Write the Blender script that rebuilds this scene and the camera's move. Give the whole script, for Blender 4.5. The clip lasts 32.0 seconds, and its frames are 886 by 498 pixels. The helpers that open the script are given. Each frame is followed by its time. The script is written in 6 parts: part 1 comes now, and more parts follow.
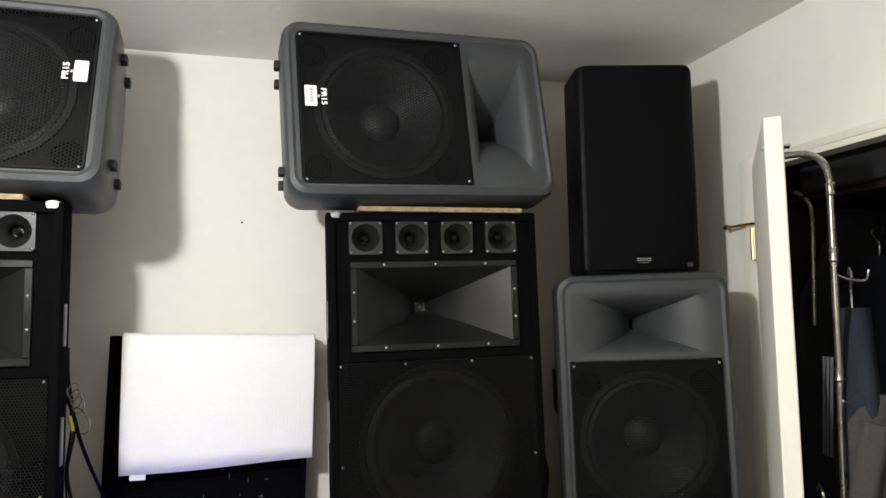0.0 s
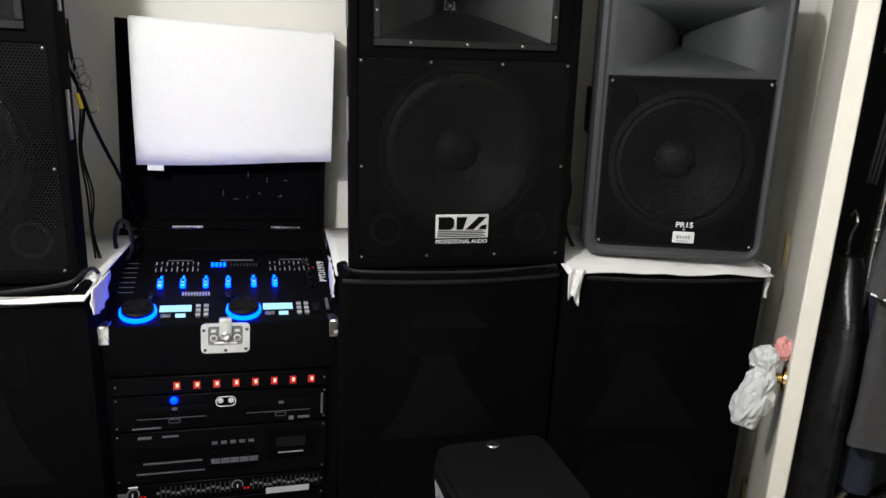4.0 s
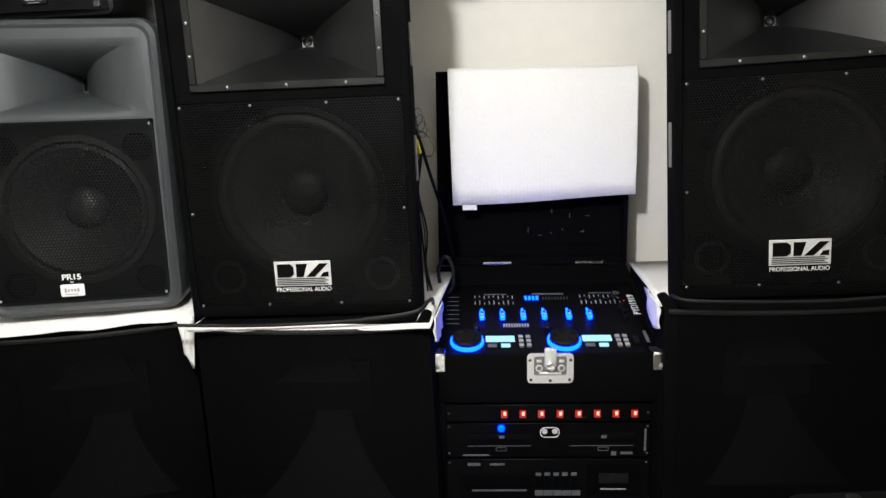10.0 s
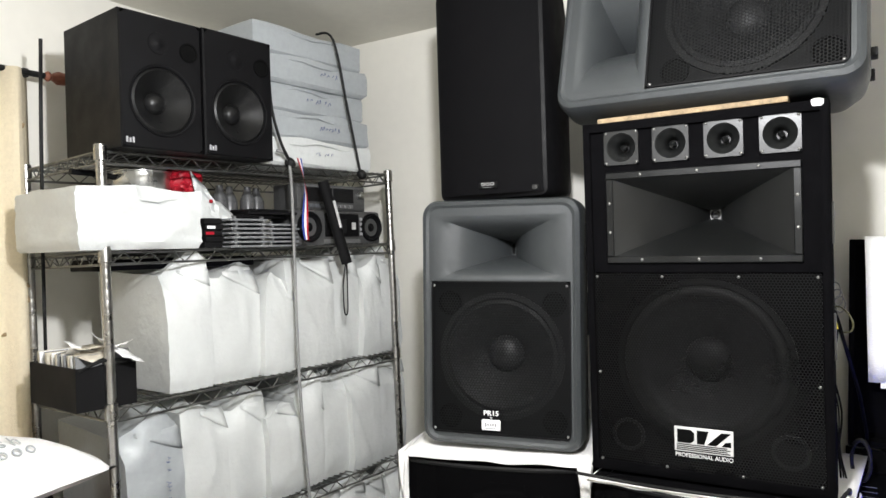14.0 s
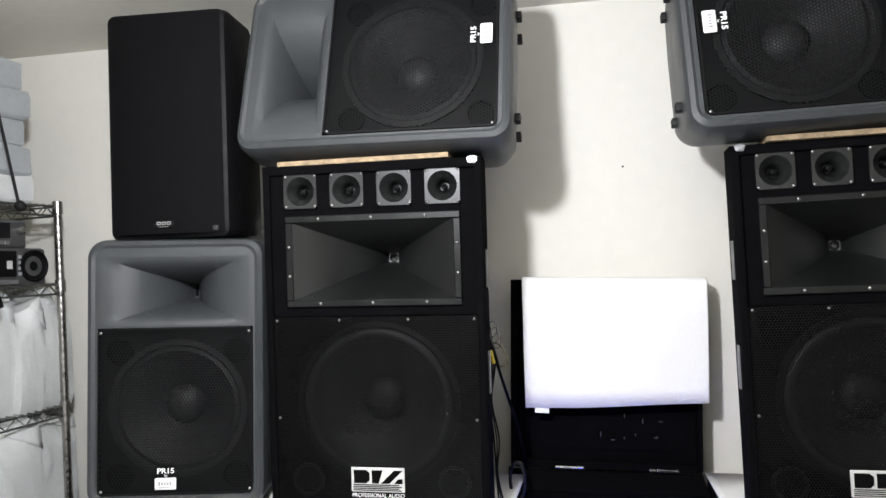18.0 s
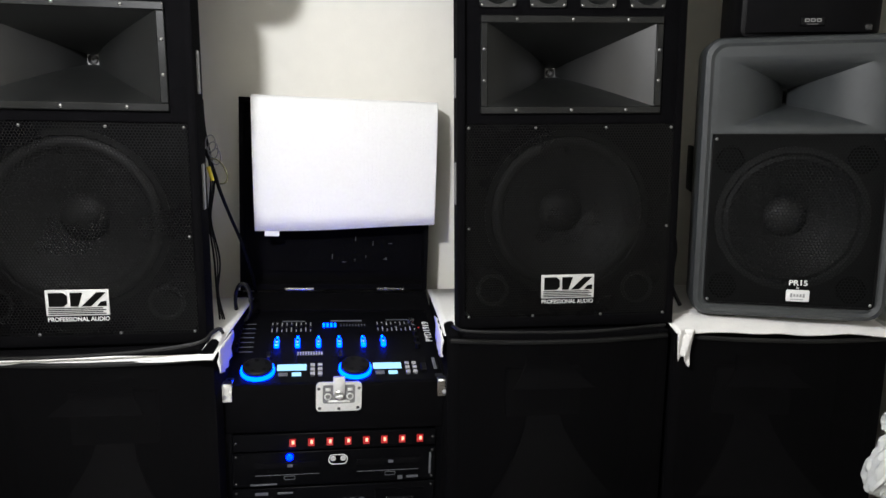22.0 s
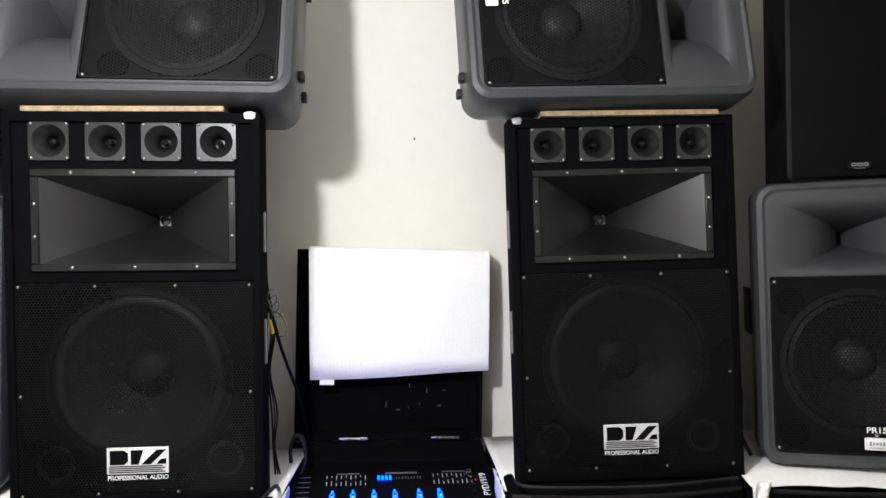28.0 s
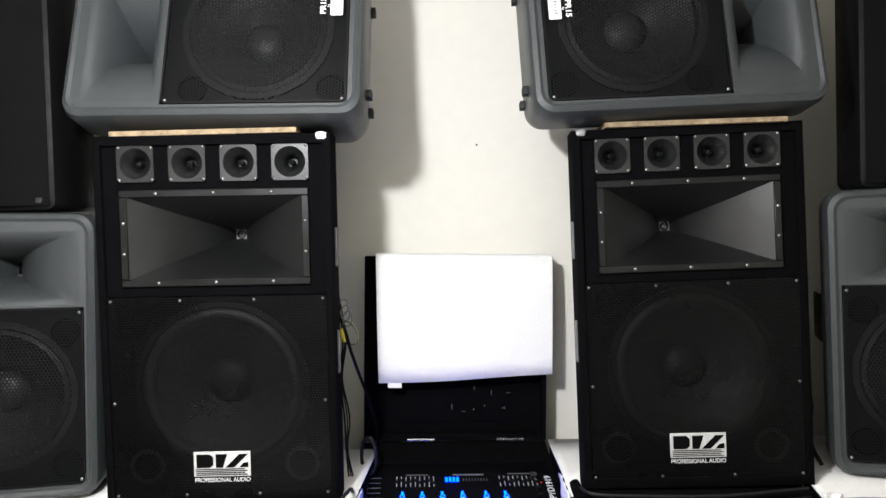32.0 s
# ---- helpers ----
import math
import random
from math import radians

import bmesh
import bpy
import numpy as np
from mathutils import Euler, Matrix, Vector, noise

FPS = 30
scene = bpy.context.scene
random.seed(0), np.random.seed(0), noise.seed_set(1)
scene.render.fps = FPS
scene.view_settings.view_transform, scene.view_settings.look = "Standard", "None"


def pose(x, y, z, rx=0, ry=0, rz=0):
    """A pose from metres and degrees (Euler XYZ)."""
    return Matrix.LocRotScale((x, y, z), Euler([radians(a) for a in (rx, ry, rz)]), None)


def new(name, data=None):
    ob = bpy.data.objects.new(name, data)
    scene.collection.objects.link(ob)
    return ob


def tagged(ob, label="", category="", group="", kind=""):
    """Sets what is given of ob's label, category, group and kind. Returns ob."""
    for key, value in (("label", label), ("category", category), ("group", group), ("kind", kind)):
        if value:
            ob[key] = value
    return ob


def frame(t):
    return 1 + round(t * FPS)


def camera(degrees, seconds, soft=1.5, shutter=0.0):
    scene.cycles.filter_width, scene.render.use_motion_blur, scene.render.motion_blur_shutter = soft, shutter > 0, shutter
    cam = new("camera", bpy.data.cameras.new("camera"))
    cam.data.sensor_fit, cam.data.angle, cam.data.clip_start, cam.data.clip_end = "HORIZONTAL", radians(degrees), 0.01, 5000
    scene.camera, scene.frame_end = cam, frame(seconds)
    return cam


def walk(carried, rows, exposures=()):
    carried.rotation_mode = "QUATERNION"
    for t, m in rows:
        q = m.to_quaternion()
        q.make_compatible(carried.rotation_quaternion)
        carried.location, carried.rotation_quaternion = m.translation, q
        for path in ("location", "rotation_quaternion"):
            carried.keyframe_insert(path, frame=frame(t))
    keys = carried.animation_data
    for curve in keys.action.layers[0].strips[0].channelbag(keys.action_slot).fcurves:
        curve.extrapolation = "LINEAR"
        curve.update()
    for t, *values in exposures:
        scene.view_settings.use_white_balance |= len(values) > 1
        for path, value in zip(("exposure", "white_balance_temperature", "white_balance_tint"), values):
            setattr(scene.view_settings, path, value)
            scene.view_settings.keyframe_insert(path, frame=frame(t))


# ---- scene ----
cam = camera(64.26, 32.0, soft=1.5)
# seconds, eye x, y, z, yaw, pitch, roll
PATH_ROWS = [
    (0.0, -0.3154, 0.1321, 1.4773, -15.82, 4.74, 1.03),
    (0.5, -0.3303, 0.1504, 1.4715, -15.21, 4.56, -0.38),
    (1.0, -0.3536, 0.1713, 1.4764, -11.56, 4.59, -1.86),
    (1.5, -0.3596, 0.1908, 1.4699, -10.57, 2.78, -3.29),
    (2.0, -0.3517, 0.2026, 1.4601, -11.37, -1.24, -3.61),
    (2.5, -0.3327, 0.2231, 1.4264, -12.89, -8.30, -4.78),
    (3.0, -0.3116, 0.2289, 1.3933, -14.06, -12.02, -4.59),
    (3.5, -0.2994, 0.2244, 1.3723, -14.77, -15.28, -4.95),
    (4.0, -0.2932, 0.2279, 1.3574, -13.63, -15.35, -2.40),
    (4.5, -0.3016, 0.2397, 1.3373, -11.79, -18.63, -2.33),
    (6.5, -0.2685, 0.2632, 1.2864, -12.57, -21.56, 0.07),
    (7.0, -0.2757, 0.2634, 1.3032, -12.08, -18.87, -0.92),
    (7.5, -0.2975, 0.2629, 1.3103, -9.09, -14.73, 0.30),
    (8.0, -0.3337, 0.2659, 1.3129, -6.83, -14.21, 1.72),
    (8.5, -0.3976, 0.2767, 1.3047, -2.04, -15.46, 3.53),
    (9.0, -0.4227, 0.2774, 1.3136, -1.01, -17.02, 3.11),
    (9.5, -0.4588, 0.2724, 1.3285, 1.50, -14.91, 2.90),
    (10.0, -0.5075, 0.2405, 1.3102, 3.98, -11.11, 2.93),
    (10.5, -0.5517, 0.2144, 1.3017, 9.03, -11.06, 2.82),
    (11.0, -0.5638, 0.1878, 1.3096, 17.39, -8.92, 2.27),
    (11.5, -0.5933, 0.1502, 1.3314, 24.49, -8.37, 3.05),
    (12.0, -0.5869, 0.1239, 1.3626, 27.08, -7.23, 3.47),
    (12.5, -0.5914, 0.1107, 1.3694, 28.67, -6.14, 2.79),
    (13.0, -0.6033, 0.0971, 1.3857, 31.26, -4.65, 2.21),
    (13.5, -0.5996, 0.0887, 1.4075, 31.91, -1.81, 2.11),
    (15.5, -0.5987, 0.1055, 1.4367, 29.30, 1.53, 1.18),
    (16.0, -0.5863, 0.1147, 1.4430, 27.97, 1.08, 0.72),
    (16.5, -0.5746, 0.1135, 1.4406, 27.05, 1.30, 1.19),
    (17.0, -0.5502, 0.1172, 1.4389, 23.73, 1.60, 1.83),
    (17.5, -0.5198, 0.1337, 1.4442, 18.04, 1.75, 1.17),
    (18.0, -0.4811, 0.1552, 1.4611, 10.39, 1.45, 1.99),
    (18.5, -0.4351, 0.1773, 1.4487, 2.57, -0.60, 1.82),
    (19.0, -0.4267, 0.2048, 1.4117, -1.58, -3.72, 1.42),
    (19.5, -0.3952, 0.2080, 1.3881, -5.95, -7.42, -0.36),
    (20.0, -0.3816, 0.2124, 1.3853, -8.04, -8.86, -0.90),
    (20.5, -0.3702, 0.2085, 1.3730, -7.52, -9.14, -0.20),
    (21.0, -0.3711, 0.2090, 1.3703, -7.31, -10.20, -0.74),
    (21.5, -0.3706, 0.2079, 1.3679, -7.19, -10.47, -0.79),
    (22.0, -0.3629, 0.2066, 1.3642, -7.48, -10.59, -0.42),
    (22.5, -0.3601, 0.2062, 1.3607, -6.90, -11.92, 0.20),
    (23.0, -0.3587, 0.2078, 1.3609, -6.00, -12.02, 0.68),
    (23.5, -0.3608, 0.2095, 1.3600, -5.47, -11.90, 1.12),
    (24.0, -0.3633, 0.2138, 1.3594, -4.70, -12.43, 1.20),
    (24.5, -0.3629, 0.2110, 1.3654, -4.66, -11.72, 1.43),
    (25.0, -0.3576, 0.1931, 1.3927, -4.08, -2.81, 2.46),
    (25.5, -0.3781, 0.1906, 1.4000, -3.85, -1.47, 1.87),
    (27.5, -0.4070, 0.2045, 1.4113, -4.34, -0.83, 0.90),
    (28.0, -0.4049, 0.2042, 1.4142, -4.46, -0.15, 0.95),
    (28.5, -0.4101, 0.1979, 1.4156, -4.80, 1.26, 1.46),
    (29.0, -0.4213, 0.1991, 1.4192, -1.43, -1.59, 2.44),
    (29.5, -0.4204, 0.1991, 1.4178, 0.63, -6.90, 0.84),
    (30.0, -0.4231, 0.1875, 1.4312, 1.14, -8.74, 2.31),
    (30.5, -0.4267, 0.1725, 1.4395, 0.47, -9.18, 1.21),
    (31.0, -0.4277, 0.1731, 1.4554, 0.08, -4.84, 0.48),
    (31.5, -0.4239, 0.1715, 1.4755, -0.44, -2.00, 1.37),
    (32.0, -0.4322, 0.1691, 1.4844, -0.06, -1.47, 1.59),
]
EXPOSURES = [(0.0, -0.05, 6350, 10), (1.5, -0.05, 6300, 10), (4.0, -0.1, 6200, 11), (10.0, -0.1, 6300, 10), (12.0, 0.22, 6300, 10), (13.5, 0.25, 6250, 10), (15.5, 0.25, 6000, 14), (17.0, 0.25, 6000, 14),
             (18.5, 0.05, 6050, 11), (20.0, -0.05, 6100, 11), (25.0, 0.0, 6150, 11), (32.0, 0.15, 6150, 11)]
walk(cam, [(t, pose(x, y, z, 90 + pitch, roll, yaw)) for t, x, y, z, yaw, pitch, roll in PATH_ROWS], EXPOSURES)

# ---- light ----
world = bpy.data.worlds.new("world")
world.use_nodes = True
world.node_tree.nodes["Background"].inputs[0].default_value = (0.02, 0.02, 0.022, 1)
world.node_tree.nodes["Background"].inputs[1].default_value = 0.3
scene.world = world
LAMP = (-0.83, 0.59, 1.965)

# ---- materials ----
MATS = {}


def mat(name, color, rough=0.6, metal=0.0, vary=0.12, scale=9.0, bump=0.0, bump_scale=120.0, fine=None, emit=None, power=0.0, spec=0.5, coat=0.0):
    """Principled material with colour variation at two scales and a fine relief."""
    if name in MATS:
        return MATS[name]
    m = bpy.data.materials.new(name)
    m.use_nodes = True
    nt = m.node_tree
    b = nt.nodes["Principled BSDF"]
    b.inputs["Roughness"].default_value = rough
    b.inputs["Metallic"].default_value = metal
    b.inputs["Specular IOR Level"].default_value = spec
    b.inputs["Coat Weight"].default_value = coat
    tc = nt.nodes.new("ShaderNodeTexCoord")
    n1 = nt.nodes.new("ShaderNodeTexNoise")
    n1.inputs["Scale"].default_value = scale
    n1.inputs["Detail"].default_value = 5
    n2 = nt.nodes.new("ShaderNodeTexNoise")
    n2.inputs["Scale"].default_value = fine or scale * 14
    n2.inputs["Detail"].default_value = 3
    nt.links.new(tc.outputs["Object"], n1.inputs["Vector"])
    nt.links.new(tc.outputs["Object"], n2.inputs["Vector"])
    add = nt.nodes.new("ShaderNodeMath")
    add.operation = "ADD"
    nt.links.new(n1.outputs["Fac"], add.inputs[0])
    nt.links.new(n2.outputs["Fac"], add.inputs[1])
    ramp = nt.nodes.new("ShaderNodeMapRange")
    ramp.inputs["From Min"].default_value, ramp.inputs["From Max"].default_value = 0.6, 1.4
    ramp.inputs["To Min"].default_value, ramp.inputs["To Max"].default_value = 1 - vary, 1 + vary
    nt.links.new(add.outputs[0], ramp.inputs["Value"])
    mul = nt.nodes.new("ShaderNodeVectorMath")
    mul.operation = "SCALE"
    mul.inputs[0].default_value = color[:3]
    nt.links.new(ramp.outputs[0], mul.inputs["Scale"])
    nt.links.new(mul.outputs[0], b.inputs["Base Color"])
    rr = nt.nodes.new("ShaderNodeMapRange")
    rr.inputs["From Min"].default_value, rr.inputs["From Max"].default_value = 0.3, 0.7
    rr.inputs["To Min"].default_value, rr.inputs["To Max"].default_value = max(0.02, rough - 0.08), min(1, rough + 0.08)
    nt.links.new(n1.outputs["Fac"], rr.inputs["Value"])
    nt.links.new(rr.outputs[0], b.inputs["Roughness"])
    if bump:
        n3 = nt.nodes.new("ShaderNodeTexNoise")
        n3.inputs["Scale"].default_value = bump_scale
        n3.inputs["Detail"].default_value = 4
        nt.links.new(tc.outputs["Object"], n3.inputs["Vector"])
        bp = nt.nodes.new("ShaderNodeBump")
        bp.inputs["Strength"].default_value = bump
        bp.inputs["Distance"].default_value = 0.004
        nt.links.new(n3.outputs["Fac"], bp.inputs["Height"])
        nt.links.new(bp.outputs[0], b.inputs["Normal"])
    if emit:
        b.inputs["Emission Color"].default_value = (*emit, 1)
        b.inputs["Emission Strength"].default_value = power
    MATS[name] = m
    return m


def perforated(name, color, pitch, hole, rough=0.5, spec=0.08):
    """Steel sheet with staggered round holes, cut as real see-through holes in the sheet's x-z plane."""
    m = mat(name, color, rough, 0.0, 0.15, 6, spec=spec)
    nt = m.node_tree
    tc = nt.nodes.new("ShaderNodeTexCoord")
    sep = nt.nodes.new("ShaderNodeSeparateXYZ")
    nt.links.new(tc.outputs["Object"], sep.inputs[0])

    def math(op, a, b=None):
        n = nt.nodes.new("ShaderNodeMath")
        n.operation = op
        for i, v in enumerate((a, b)):
            if v is None:
                continue
            if hasattr(v, "links"):
                nt.links.new(v, n.inputs[i])
            else:
                n.inputs[i].default_value = v
        return n.outputs[0]

    def cell(off):
        u = math("ADD", math("MULTIPLY", sep.outputs[0], 1 / pitch), 100 + off)
        v = math("ADD", math("MULTIPLY", sep.outputs[2], 1 / (pitch * 1.732)), 100 + off)
        fu = math("SUBTRACT", math("FRACT", u), 0.5)
        fv = math("MULTIPLY", math("SUBTRACT", math("FRACT", v), 0.5), 1.732)
        return math("ADD", math("MULTIPLY", fu, fu), math("MULTIPLY", fv, fv))

    near = math("MINIMUM", cell(0.0), cell(0.5))
    mask = math("LESS_THAN", near, (hole / pitch / 2) ** 2)
    tr = nt.nodes.new("ShaderNodeBsdfTransparent")
    mix = nt.nodes.new("ShaderNodeMixShader")
    nt.links.new(mask, mix.inputs[0])
    nt.links.new(nt.nodes["Principled BSDF"].outputs[0], mix.inputs[1])
    nt.links.new(tr.outputs[0], mix.inputs[2])
    nt.links.new(mix.outputs[0], nt.nodes["Material Output"].inputs[0])
    return m


def glow(name, color, power):
    return mat(name, (0.02, 0.02, 0.02), 0.3, 0, 0.05, emit=color, power=power)


WALL = mat("cream_wall_paint", (0.80, 0.78, 0.71), 0.75, 0, 0.03, 1.5, 0.10, 260)
CEIL = mat("ceiling_paint", (0.78, 0.76, 0.68), 0.85, 0, 0.04, 2.0, 0.25, 160)
TRIM = mat("white_gloss_paint", (0.80, 0.77, 0.68), 0.4, 0, 0.04, 3.0, 0.05, 60)
FLOOR = mat("brown_carpet", (0.12, 0.10, 0.085), 0.95, 0, 0.35, 14, 0.9, 420)
CARPETED = mat("black_cabinet_carpet", (0.0030, 0.0029, 0.0034), 0.95, 0, 0.4, 30, 0.7, 600, spec=0.03)
BLACKPL = mat("black_plastic", (0.0042, 0.0041, 0.0046), 0.5, 0, 0.15, 20, 0.1, 300, spec=0.12)
GREYPL = mat("grey_moulded_plastic", (0.039, 0.043, 0.045), 0.40, 0, 0.08, 5, 0.25, 700, spec=0.40)
HORNBLK = mat("satin_black_horn", (0.0040, 0.0044, 0.0043), 0.40, 0, 0.1, 8, 0.03, 200, spec=0.75)
FRAMEBLK = mat("satin_black_frame", (0.0060, 0.0064, 0.0064), 0.36, 0, 0.1, 8, 0.05, 200, spec=0.34)
TWPLATE = mat("satin_grey_tweeter_plate", (0.012, 0.0125, 0.0125), 0.36, 0, 0.1, 8, 0.05, 200, spec=0.5)
DEEPHORN = mat("matt_black_horn", (0.010, 0.0095, 0.010), 0.6, 0, 0.2, 8, spec=0.15)
THROAT = mat("dull_steel", (0.20, 0.20, 0.20), 0.45, 1.0, 0.1, 14)
MONCONE = mat("glossy_black_cone", (0.008, 0.008, 0.008), 0.35, 0, 0.1, 20, spec=0.22)
CONE = mat("black_paper_cone", (0.0100, 0.0100, 0.0105), 0.6, 0, 0.2, 20, 0.3, 150, spec=0.25)
DUST = mat("dust_cap", (0.020, 0.020, 0.021), 0.45, 0, 0.2, 20, spec=0.3)
VOID = mat("dark_inside", (0.003, 0.003, 0.003), 0.9, 0, 0.2, spec=0.05)
STEEL = mat("nickel_steel", (0.62, 0.62, 0.60), 0.28, 1.0, 0.12, 14)
ALUM = mat("brushed_aluminium", (0.66, 0.66, 0.65), 0.38, 1.0, 0.08, 10)
SCREWMET = mat("dull_screw_steel", (0.28, 0.28, 0.275), 0.4, 1.0, 0.15, 30)
CHROME = mat("chrome_wire", (0.40, 0.39, 0.37), 0.30, 1.0, 0.15, 20)
DARKWIRE = mat("dark_wire_shelf", (0.20, 0.20, 0.19), 0.38, 0.9, 0.25, 20)
DULLBOLT = mat("blackened_bolt", (0.07, 0.07, 0.07), 0.45, 0.8, 0.2, 30)
BRASS = mat("brass", (0.75, 0.52, 0.18), 0.22, 1.0, 0.1, 12)
CLOTH = mat("white_cloth", (0.78, 0.77, 0.75), 0.95, 0, 0.05, 8, 0.4, 260)
TOWEL = mat("white_ribbed_towel", (0.86, 0.86, 0.845), 0.95, 0, 0.03, 8, 0.4, 300)
BAGMAT = mat("white_mailer_plastic", (0.56, 0.575, 0.565), 0.55, 0, 0.04, 5, 0.7, 34)
BAGGREY = mat("grey_mailer_plastic", (0.34, 0.36, 0.37), 0.45, 0, 0.08, 5, 0.25, 26)
WHITE = mat("white_print", (0.80, 0.80, 0.80), 0.5, 0, 0.03)
GREYPRINT = mat("grey_print", (0.32, 0.32, 0.33), 0.5, 0, 0.05)
SILVER = mat("silver_badge", (0.66, 0.66, 0.65), 0.4, 0.3, 0.06)
CHIP = mat("particle_board_edge", (0.27, 0.20, 0.12), 0.85, 0, 0.6, 60, 0.5, 300, fine=400)
RUBBER = mat("black_rubber", (0.006, 0.006, 0.006), 0.6, 0, 0.1, spec=0.3)
GRILLE_S = perforated("black_perforated_steel", (0.0034, 0.0034, 0.0037), 0.0068, 0.0053, 0.30, 0.20)
GRILLE_P = perforated("grey_black_perforated_steel", (0.0060, 0.0064, 0.0068), 0.0082, 0.0064, 0.34, 0.13)
GRILLE_Q = mat("black_grille_cloth", (0.0030, 0.0029, 0.0034), 0.6, 0, 0.1, 20, 0.4, 900, spec=0.06)
GRILLE_B = perforated("dark_base_mesh", (0.0026, 0.0025, 0.0029), 0.0040, 0.0024, 0.8, 0.05)

BLUE = glow("blue_light", (0.002, 0.020, 1.0), 40.0)
CYAN = glow("cyan_ring_light", (0.002, 0.020, 1.0), 30.0)
BEACON = glow("blue_power_beacon", (0.0005, 0.0022, 1.0), 150.0)
LCD = glow("lcd_panel_light", (0.40, 0.78, 1.0), 1.3)
RED = glow("red_switch_light", (1.0, 0.01, 0.012), 0.45)
REDHOT = glow("red_switch_core", (1.0, 0.25, 0.15), 3.5)
LATCHMET = mat("bright_nickel_plate", (0.80, 0.80, 0.79), 0.5, 0.85, 0.1, 14)
# near-black base colour carries the shade inside the closet
CLOSET_SHADE = mat("closet_shade_dark", (0.016, 0.012, 0.012), 0.8, 0, 0.3, 6, 0.2, 60, spec=0.1)
SHINY = mat("shiny_black_coat", (0.006, 0.006, 0.007), 0.3, 0, 0.2, 10, 0.5, 40, spec=0.5)
RADIOG = mat("silver_grey_front", (0.16, 0.16, 0.16), 0.4, 0.3, 0.1, 12)
PANEL = mat("black_rack_panel", (0.0020, 0.0020, 0.0025), 0.4, 0.0, 0.15, 12, spec=0.04)
PANELG = mat("charcoal_rack_panel", (0.0028, 0.0028, 0.0034), 0.42, 0.0, 0.15, 12, spec=0.05)
MARK = mat("panel_print", (0.095, 0.10, 0.11), 0.5, 0, 0.05)
SMOKE = mat("smoked_window", (0.008, 0.008, 0.009), 0.12, 0, 0.05)
BINBAG = mat("white_bin_liner", (0.50, 0.53, 0.53), 0.32, 0, 0.10, 6, 0.9, 22)
BINLID = mat("charcoal_bin_lid", (0.0060, 0.0060, 0.0063), 0.45, 0, 0.1, 10, 0.15, 300, spec=0.22)
LINEN = mat("white_bed_linen", (0.74, 0.74, 0.74), 0.95, 0, 0.05, 6, 0.25, 60)
WOOD = mat("reddish_brown_wood", (0.20, 0.065, 0.035), 0.45, 0, 0.3, 7, 0.15, 80)
BEIGE = mat("beige_metal_box", (0.50, 0.46, 0.38), 0.45, 0.1, 0.06, 6)
NAVY = mat("navy_cloth", (0.010, 0.013, 0.026), 0.9, 0, 0.25, 10, 0.5, 160)
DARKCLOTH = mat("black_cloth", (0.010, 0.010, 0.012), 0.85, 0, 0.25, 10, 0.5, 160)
GREYCLOTH = mat("grey_cloth", (0.042, 0.041, 0.042), 0.95, 0, 0.2, 12, 0.5, 160)
PINK = mat("pink_cloth", (0.70, 0.32, 0.30), 0.9, 0, 0.1, 10, 0.3, 100)
CRIMSON = mat("crimson_plastic_bag", (0.36, 0.008, 0.02), 0.4, 0, 0.15, 8, 0.5, 40)
BLUECLOTH = mat("blue_ribbon", (0.03, 0.06, 0.30), 0.8, 0, 0.1)
SMOKEBOT = mat("smoky_clear_plastic", (0.10, 0.10, 0.10), 0.3, 0, 0.5, 14, 0.3, 40)
REDPL = mat("red_plastic", (0.62, 0.02, 0.02), 0.35, 0, 0.06, 8)
BLUEBAG = mat("blue_grey_plastic_bag", (0.20, 0.25, 0.29), 0.3, 0, 0.25, 8, 0.6, 30)
CURTAIN = mat("cream_curtain", (0.68, 0.60, 0.44), 0.9, 0, 0.08, 8, 0.4, 200)
EMBROID = mat("brown_embroidery", (0.30, 0.22, 0.12), 0.9, 0, 0.1, 8)
CORD = mat("grey_strap", (0.24, 0.24, 0.235), 0.7, 0, 0.2, 30)
CABLEGREY = mat("grey_cable", (0.018, 0.018, 0.022), 0.6, 0, 0.1, spec=0.15)
CABLEBLK = mat("black_cable", (0.0030, 0.0030, 0.0034), 0.65, 0, 0.1, spec=0.12)
OLIVE = mat("olive_cable", (0.10, 0.095, 0.04), 0.5, 0, 0.1)
YELLOW = mat("yellow_plug", (0.70, 0.55, 0.03), 0.4, 0, 0.05)
STEREO = mat("dull_silver_stereo", (0.075, 0.075, 0.075), 0.45, 0.2, 0.15, 12)
HINGE = mat("pale_brass_hinge", (0.72, 0.60, 0.36), 0.38, 0.9, 0.15, 20)
CDCASE = mat("clear_cd_case", (0.19, 0.195, 0.20), 0.25, 0, 0.3, 20)
CARDBLK = mat("black_card_box", (0.0045, 0.0043, 0.0047), 0.7, 0, 0.2, 10, spec=0.15)


# ---- mesh helpers ----
def bbox(bm, x0, x1, y0, y1, z0, z1, bevel=0.0, seg=2):
    """A box, with its edges rounded, added to bm."""
    vs = [bm.verts.new(p) for p in ((x0, y0, z0), (x1, y0, z0), (x1, y1, z0), (x0, y1, z0), (x0, y0, z1), (x1, y0, z1), (x1, y1, z1), (x0, y1, z1))]
    fs = [bm.faces.new([vs[i] for i in f]) for f in ((3, 2, 1, 0), (4, 5, 6, 7), (0, 1, 5, 4), (1, 2, 6, 5), (2, 3, 7, 6), (3, 0, 4, 7))]
    if bevel:
        es = list({e for f in fs for e in f.edges})
        bmesh.ops.bevel(bm, geom=es, offset=bevel, segments=seg, affect="EDGES", profile=0.5)
    return vs


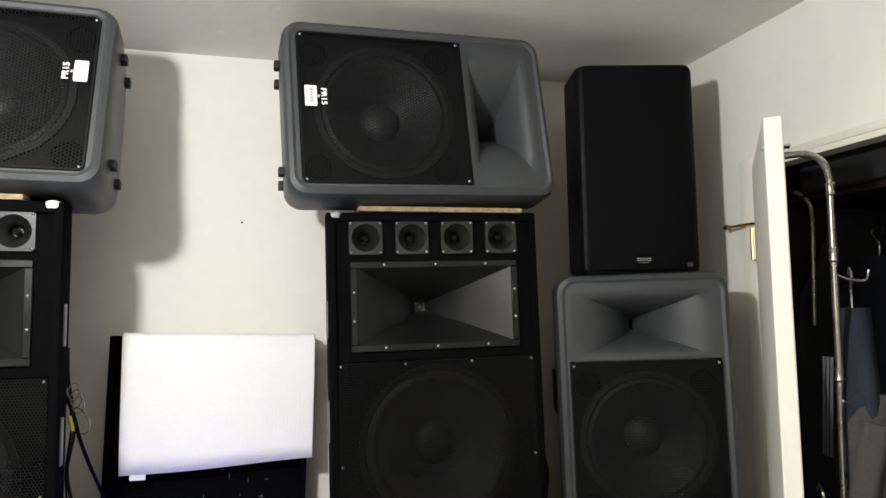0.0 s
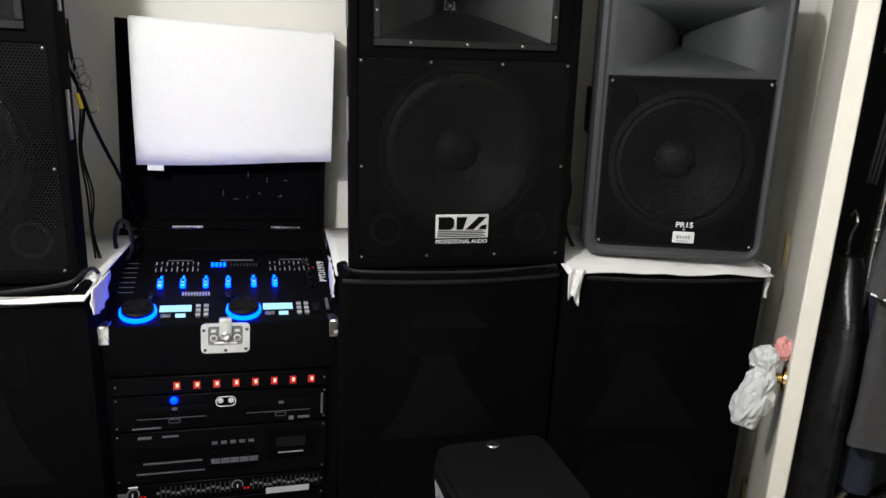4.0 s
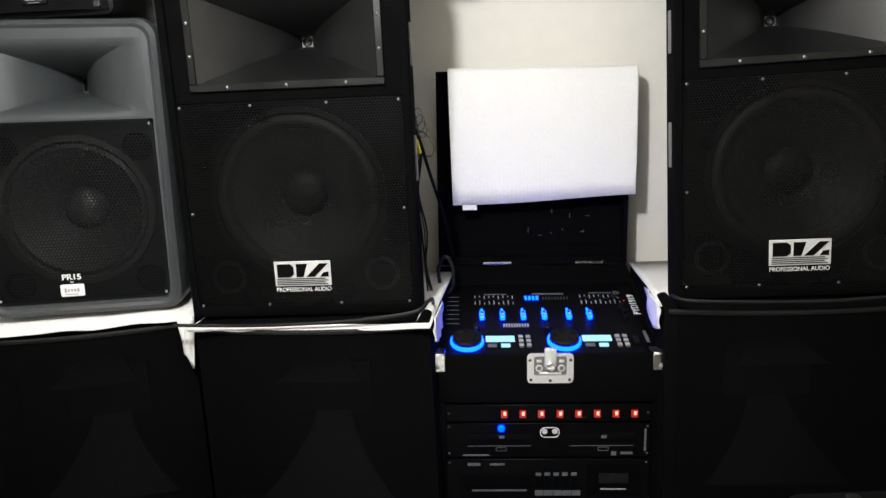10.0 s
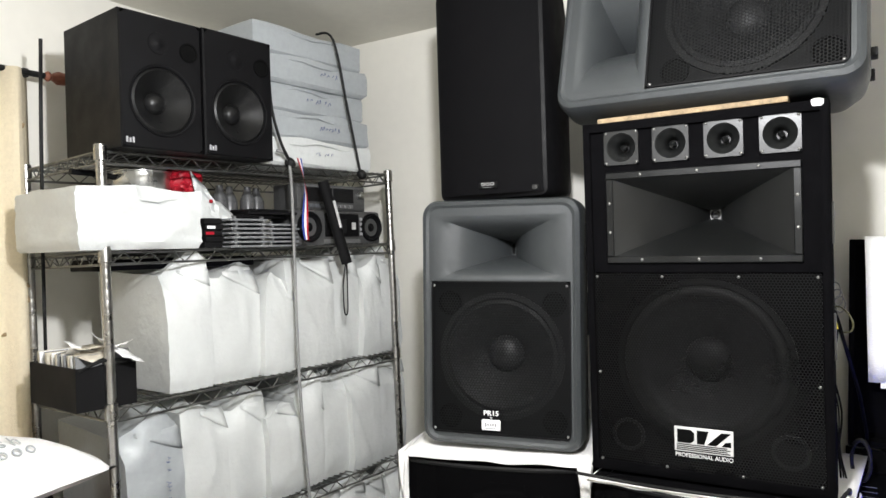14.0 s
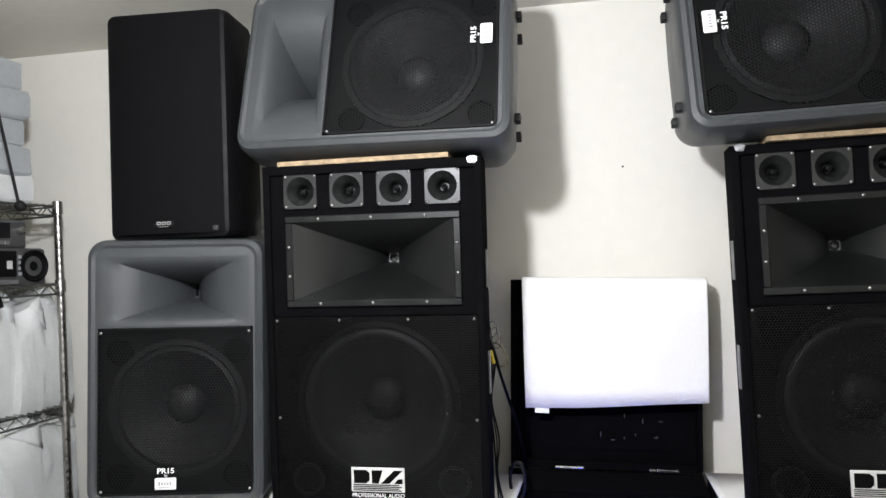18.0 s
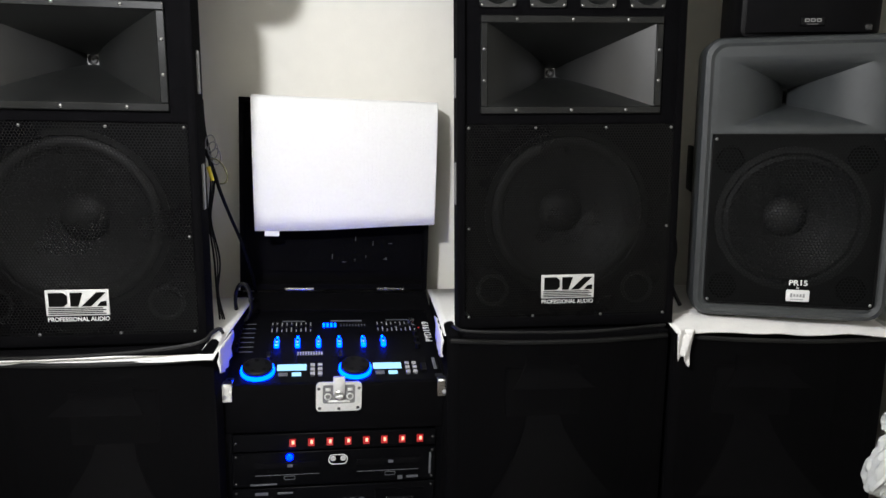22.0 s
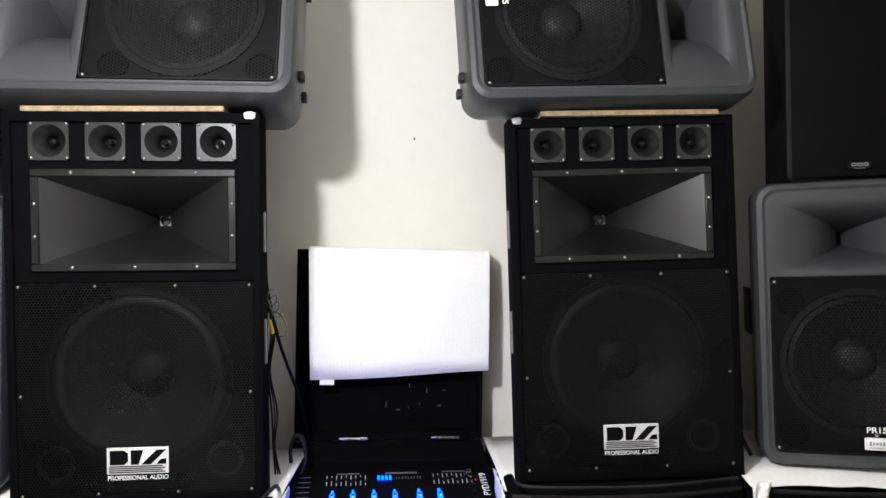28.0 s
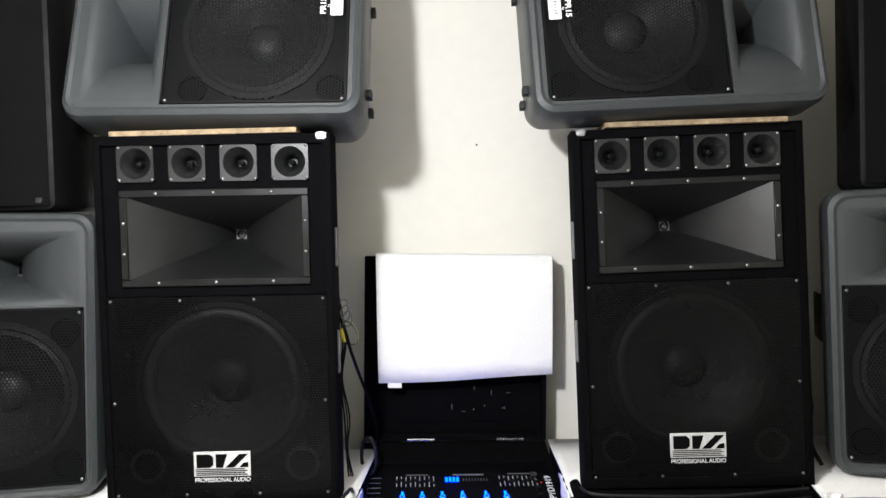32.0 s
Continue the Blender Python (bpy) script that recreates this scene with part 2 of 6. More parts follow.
def box(x0, x1, y0, y1, z0, z1, bevel=0.0, seg=2):
    bm = bmesh.new()
    bbox(bm, x0, x1, y0, y1, z0, z1, bevel, seg)
    return bm


def rounded(w, h, r, n=6, cx=0.0, cz=0.0):
    """Outline of a rounded rectangle in x-z, counter-clockwise seen from -y."""
    out = []
    for sx, sz, a in ((1, 1, 0), (-1, 1, 90), (-1, -1, 180), (1, -1, 270)):
        for i in range(n + 1):
            t = radians(a + 90 * i / n)
            out.append((cx + sx * (w / 2 - r) + r * math.cos(t), cz + sz * (h / 2 - r) + r * math.sin(t)))
    return out


def loft(bm, rings, cap0=True, cap1=True):
    """Skin between closed rings of equally many points."""
    vr = [[bm.verts.new(p) for p in r] for r in rings]
    n = len(vr[0])
    for a, b in zip(vr, vr[1:]):
        for i in range(n):
            bm.faces.new((a[i], a[(i + 1) % n], b[(i + 1) % n], b[i]))
    if cap0:
        bm.faces.new(list(reversed(vr[0])))
    if cap1:
        bm.faces.new(vr[-1])
    return vr


def lathe(bm, profile, n=32, at=(0, 0, 0), axis="y", cap=False):
    """Turn (radius, height) pairs round an axis."""
    rings = []
    for r, h in profile:
        ring = []
        for i in range(n):
            a = 2 * math.pi * i / n
            c, s = r * math.cos(a), r * math.sin(a)
            p = (c, h, s) if axis == "y" else (c, s, h) if axis == "z" else (h, c, s)
            ring.append((p[0] + at[0], p[1] + at[1], p[2] + at[2]))
        rings.append(ring)
    loft(bm, rings, cap, cap)


def tube(bm, pts, r, n=8, cap=True):
    """A round bar along points."""
    pts = [Vector(p) for p in pts]
    rings = []
    up = Vector((0.13, 0.29, 0.95))
    for i, p in enumerate(pts):
        d = (pts[min(i + 1, len(pts) - 1)] - pts[max(i - 1, 0)]).normalized()
        a = d.cross(up)
        if a.length < 1e-3:
            a = d.cross(Vector((1, 0, 0)))
        a.normalize()
        b = d.cross(a)
        rings.append([p + a * (r * math.cos(2 * math.pi * k / n)) + b * (r * math.sin(2 * math.pi * k / n)) for k in range(n)])
    loft(bm, rings, cap, cap)


def holed(bm, w, z0, z1, y, r, cz, n=12):
    """Flat rectangular plate with a round hole, in x-z at depth y."""
    out, inn = [], []
    for a in range(8 * n):
        t = 2 * math.pi * (a + 0.5) / (8 * n)
        c, s = math.cos(t), math.sin(t)
        k = min(w / max(abs(c), 1e-6), ((z1 - cz) if s > 0 else (cz - z0)) / max(abs(s), 1e-6))
        out.append((c * k, y, cz + s * k))
        inn.append((c * r, y, cz + s * r))
    loft(bm, [out, inn], False, False)


def smooth_path(pts, n=6):
    """Catmull-Rom points through pts."""
    pts = [Vector(p) for p in pts]
    out = []
    for i in range(len(pts) - 1):
        p0, p1, p2, p3 = pts[max(i - 1, 0)], pts[i], pts[i + 1], pts[min(i + 2, len(pts) - 1)]
        for k in range(n):
            t = k / n
            out.append(0.5 * ((2 * p1) + (p2 - p0) * t + (2 * p0 - 5 * p1 + 4 * p2 - p3) * t * t + (3 * p1 - p0 - 3 * p2 + p3) * t ** 3))
    out.append(pts[-1])
    return out


def finish(bm, name, material, smooth=40):
    bmesh.ops.recalc_face_normals(bm, faces=bm.faces)
    me = bpy.data.meshes.new(name)
    bm.to_mesh(me)
    bm.free()
    me.materials.append(material)
    if smooth:
        me.shade_smooth()
        me.set_sharp_from_angle(angle=radians(smooth))
    return me


def part(name, bm, material, parent, label="", smooth=40):
    ob = new(name, finish(bm, name, material, smooth))
    ob.parent = parent
    if label:
        tagged(ob, label)
    return ob


def again(src, name, parent, m):
    """Another part on the same mesh at the pose m."""
    ob = new(name, src.data)
    ob.parent = parent
    ob.matrix_basis = m
    if "label" in src:
        ob["label"] = src["label"]
    return ob


def thing(name, m, label, category, group="", kind=""):
    ob = new(name)
    ob.empty_display_size = 0.05
    ob.matrix_basis = m
    return tagged(ob, label, category, group, kind)


def solo(name, bm, material, label, category, group="", kind="", m=None, smooth=40):
    ob = new(name, finish(bm, name, material, smooth))
    if m is not None:
        ob.matrix_basis = m
    return tagged(ob, label, category, group, kind)


def lettering(name, text, size, material, parent, m, label="", squash=1.0, bold=0.0):
    """Built-in font, as a thin mesh, centred at the pose m, facing -y."""
    cu = bpy.data.curves.new(name, "FONT")
    cu.body, cu.size, cu.align_x, cu.align_y, cu.extrude = text, size, "CENTER", "CENTER", 0.0006
    cu.offset = bold
    tmp = bpy.data.objects.new(name, cu)
    me = bpy.data.meshes.new_from_object(tmp)
    bpy.data.objects.remove(tmp)
    bpy.data.curves.remove(cu)
    me.materials.clear()
    me.materials.append(material)
    me.transform(Matrix.Diagonal((squash, 1, 1, 1)))
    me.transform(Matrix.Rotation(radians(90), 4, "X"))
    ob = new(name, me)
    ob.parent = parent
    ob.matrix_basis = m
    if label:
        tagged(ob, label)
    return ob


# ---- room ----
X0, X1, Y0, Y1, H = -2.72, 1.112, -2.3, 2.378, 2.270
FZ = -0.15


def structure(name, bm, material, label, category):
    return solo(name, bm, material, label, category, kind="structure", smooth=0)


structure("floor", box(X0 - 0.1, X1 + 1.3, Y0 - 0.1, Y1 + 0.1, FZ - 0.12, FZ), FLOOR, "worn brown carpet on the bedroom floor", "floor")
structure("ceiling", box(X0 - 0.1, X1 + 1.3, Y0 - 0.1, Y1 + 0.1, H, H + 0.1), CEIL, "off-white textured bedroom ceiling", "ceiling")
structure("wall_north", box(X0 - 0.1, X1 + 0.1, Y1, Y1 + 0.1, FZ, H), WALL, "cream painted wall behind the loudspeaker stacks", "wall")
structure("wall_west", box(X0 - 0.1, X0, Y0, Y1, FZ, H), WALL, "cream painted wall behind the wire shelf", "wall")
structure("wall_south", box(X0 - 0.1, X1 + 0.1, Y0 - 0.1, Y0, FZ, H), WALL, "plain cream wall at the back of the room", "wall")


# ---- loudspeakers ----
def screws(name, parent, places, r=0.0042, y=-0.001, material=None):
    """Small pan-head screws, one object each on one mesh."""
    src = None
    for x, z in places:
        if src is None:
            bm = bmesh.new()
            screw(bm, 0, 0, r, y)
            src = part(name, bm, material or SCREWMET, parent)
            src.matrix_basis = pose(x, 0, z)
        else:
            again(src, name, parent, pose(x, 0, z))


def screw(bm, x, z, r=0.0045, y=-0.001):
    lathe(bm, ((r, y + 0.002), (r, y), (r * 0.6, y - 0.0016), (0.0004, y - 0.002)), 8, (x, 0, z))


def three_way_speaker(m, group, cap, capmat):
    """Carpeted cabinet: four tweeters, wide horn, perforated grille over a big woofer. Front at y=0, base at z=0."""
    W, HH, D = 0.536, 0.855, 0.42
    t = thing("three_way_speaker", m, "tall black carpeted loudspeaker with four tweeters and wide horn", "loudspeaker", group)
    top = HH
    # cabinet with the horn and woofer openings left free: frame bars and box walls
    bm = bmesh.new()
    ri = 0.250
    ring = lambda w, z0, z1, y: [(-w, y, z0), (w, y, z0), (w, y, z1), (-w, y, z1)]
    loft(bm, [ring(ri, 0.026, HH - 0.022, 0.034), ring(ri, 0.026, HH - 0.022, 0.001), ring(ri + 0.003, 0.023, HH - 0.019, 0.0), ring(W / 2 - 0.006, 0.005, HH - 0.005, 0.0), ring(W / 2 - 0.001, 0.001, HH - 0.001, 0.003), ring(W / 2, 0, HH, 0.008), ring(W / 2, 0, HH, 0.085), ring(0.19, 0, HH, D)], False, True)
    part("cabinet", bm, CARPETED, t, "black carpet-covered cabinet")
    bm = bmesh.new()
    hz0, hz1 = top - 0.3255, top - 0.139
    hw = 0.197
    tz0, tz1 = top - 0.063 - 0.040, top - 0.063 + 0.040
    gaps = ((-0.250, -0.214), (-0.134, -0.098), (-0.018, 0.018), (0.098, 0.134), (0.214, 0.250))
    for x0, x1, z0, z1 in (*((a, c, tz0, tz1) for a, c in gaps), (-0.250, 0.250, hz1, tz0), (-0.250, 0.250, tz1, top - 0.022), (-0.250, -hw, hz0, hz1), (hw, 0.250, hz0, hz1), (-0.250, 0.250, top - 0.365, hz0)):
        part("baffle_panel", box(x0, x1, 0.012, 0.034, z0, z1), CARPETED, t, smooth=0)
    # horn flare and its frame
    bm = bmesh.new()
    for x0, x1, z0, z1 in ((-hw - 0.017, hw + 0.017, hz1, hz1 + 0.017), (-hw - 0.017, hw + 0.017, hz0 - 0.017, hz0), (-hw - 0.017, -hw, hz0, hz1), (hw, hw + 0.017, hz0, hz1)):
        bbox(bm, x0, x1, 0.004, 0.014, z0, z1, 0.002, 1)
    fr = part("horn_frame", bm, FRAMEBLK, t, "satin black horn frame")
    bm = bmesh.new()
    cz = (hz0 + hz1) / 2
    rings = []
    for k in range(13):
        s = k / 12
        f = (1 - s) ** 1.55
        w = hw * f + 0.011 * (1 - f)
        h = (hz1 - hz0) / 2 * f + 0.011 * (1 - f)
        y = 0.008 + 0.235 * s
        rings.append([(-w, y, cz - h), (w, y, cz - h), (w, y, cz + h), (-w, y, cz + h)])
    loft(bm, rings, False, True)
    part("horn", bm, HORNBLK, t, "deep rectangular horn", smooth=25)
    bm = bmesh.new()
    lathe(bm, ((0.0165, 0.236), (0.0165, 0.232), (0.0125, 0.232), (0.0105, 0.240)), 20, (0, 0, cz), cap=False)
    lathe(bm, ((0.007, 0.239), (0.001, 0.236)), 16, (0, 0, cz))
    part("horn_throat", bm, THROAT, t, "bright metal throat ring")
    screws("horn_screw", fr, [(x, z) for x in (-0.13, 0.0, 0.13) for z in (hz1 + 0.0085, hz0 - 0.0085)] + [(sx * (hw + 0.0085), z) for sx in (-1, 1) for z in (cz - 0.035, cz + 0.035)], 0.004, 0.003)
    # tweeters
    tz = top - 0.063
    tw = None
    for x in (-0.174, -0.058, 0.058, 0.174):
        bm = bmesh.new()
        a = 0.0415
        holed(bm, a, -a, a, 0.006, 0.0350, 0.0, 6)
        loft(bm, [[(sx * a, y, sz * a) for sx, sz in ((-1, -1), (1, -1), (1, 1), (-1, 1))] for y in (0.0065, 0.013)], False, False)
        lathe(bm, ((0.0350, 0.006), (0.0325, 0.0095)), 48)
        if tw is None:
            tw = part("tweeter", bm, TWPLATE, t, "square black horn tweeter")
            tw.matrix_basis = pose(x, 0, tz)
            b2 = bmesh.new()
            lathe(b2, ((0.0325, 0.0095), (0.030, 0.0125), (0.024, 0.018), (0.017, 0.026), (0.0125, 0.036), (0.011, 0.05), (0.0005, 0.05)), 28)
            lathe(b2, ((0.007, 0.05), (0.007, 0.026), (0.001, 0.020)), 12)
            fl = part("tweeter_horn", b2, FRAMEBLK, tw)
        else:
            bm.free()
            o = again(tw, "tweeter", t, pose(x, 0, tz))
            again(fl, "tweeter_horn", o, pose(0, 0, 0))
    screws("tweeter_screw", t, [(x + sx * 0.0365, tz + sz * 0.0365) for x in (-0.174, -0.058, 0.058, 0.174) for sx in (-1, 1) for sz in (-1, 1)], 0.0038, 0.006)
    # woofer behind the grille
    wz = top - 0.580
    bm = bmesh.new()
    holed(bm, 0.250, 0.026, top - 0.365, 0.026, 0.184, wz)
    part("woofer_baffle", bm, CARPETED, t)
    bm = bmesh.new()
    lathe(bm, ((0.200, 0.025), (0.200, 0.020), (0.188, 0.019), (0.184, 0.023)), 40, (0, 0, wz))
    part("woofer_rim", bm, BLACKPL, t)
    bm = bmesh.new()
    lathe(bm, ((0.184, 0.023), (0.178, 0.018), (0.168, 0.017), (0.158, 0.022), (0.153, 0.030)), 44, (0, 0, wz))
    part("woofer_surround", bm, RUBBER, t)
    bm = bmesh.new()
    lathe(bm, ((0.153, 0.030), (0.126, 0.046), (0.095, 0.066), (0.052, 0.092)), 44, (0, 0, wz))
    part("woofer_cone", bm, CONE, t, "black paper woofer cone")
    bm = bmesh.new()
    lathe(bm, [(0.054 * math.cos(a), 0.091 - 0.028 * math.sin(a)) for a in [i * 0.25 for i in range(6)]] + [(0.0005, 0.063)], 28, (0, 0, wz))
    part("dust_cap", bm, CONE, t)
    for sx in (-1, 1):
        bm = bmesh.new()
        lathe(bm, ((0.040, 0.026), (0.040, 0.021), (0.034, 0.020), (0.031, 0.0255)), 24, (sx * 0.180, 0, top - 0.765))
        bp = part("bass_port", bm, CONE, t)
        bm = bmesh.new()
        lathe(bm, ((0.031, 0.0252), (0.0005, 0.0254)), 24, (sx * 0.180, 0, top - 0.765))
        part("port_hole", bm, VOID, bp)
    bm = box(-0.248, 0.248, 0.0035, 0.005, 0.022, top - 0.366)
    gr = part("grille", bm, GRILLE_S, t, "black perforated steel grille")
    screws("grille_screw", gr, [(x, z) for x in (-0.241, -0.084, 0.084, 0.241) for z in (top - 0.3746, 0.029)] + [(sx * 0.2405, 0.245) for sx in (-1, 1)], 0.0036, 0.002)
    # badge: a silver plate with plain black shapes, and the line of words below
    bz = 0.101
    bm = box(-0.065, 0.065, -0.001, 0.003, bz - 0.029, bz + 0.029, 0.001, 1)
    bd = part("badge", bm, SILVER, t, "silver badge with black block shapes")
    # three heavy block shapes with cut-outs over a set of speed lines
    z0, z1 = bz - 0.008, bz + 0.023

    def block(pts):
        bm = bmesh.new()
        f = bm.faces.new([bm.verts.new((x, -0.0024, z)) for x, z in pts])
        r = bmesh.ops.extrude_face_region(bm, geom=[f])
        for v in r["geom"]:
            if isinstance(v, bmesh.types.BMVert):
                v.co.y = -0.0008
        part("badge_shape", bm, VOID, bd, smooth=0)

    block(((-0.058, z0), (-0.028, z0), (-0.020, z0 + 0.007), (-0.020, z1 - 0.007), (-0.028, z1), (-0.058, z1)))
    block(((-0.014, z0), (0.002, z0), (0.012, z1), (-0.014, z1)))
    block(((0.008, z0), (0.028, z0), (0.060, z1), (0.040, z1)))
    block(((0.040, z0), (0.060, z0), (0.060, z0 + 0.012), (0.048, z0 + 0.010)))
    for k in range(4):
        bm = box(-0.060, 0.058 - 0.006 * (k % 2), -0.0022, -0.001, bz - 0.0255 + k * 0.0042, bz - 0.0235 + k * 0.0042)
        part("badge_line", bm, VOID, bd, smooth=0)
    lettering("badge_words", "PROFESSIONAL AUDIO", 0.0135, WHITE, bd, pose(0, 0.001, bz - 0.038), "white printed words", 0.92)
    # one protective corner cap, and side bars
    bm = bmesh.new()
    bmesh.ops.create_icosphere(bm, subdivisions=3, radius=1.0)
    for v in bm.verts:
        n = v.co.normalized()
        q = 1 + 0.22 * noise.noise(n * 2.6 + Vector((cap * 3.0, 0, 0)))
        v.co = Vector((cap * (W / 2 - 0.021) + (abs(n.x) ** 0.6) * math.copysign(0.014, n.x) * q, 0.010 + 0.014 * n.y * q, HH - 0.007 + (abs(n.z) ** 0.6) * math.copysign(0.010, n.z) * q))
    part("corner_cap", bm, capmat, t, "worn protective corner cap")
    for sx in (-1, 1):
        x0, x1 = sorted((sx * (W / 2 - 0.012), sx * (W / 2 + 0.003)))
        for z0, z1 in ((0.30, 0.40), (0.55, 0.64)):
            x0, x1 = sorted((sx * (W / 2 - 0.001), sx * (W / 2 + 0.004)))
            part("side_strip", box(x0, x1, 0.030, 0.046, z0, z1, 0.001, 1), RADIOG, t, "dull metal strip along the cabinet side")
    return t


def moulded_speaker(m, group, label, bx=0.0):
    """Grey moulded two-way speaker. Front at y=0, base at z=0."""
    W, HH, D = 0.452, 0.68, 0.38
    t = thing("moulded_speaker", m, label, "loudspeaker", group)
    cz = HH / 2

    def ring(w, h, r, y, dz=0.0):
        o = rounded(w, h, r, 6, 0, cz + dz)
        out = []
        for (xa, za), (xb, zb) in zip(o, o[1:] + o[:1]):
            k = 8 if abs(xa - xb) + abs(za - zb) > 0.1 else 1
            out += [(xa + (xb - xa) * q / k, y, za + (zb - za) * q / k) for q in range(k)]
        return out

    bm = bmesh.new()
    loft(bm, [ring(W - 0.062, HH - 0.056, 0.03, 0.008), ring(W - 0.034, HH - 0.030, 0.036, 0.0), ring(W - 0.012, HH - 0.010, 0.042, 0.006), ring(W, HH, 0.045, 0.022), ring(W, HH, 0.045, 0.10), ring(W - 0.004, HH - 0.003, 0.045, 0.104), ring(W - 0.004, HH - 0.003, 0.045, 0.112), ring(W - 0.062, HH - 0.020, 0.045, 0.215), ring(W - 0.16, HH - 0.07, 0.05, D - 0.02), ring(W - 0.19, HH - 0.10, 0.05, D)], False, True)
    part("shell", bm, GREYPL, t, "grey moulded plastic shell")
    # face: a plate with the horn mouth and grille well cut out
    bm = bmesh.new()
    ow, oh = W - 0.050, HH - 0.044
    gx, gz0, gz1 = 0.196, 0.032, 0.454
    hx, hz0, hz1 = 0.186, 0.460, 0.634
    xs = [-ow / 2, -gx] + [hx * (k - 3) / 3 for k in range(7)] + [gx, ow / 2]
    zs = [0.020, gz0, gz1] + [hz0 + (hz1 - hz0) * k / 6 for k in range(7)] + [HH - 0.034, HH - 0.020]
    vg = [[bm.verts.new((x * (0.955 if z == zs[-1] else 1), 0.0045, z)) for z in zs] for x in xs]
    for a in range(len(xs) - 1):
        for c in range(len(zs) - 1):
            xm, zm = (xs[a] + xs[a + 1]) / 2, (zs[c] + zs[c + 1]) / 2
            if (abs(xm) < gx and gz0 < zm < gz1) or (abs(xm) < hx and hz0 < zm < hz1):
                continue
            bm.faces.new((vg[a][c], vg[a + 1][c], vg[a + 1][c + 1], vg[a][c + 1]))
    part("face", bm, GREYPL, t, smooth=0)
    # horn: soft-edged mouth that narrows to a slot
    bm = bmesh.new()
    hcz = 0.545
    rings = []
    for k in range(14):
        s = k / 13
        g = 1 - (1 - s) ** 1.25
        w = (hx + 0.001) * (1 - g) + 0.006 * g
        zt, zb = (hz1 + 0.001) * (1 - g) + (hcz + 0.020) * g, (hz0 - 0.001) * (1 - g) + (hcz - 0.020) * g
        y = 0.0042 + 0.185 * s ** 2.0
        ring_ = []
        for x, z in ((-w, zb), (w, zb), (w, zt), (-w, zt)):
            ring_.append((x, z))
        pts = []
        for (xa, za), (xb, zb_) in zip(ring_, ring_[1:] + ring_[:1]):
            for q in range(6):
                pts.append((xa + (xb - xa) * q / 6, y, za + (zb_ - za) * q / 6))
        rings.append(pts)
    loft(bm, rings, False, True)
    part("horn", bm, GREYPL, t, "flared grey horn mouth", smooth=32)
    bm = box(-0.004, 0.004, 0.186, 0.1885, hcz - 0.015, hcz + 0.015)
    part("horn_slot", bm, VOID, t)
    # well, woofer, ports, grille
    wz = 0.247
    bm = bmesh.new()
    holed(bm, gx + 0.004, gz0 - 0.004, gz1 + 0.004, 0.030, 0.158, wz)
    part("woofer_baffle", bm, BLACKPL, t)
    bm = bmesh.new()
    lathe(bm, ((0.176, 0.030), (0.176, 0.022), (0.162, 0.021), (0.156, 0.028), (0.146, 0.024), (0.138, 0.031), (0.10, 0.058), (0.05, 0.09)), 40, (0, 0, wz))
    part("woofer_cone", bm, CONE, t, "black paper woofer cone")
    bm = bmesh.new()
    lathe(bm, ((0.052, 0.089), (0.044, 0.075), (0.025, 0.065), (0.0005, 0.062)), 24, (0, 0, wz))
    part("dust_cap", bm, DUST, t)
    for sx in (-1, 1):
        for z in (0.075, 0.392):
            bm = bmesh.new()
            lathe(bm, ((0.034, 0.030), (0.034, 0.026), (0.030, 0.026), (0.028, 0.0295), (0.0005, 0.0297)), 20, (sx * 0.148, 0, z))
            part("bass_port", bm, VOID, t)
    bm = bmesh.new()
    gw, gh = 2 * gx - 0.004, gz1 - gz0 - 0.004
    o = [bm.verts.new((x, 0.004, z)) for x, z in rounded(gw, gh, 0.014, 4, 0, (gz0 + gz1) / 2)]
    bm.faces.new(o)
    g = part("grille", bm, GRILLE_P, t, "perforated black steel grille", smooth=0)
    bm = bmesh.new()
    a = rounded(gw, gh, 0.014, 4, 0, (gz0 + gz1) / 2)
    b = rounded(gw - 0.008, gh - 0.008, 0.011, 4, 0, (gz0 + gz1) / 2)
    loft(bm, [[(x, 0.006, z) for x, z in a], [(x, 0.002, z) for x, z in a], [(x, 0.002, z) for x, z in b], [(x, 0.005, z) for x, z in b]], False, False)
    part("grille_rim", bm, BLACKPL, g)
    screws("grille_screw", g, [(sx * (gx - 0.010), z) for sx in (-1, 1) for z in (gz0 + 0.012, gz1 - 0.012)], 0.004, 0.003)
    q = 0.062
    bm = box(-0.0265, 0.0265, -0.001, 0.003, q - 0.0145, q + 0.0145, 0.003, 2)
    sh = pose(bx, 0, 0)
    bd = part("badge", bm, WHITE, t, "white badge plate")
    bd.matrix_basis = sh
    for x, h in ((-0.014, 0.010), (-0.007, 0.006), (0.0, 0.006), (0.007, 0.007), (0.014, 0.009)):
        part("badge_mark", box(x - 0.003, x + 0.0015, -0.0022, -0.001, q + 0.001 - h / 2, q + 0.001 + h / 2), GREYPRINT, bd, smooth=0)
    part("badge_line", box(-0.017, 0.012, -0.0022, -0.001, q - 0.0095, q - 0.0080), GREYPRINT, bd, smooth=0)
    lettering("model_letters", "PR15", 0.0185, WHITE, bd, pose(0, 0.0025, q + 0.031), "", 1.12, 0.0004)
    lettering("small_letters", "by", 0.008, WHITE, bd, pose(0, 0.0025, q + 0.0195))
    # feet and side handle
    for x in (-0.14, 0.14):
        for y, z in ((0.085, 0.0), (0.185, 0.008)):
            bm = bmesh.new()
            bbox(bm, x - 0.010, x + 0.010, y - 0.012, y + 0.012, z - 0.013, z + 0.012, 0.002)
            part("foot", bm, RUBBER, t)
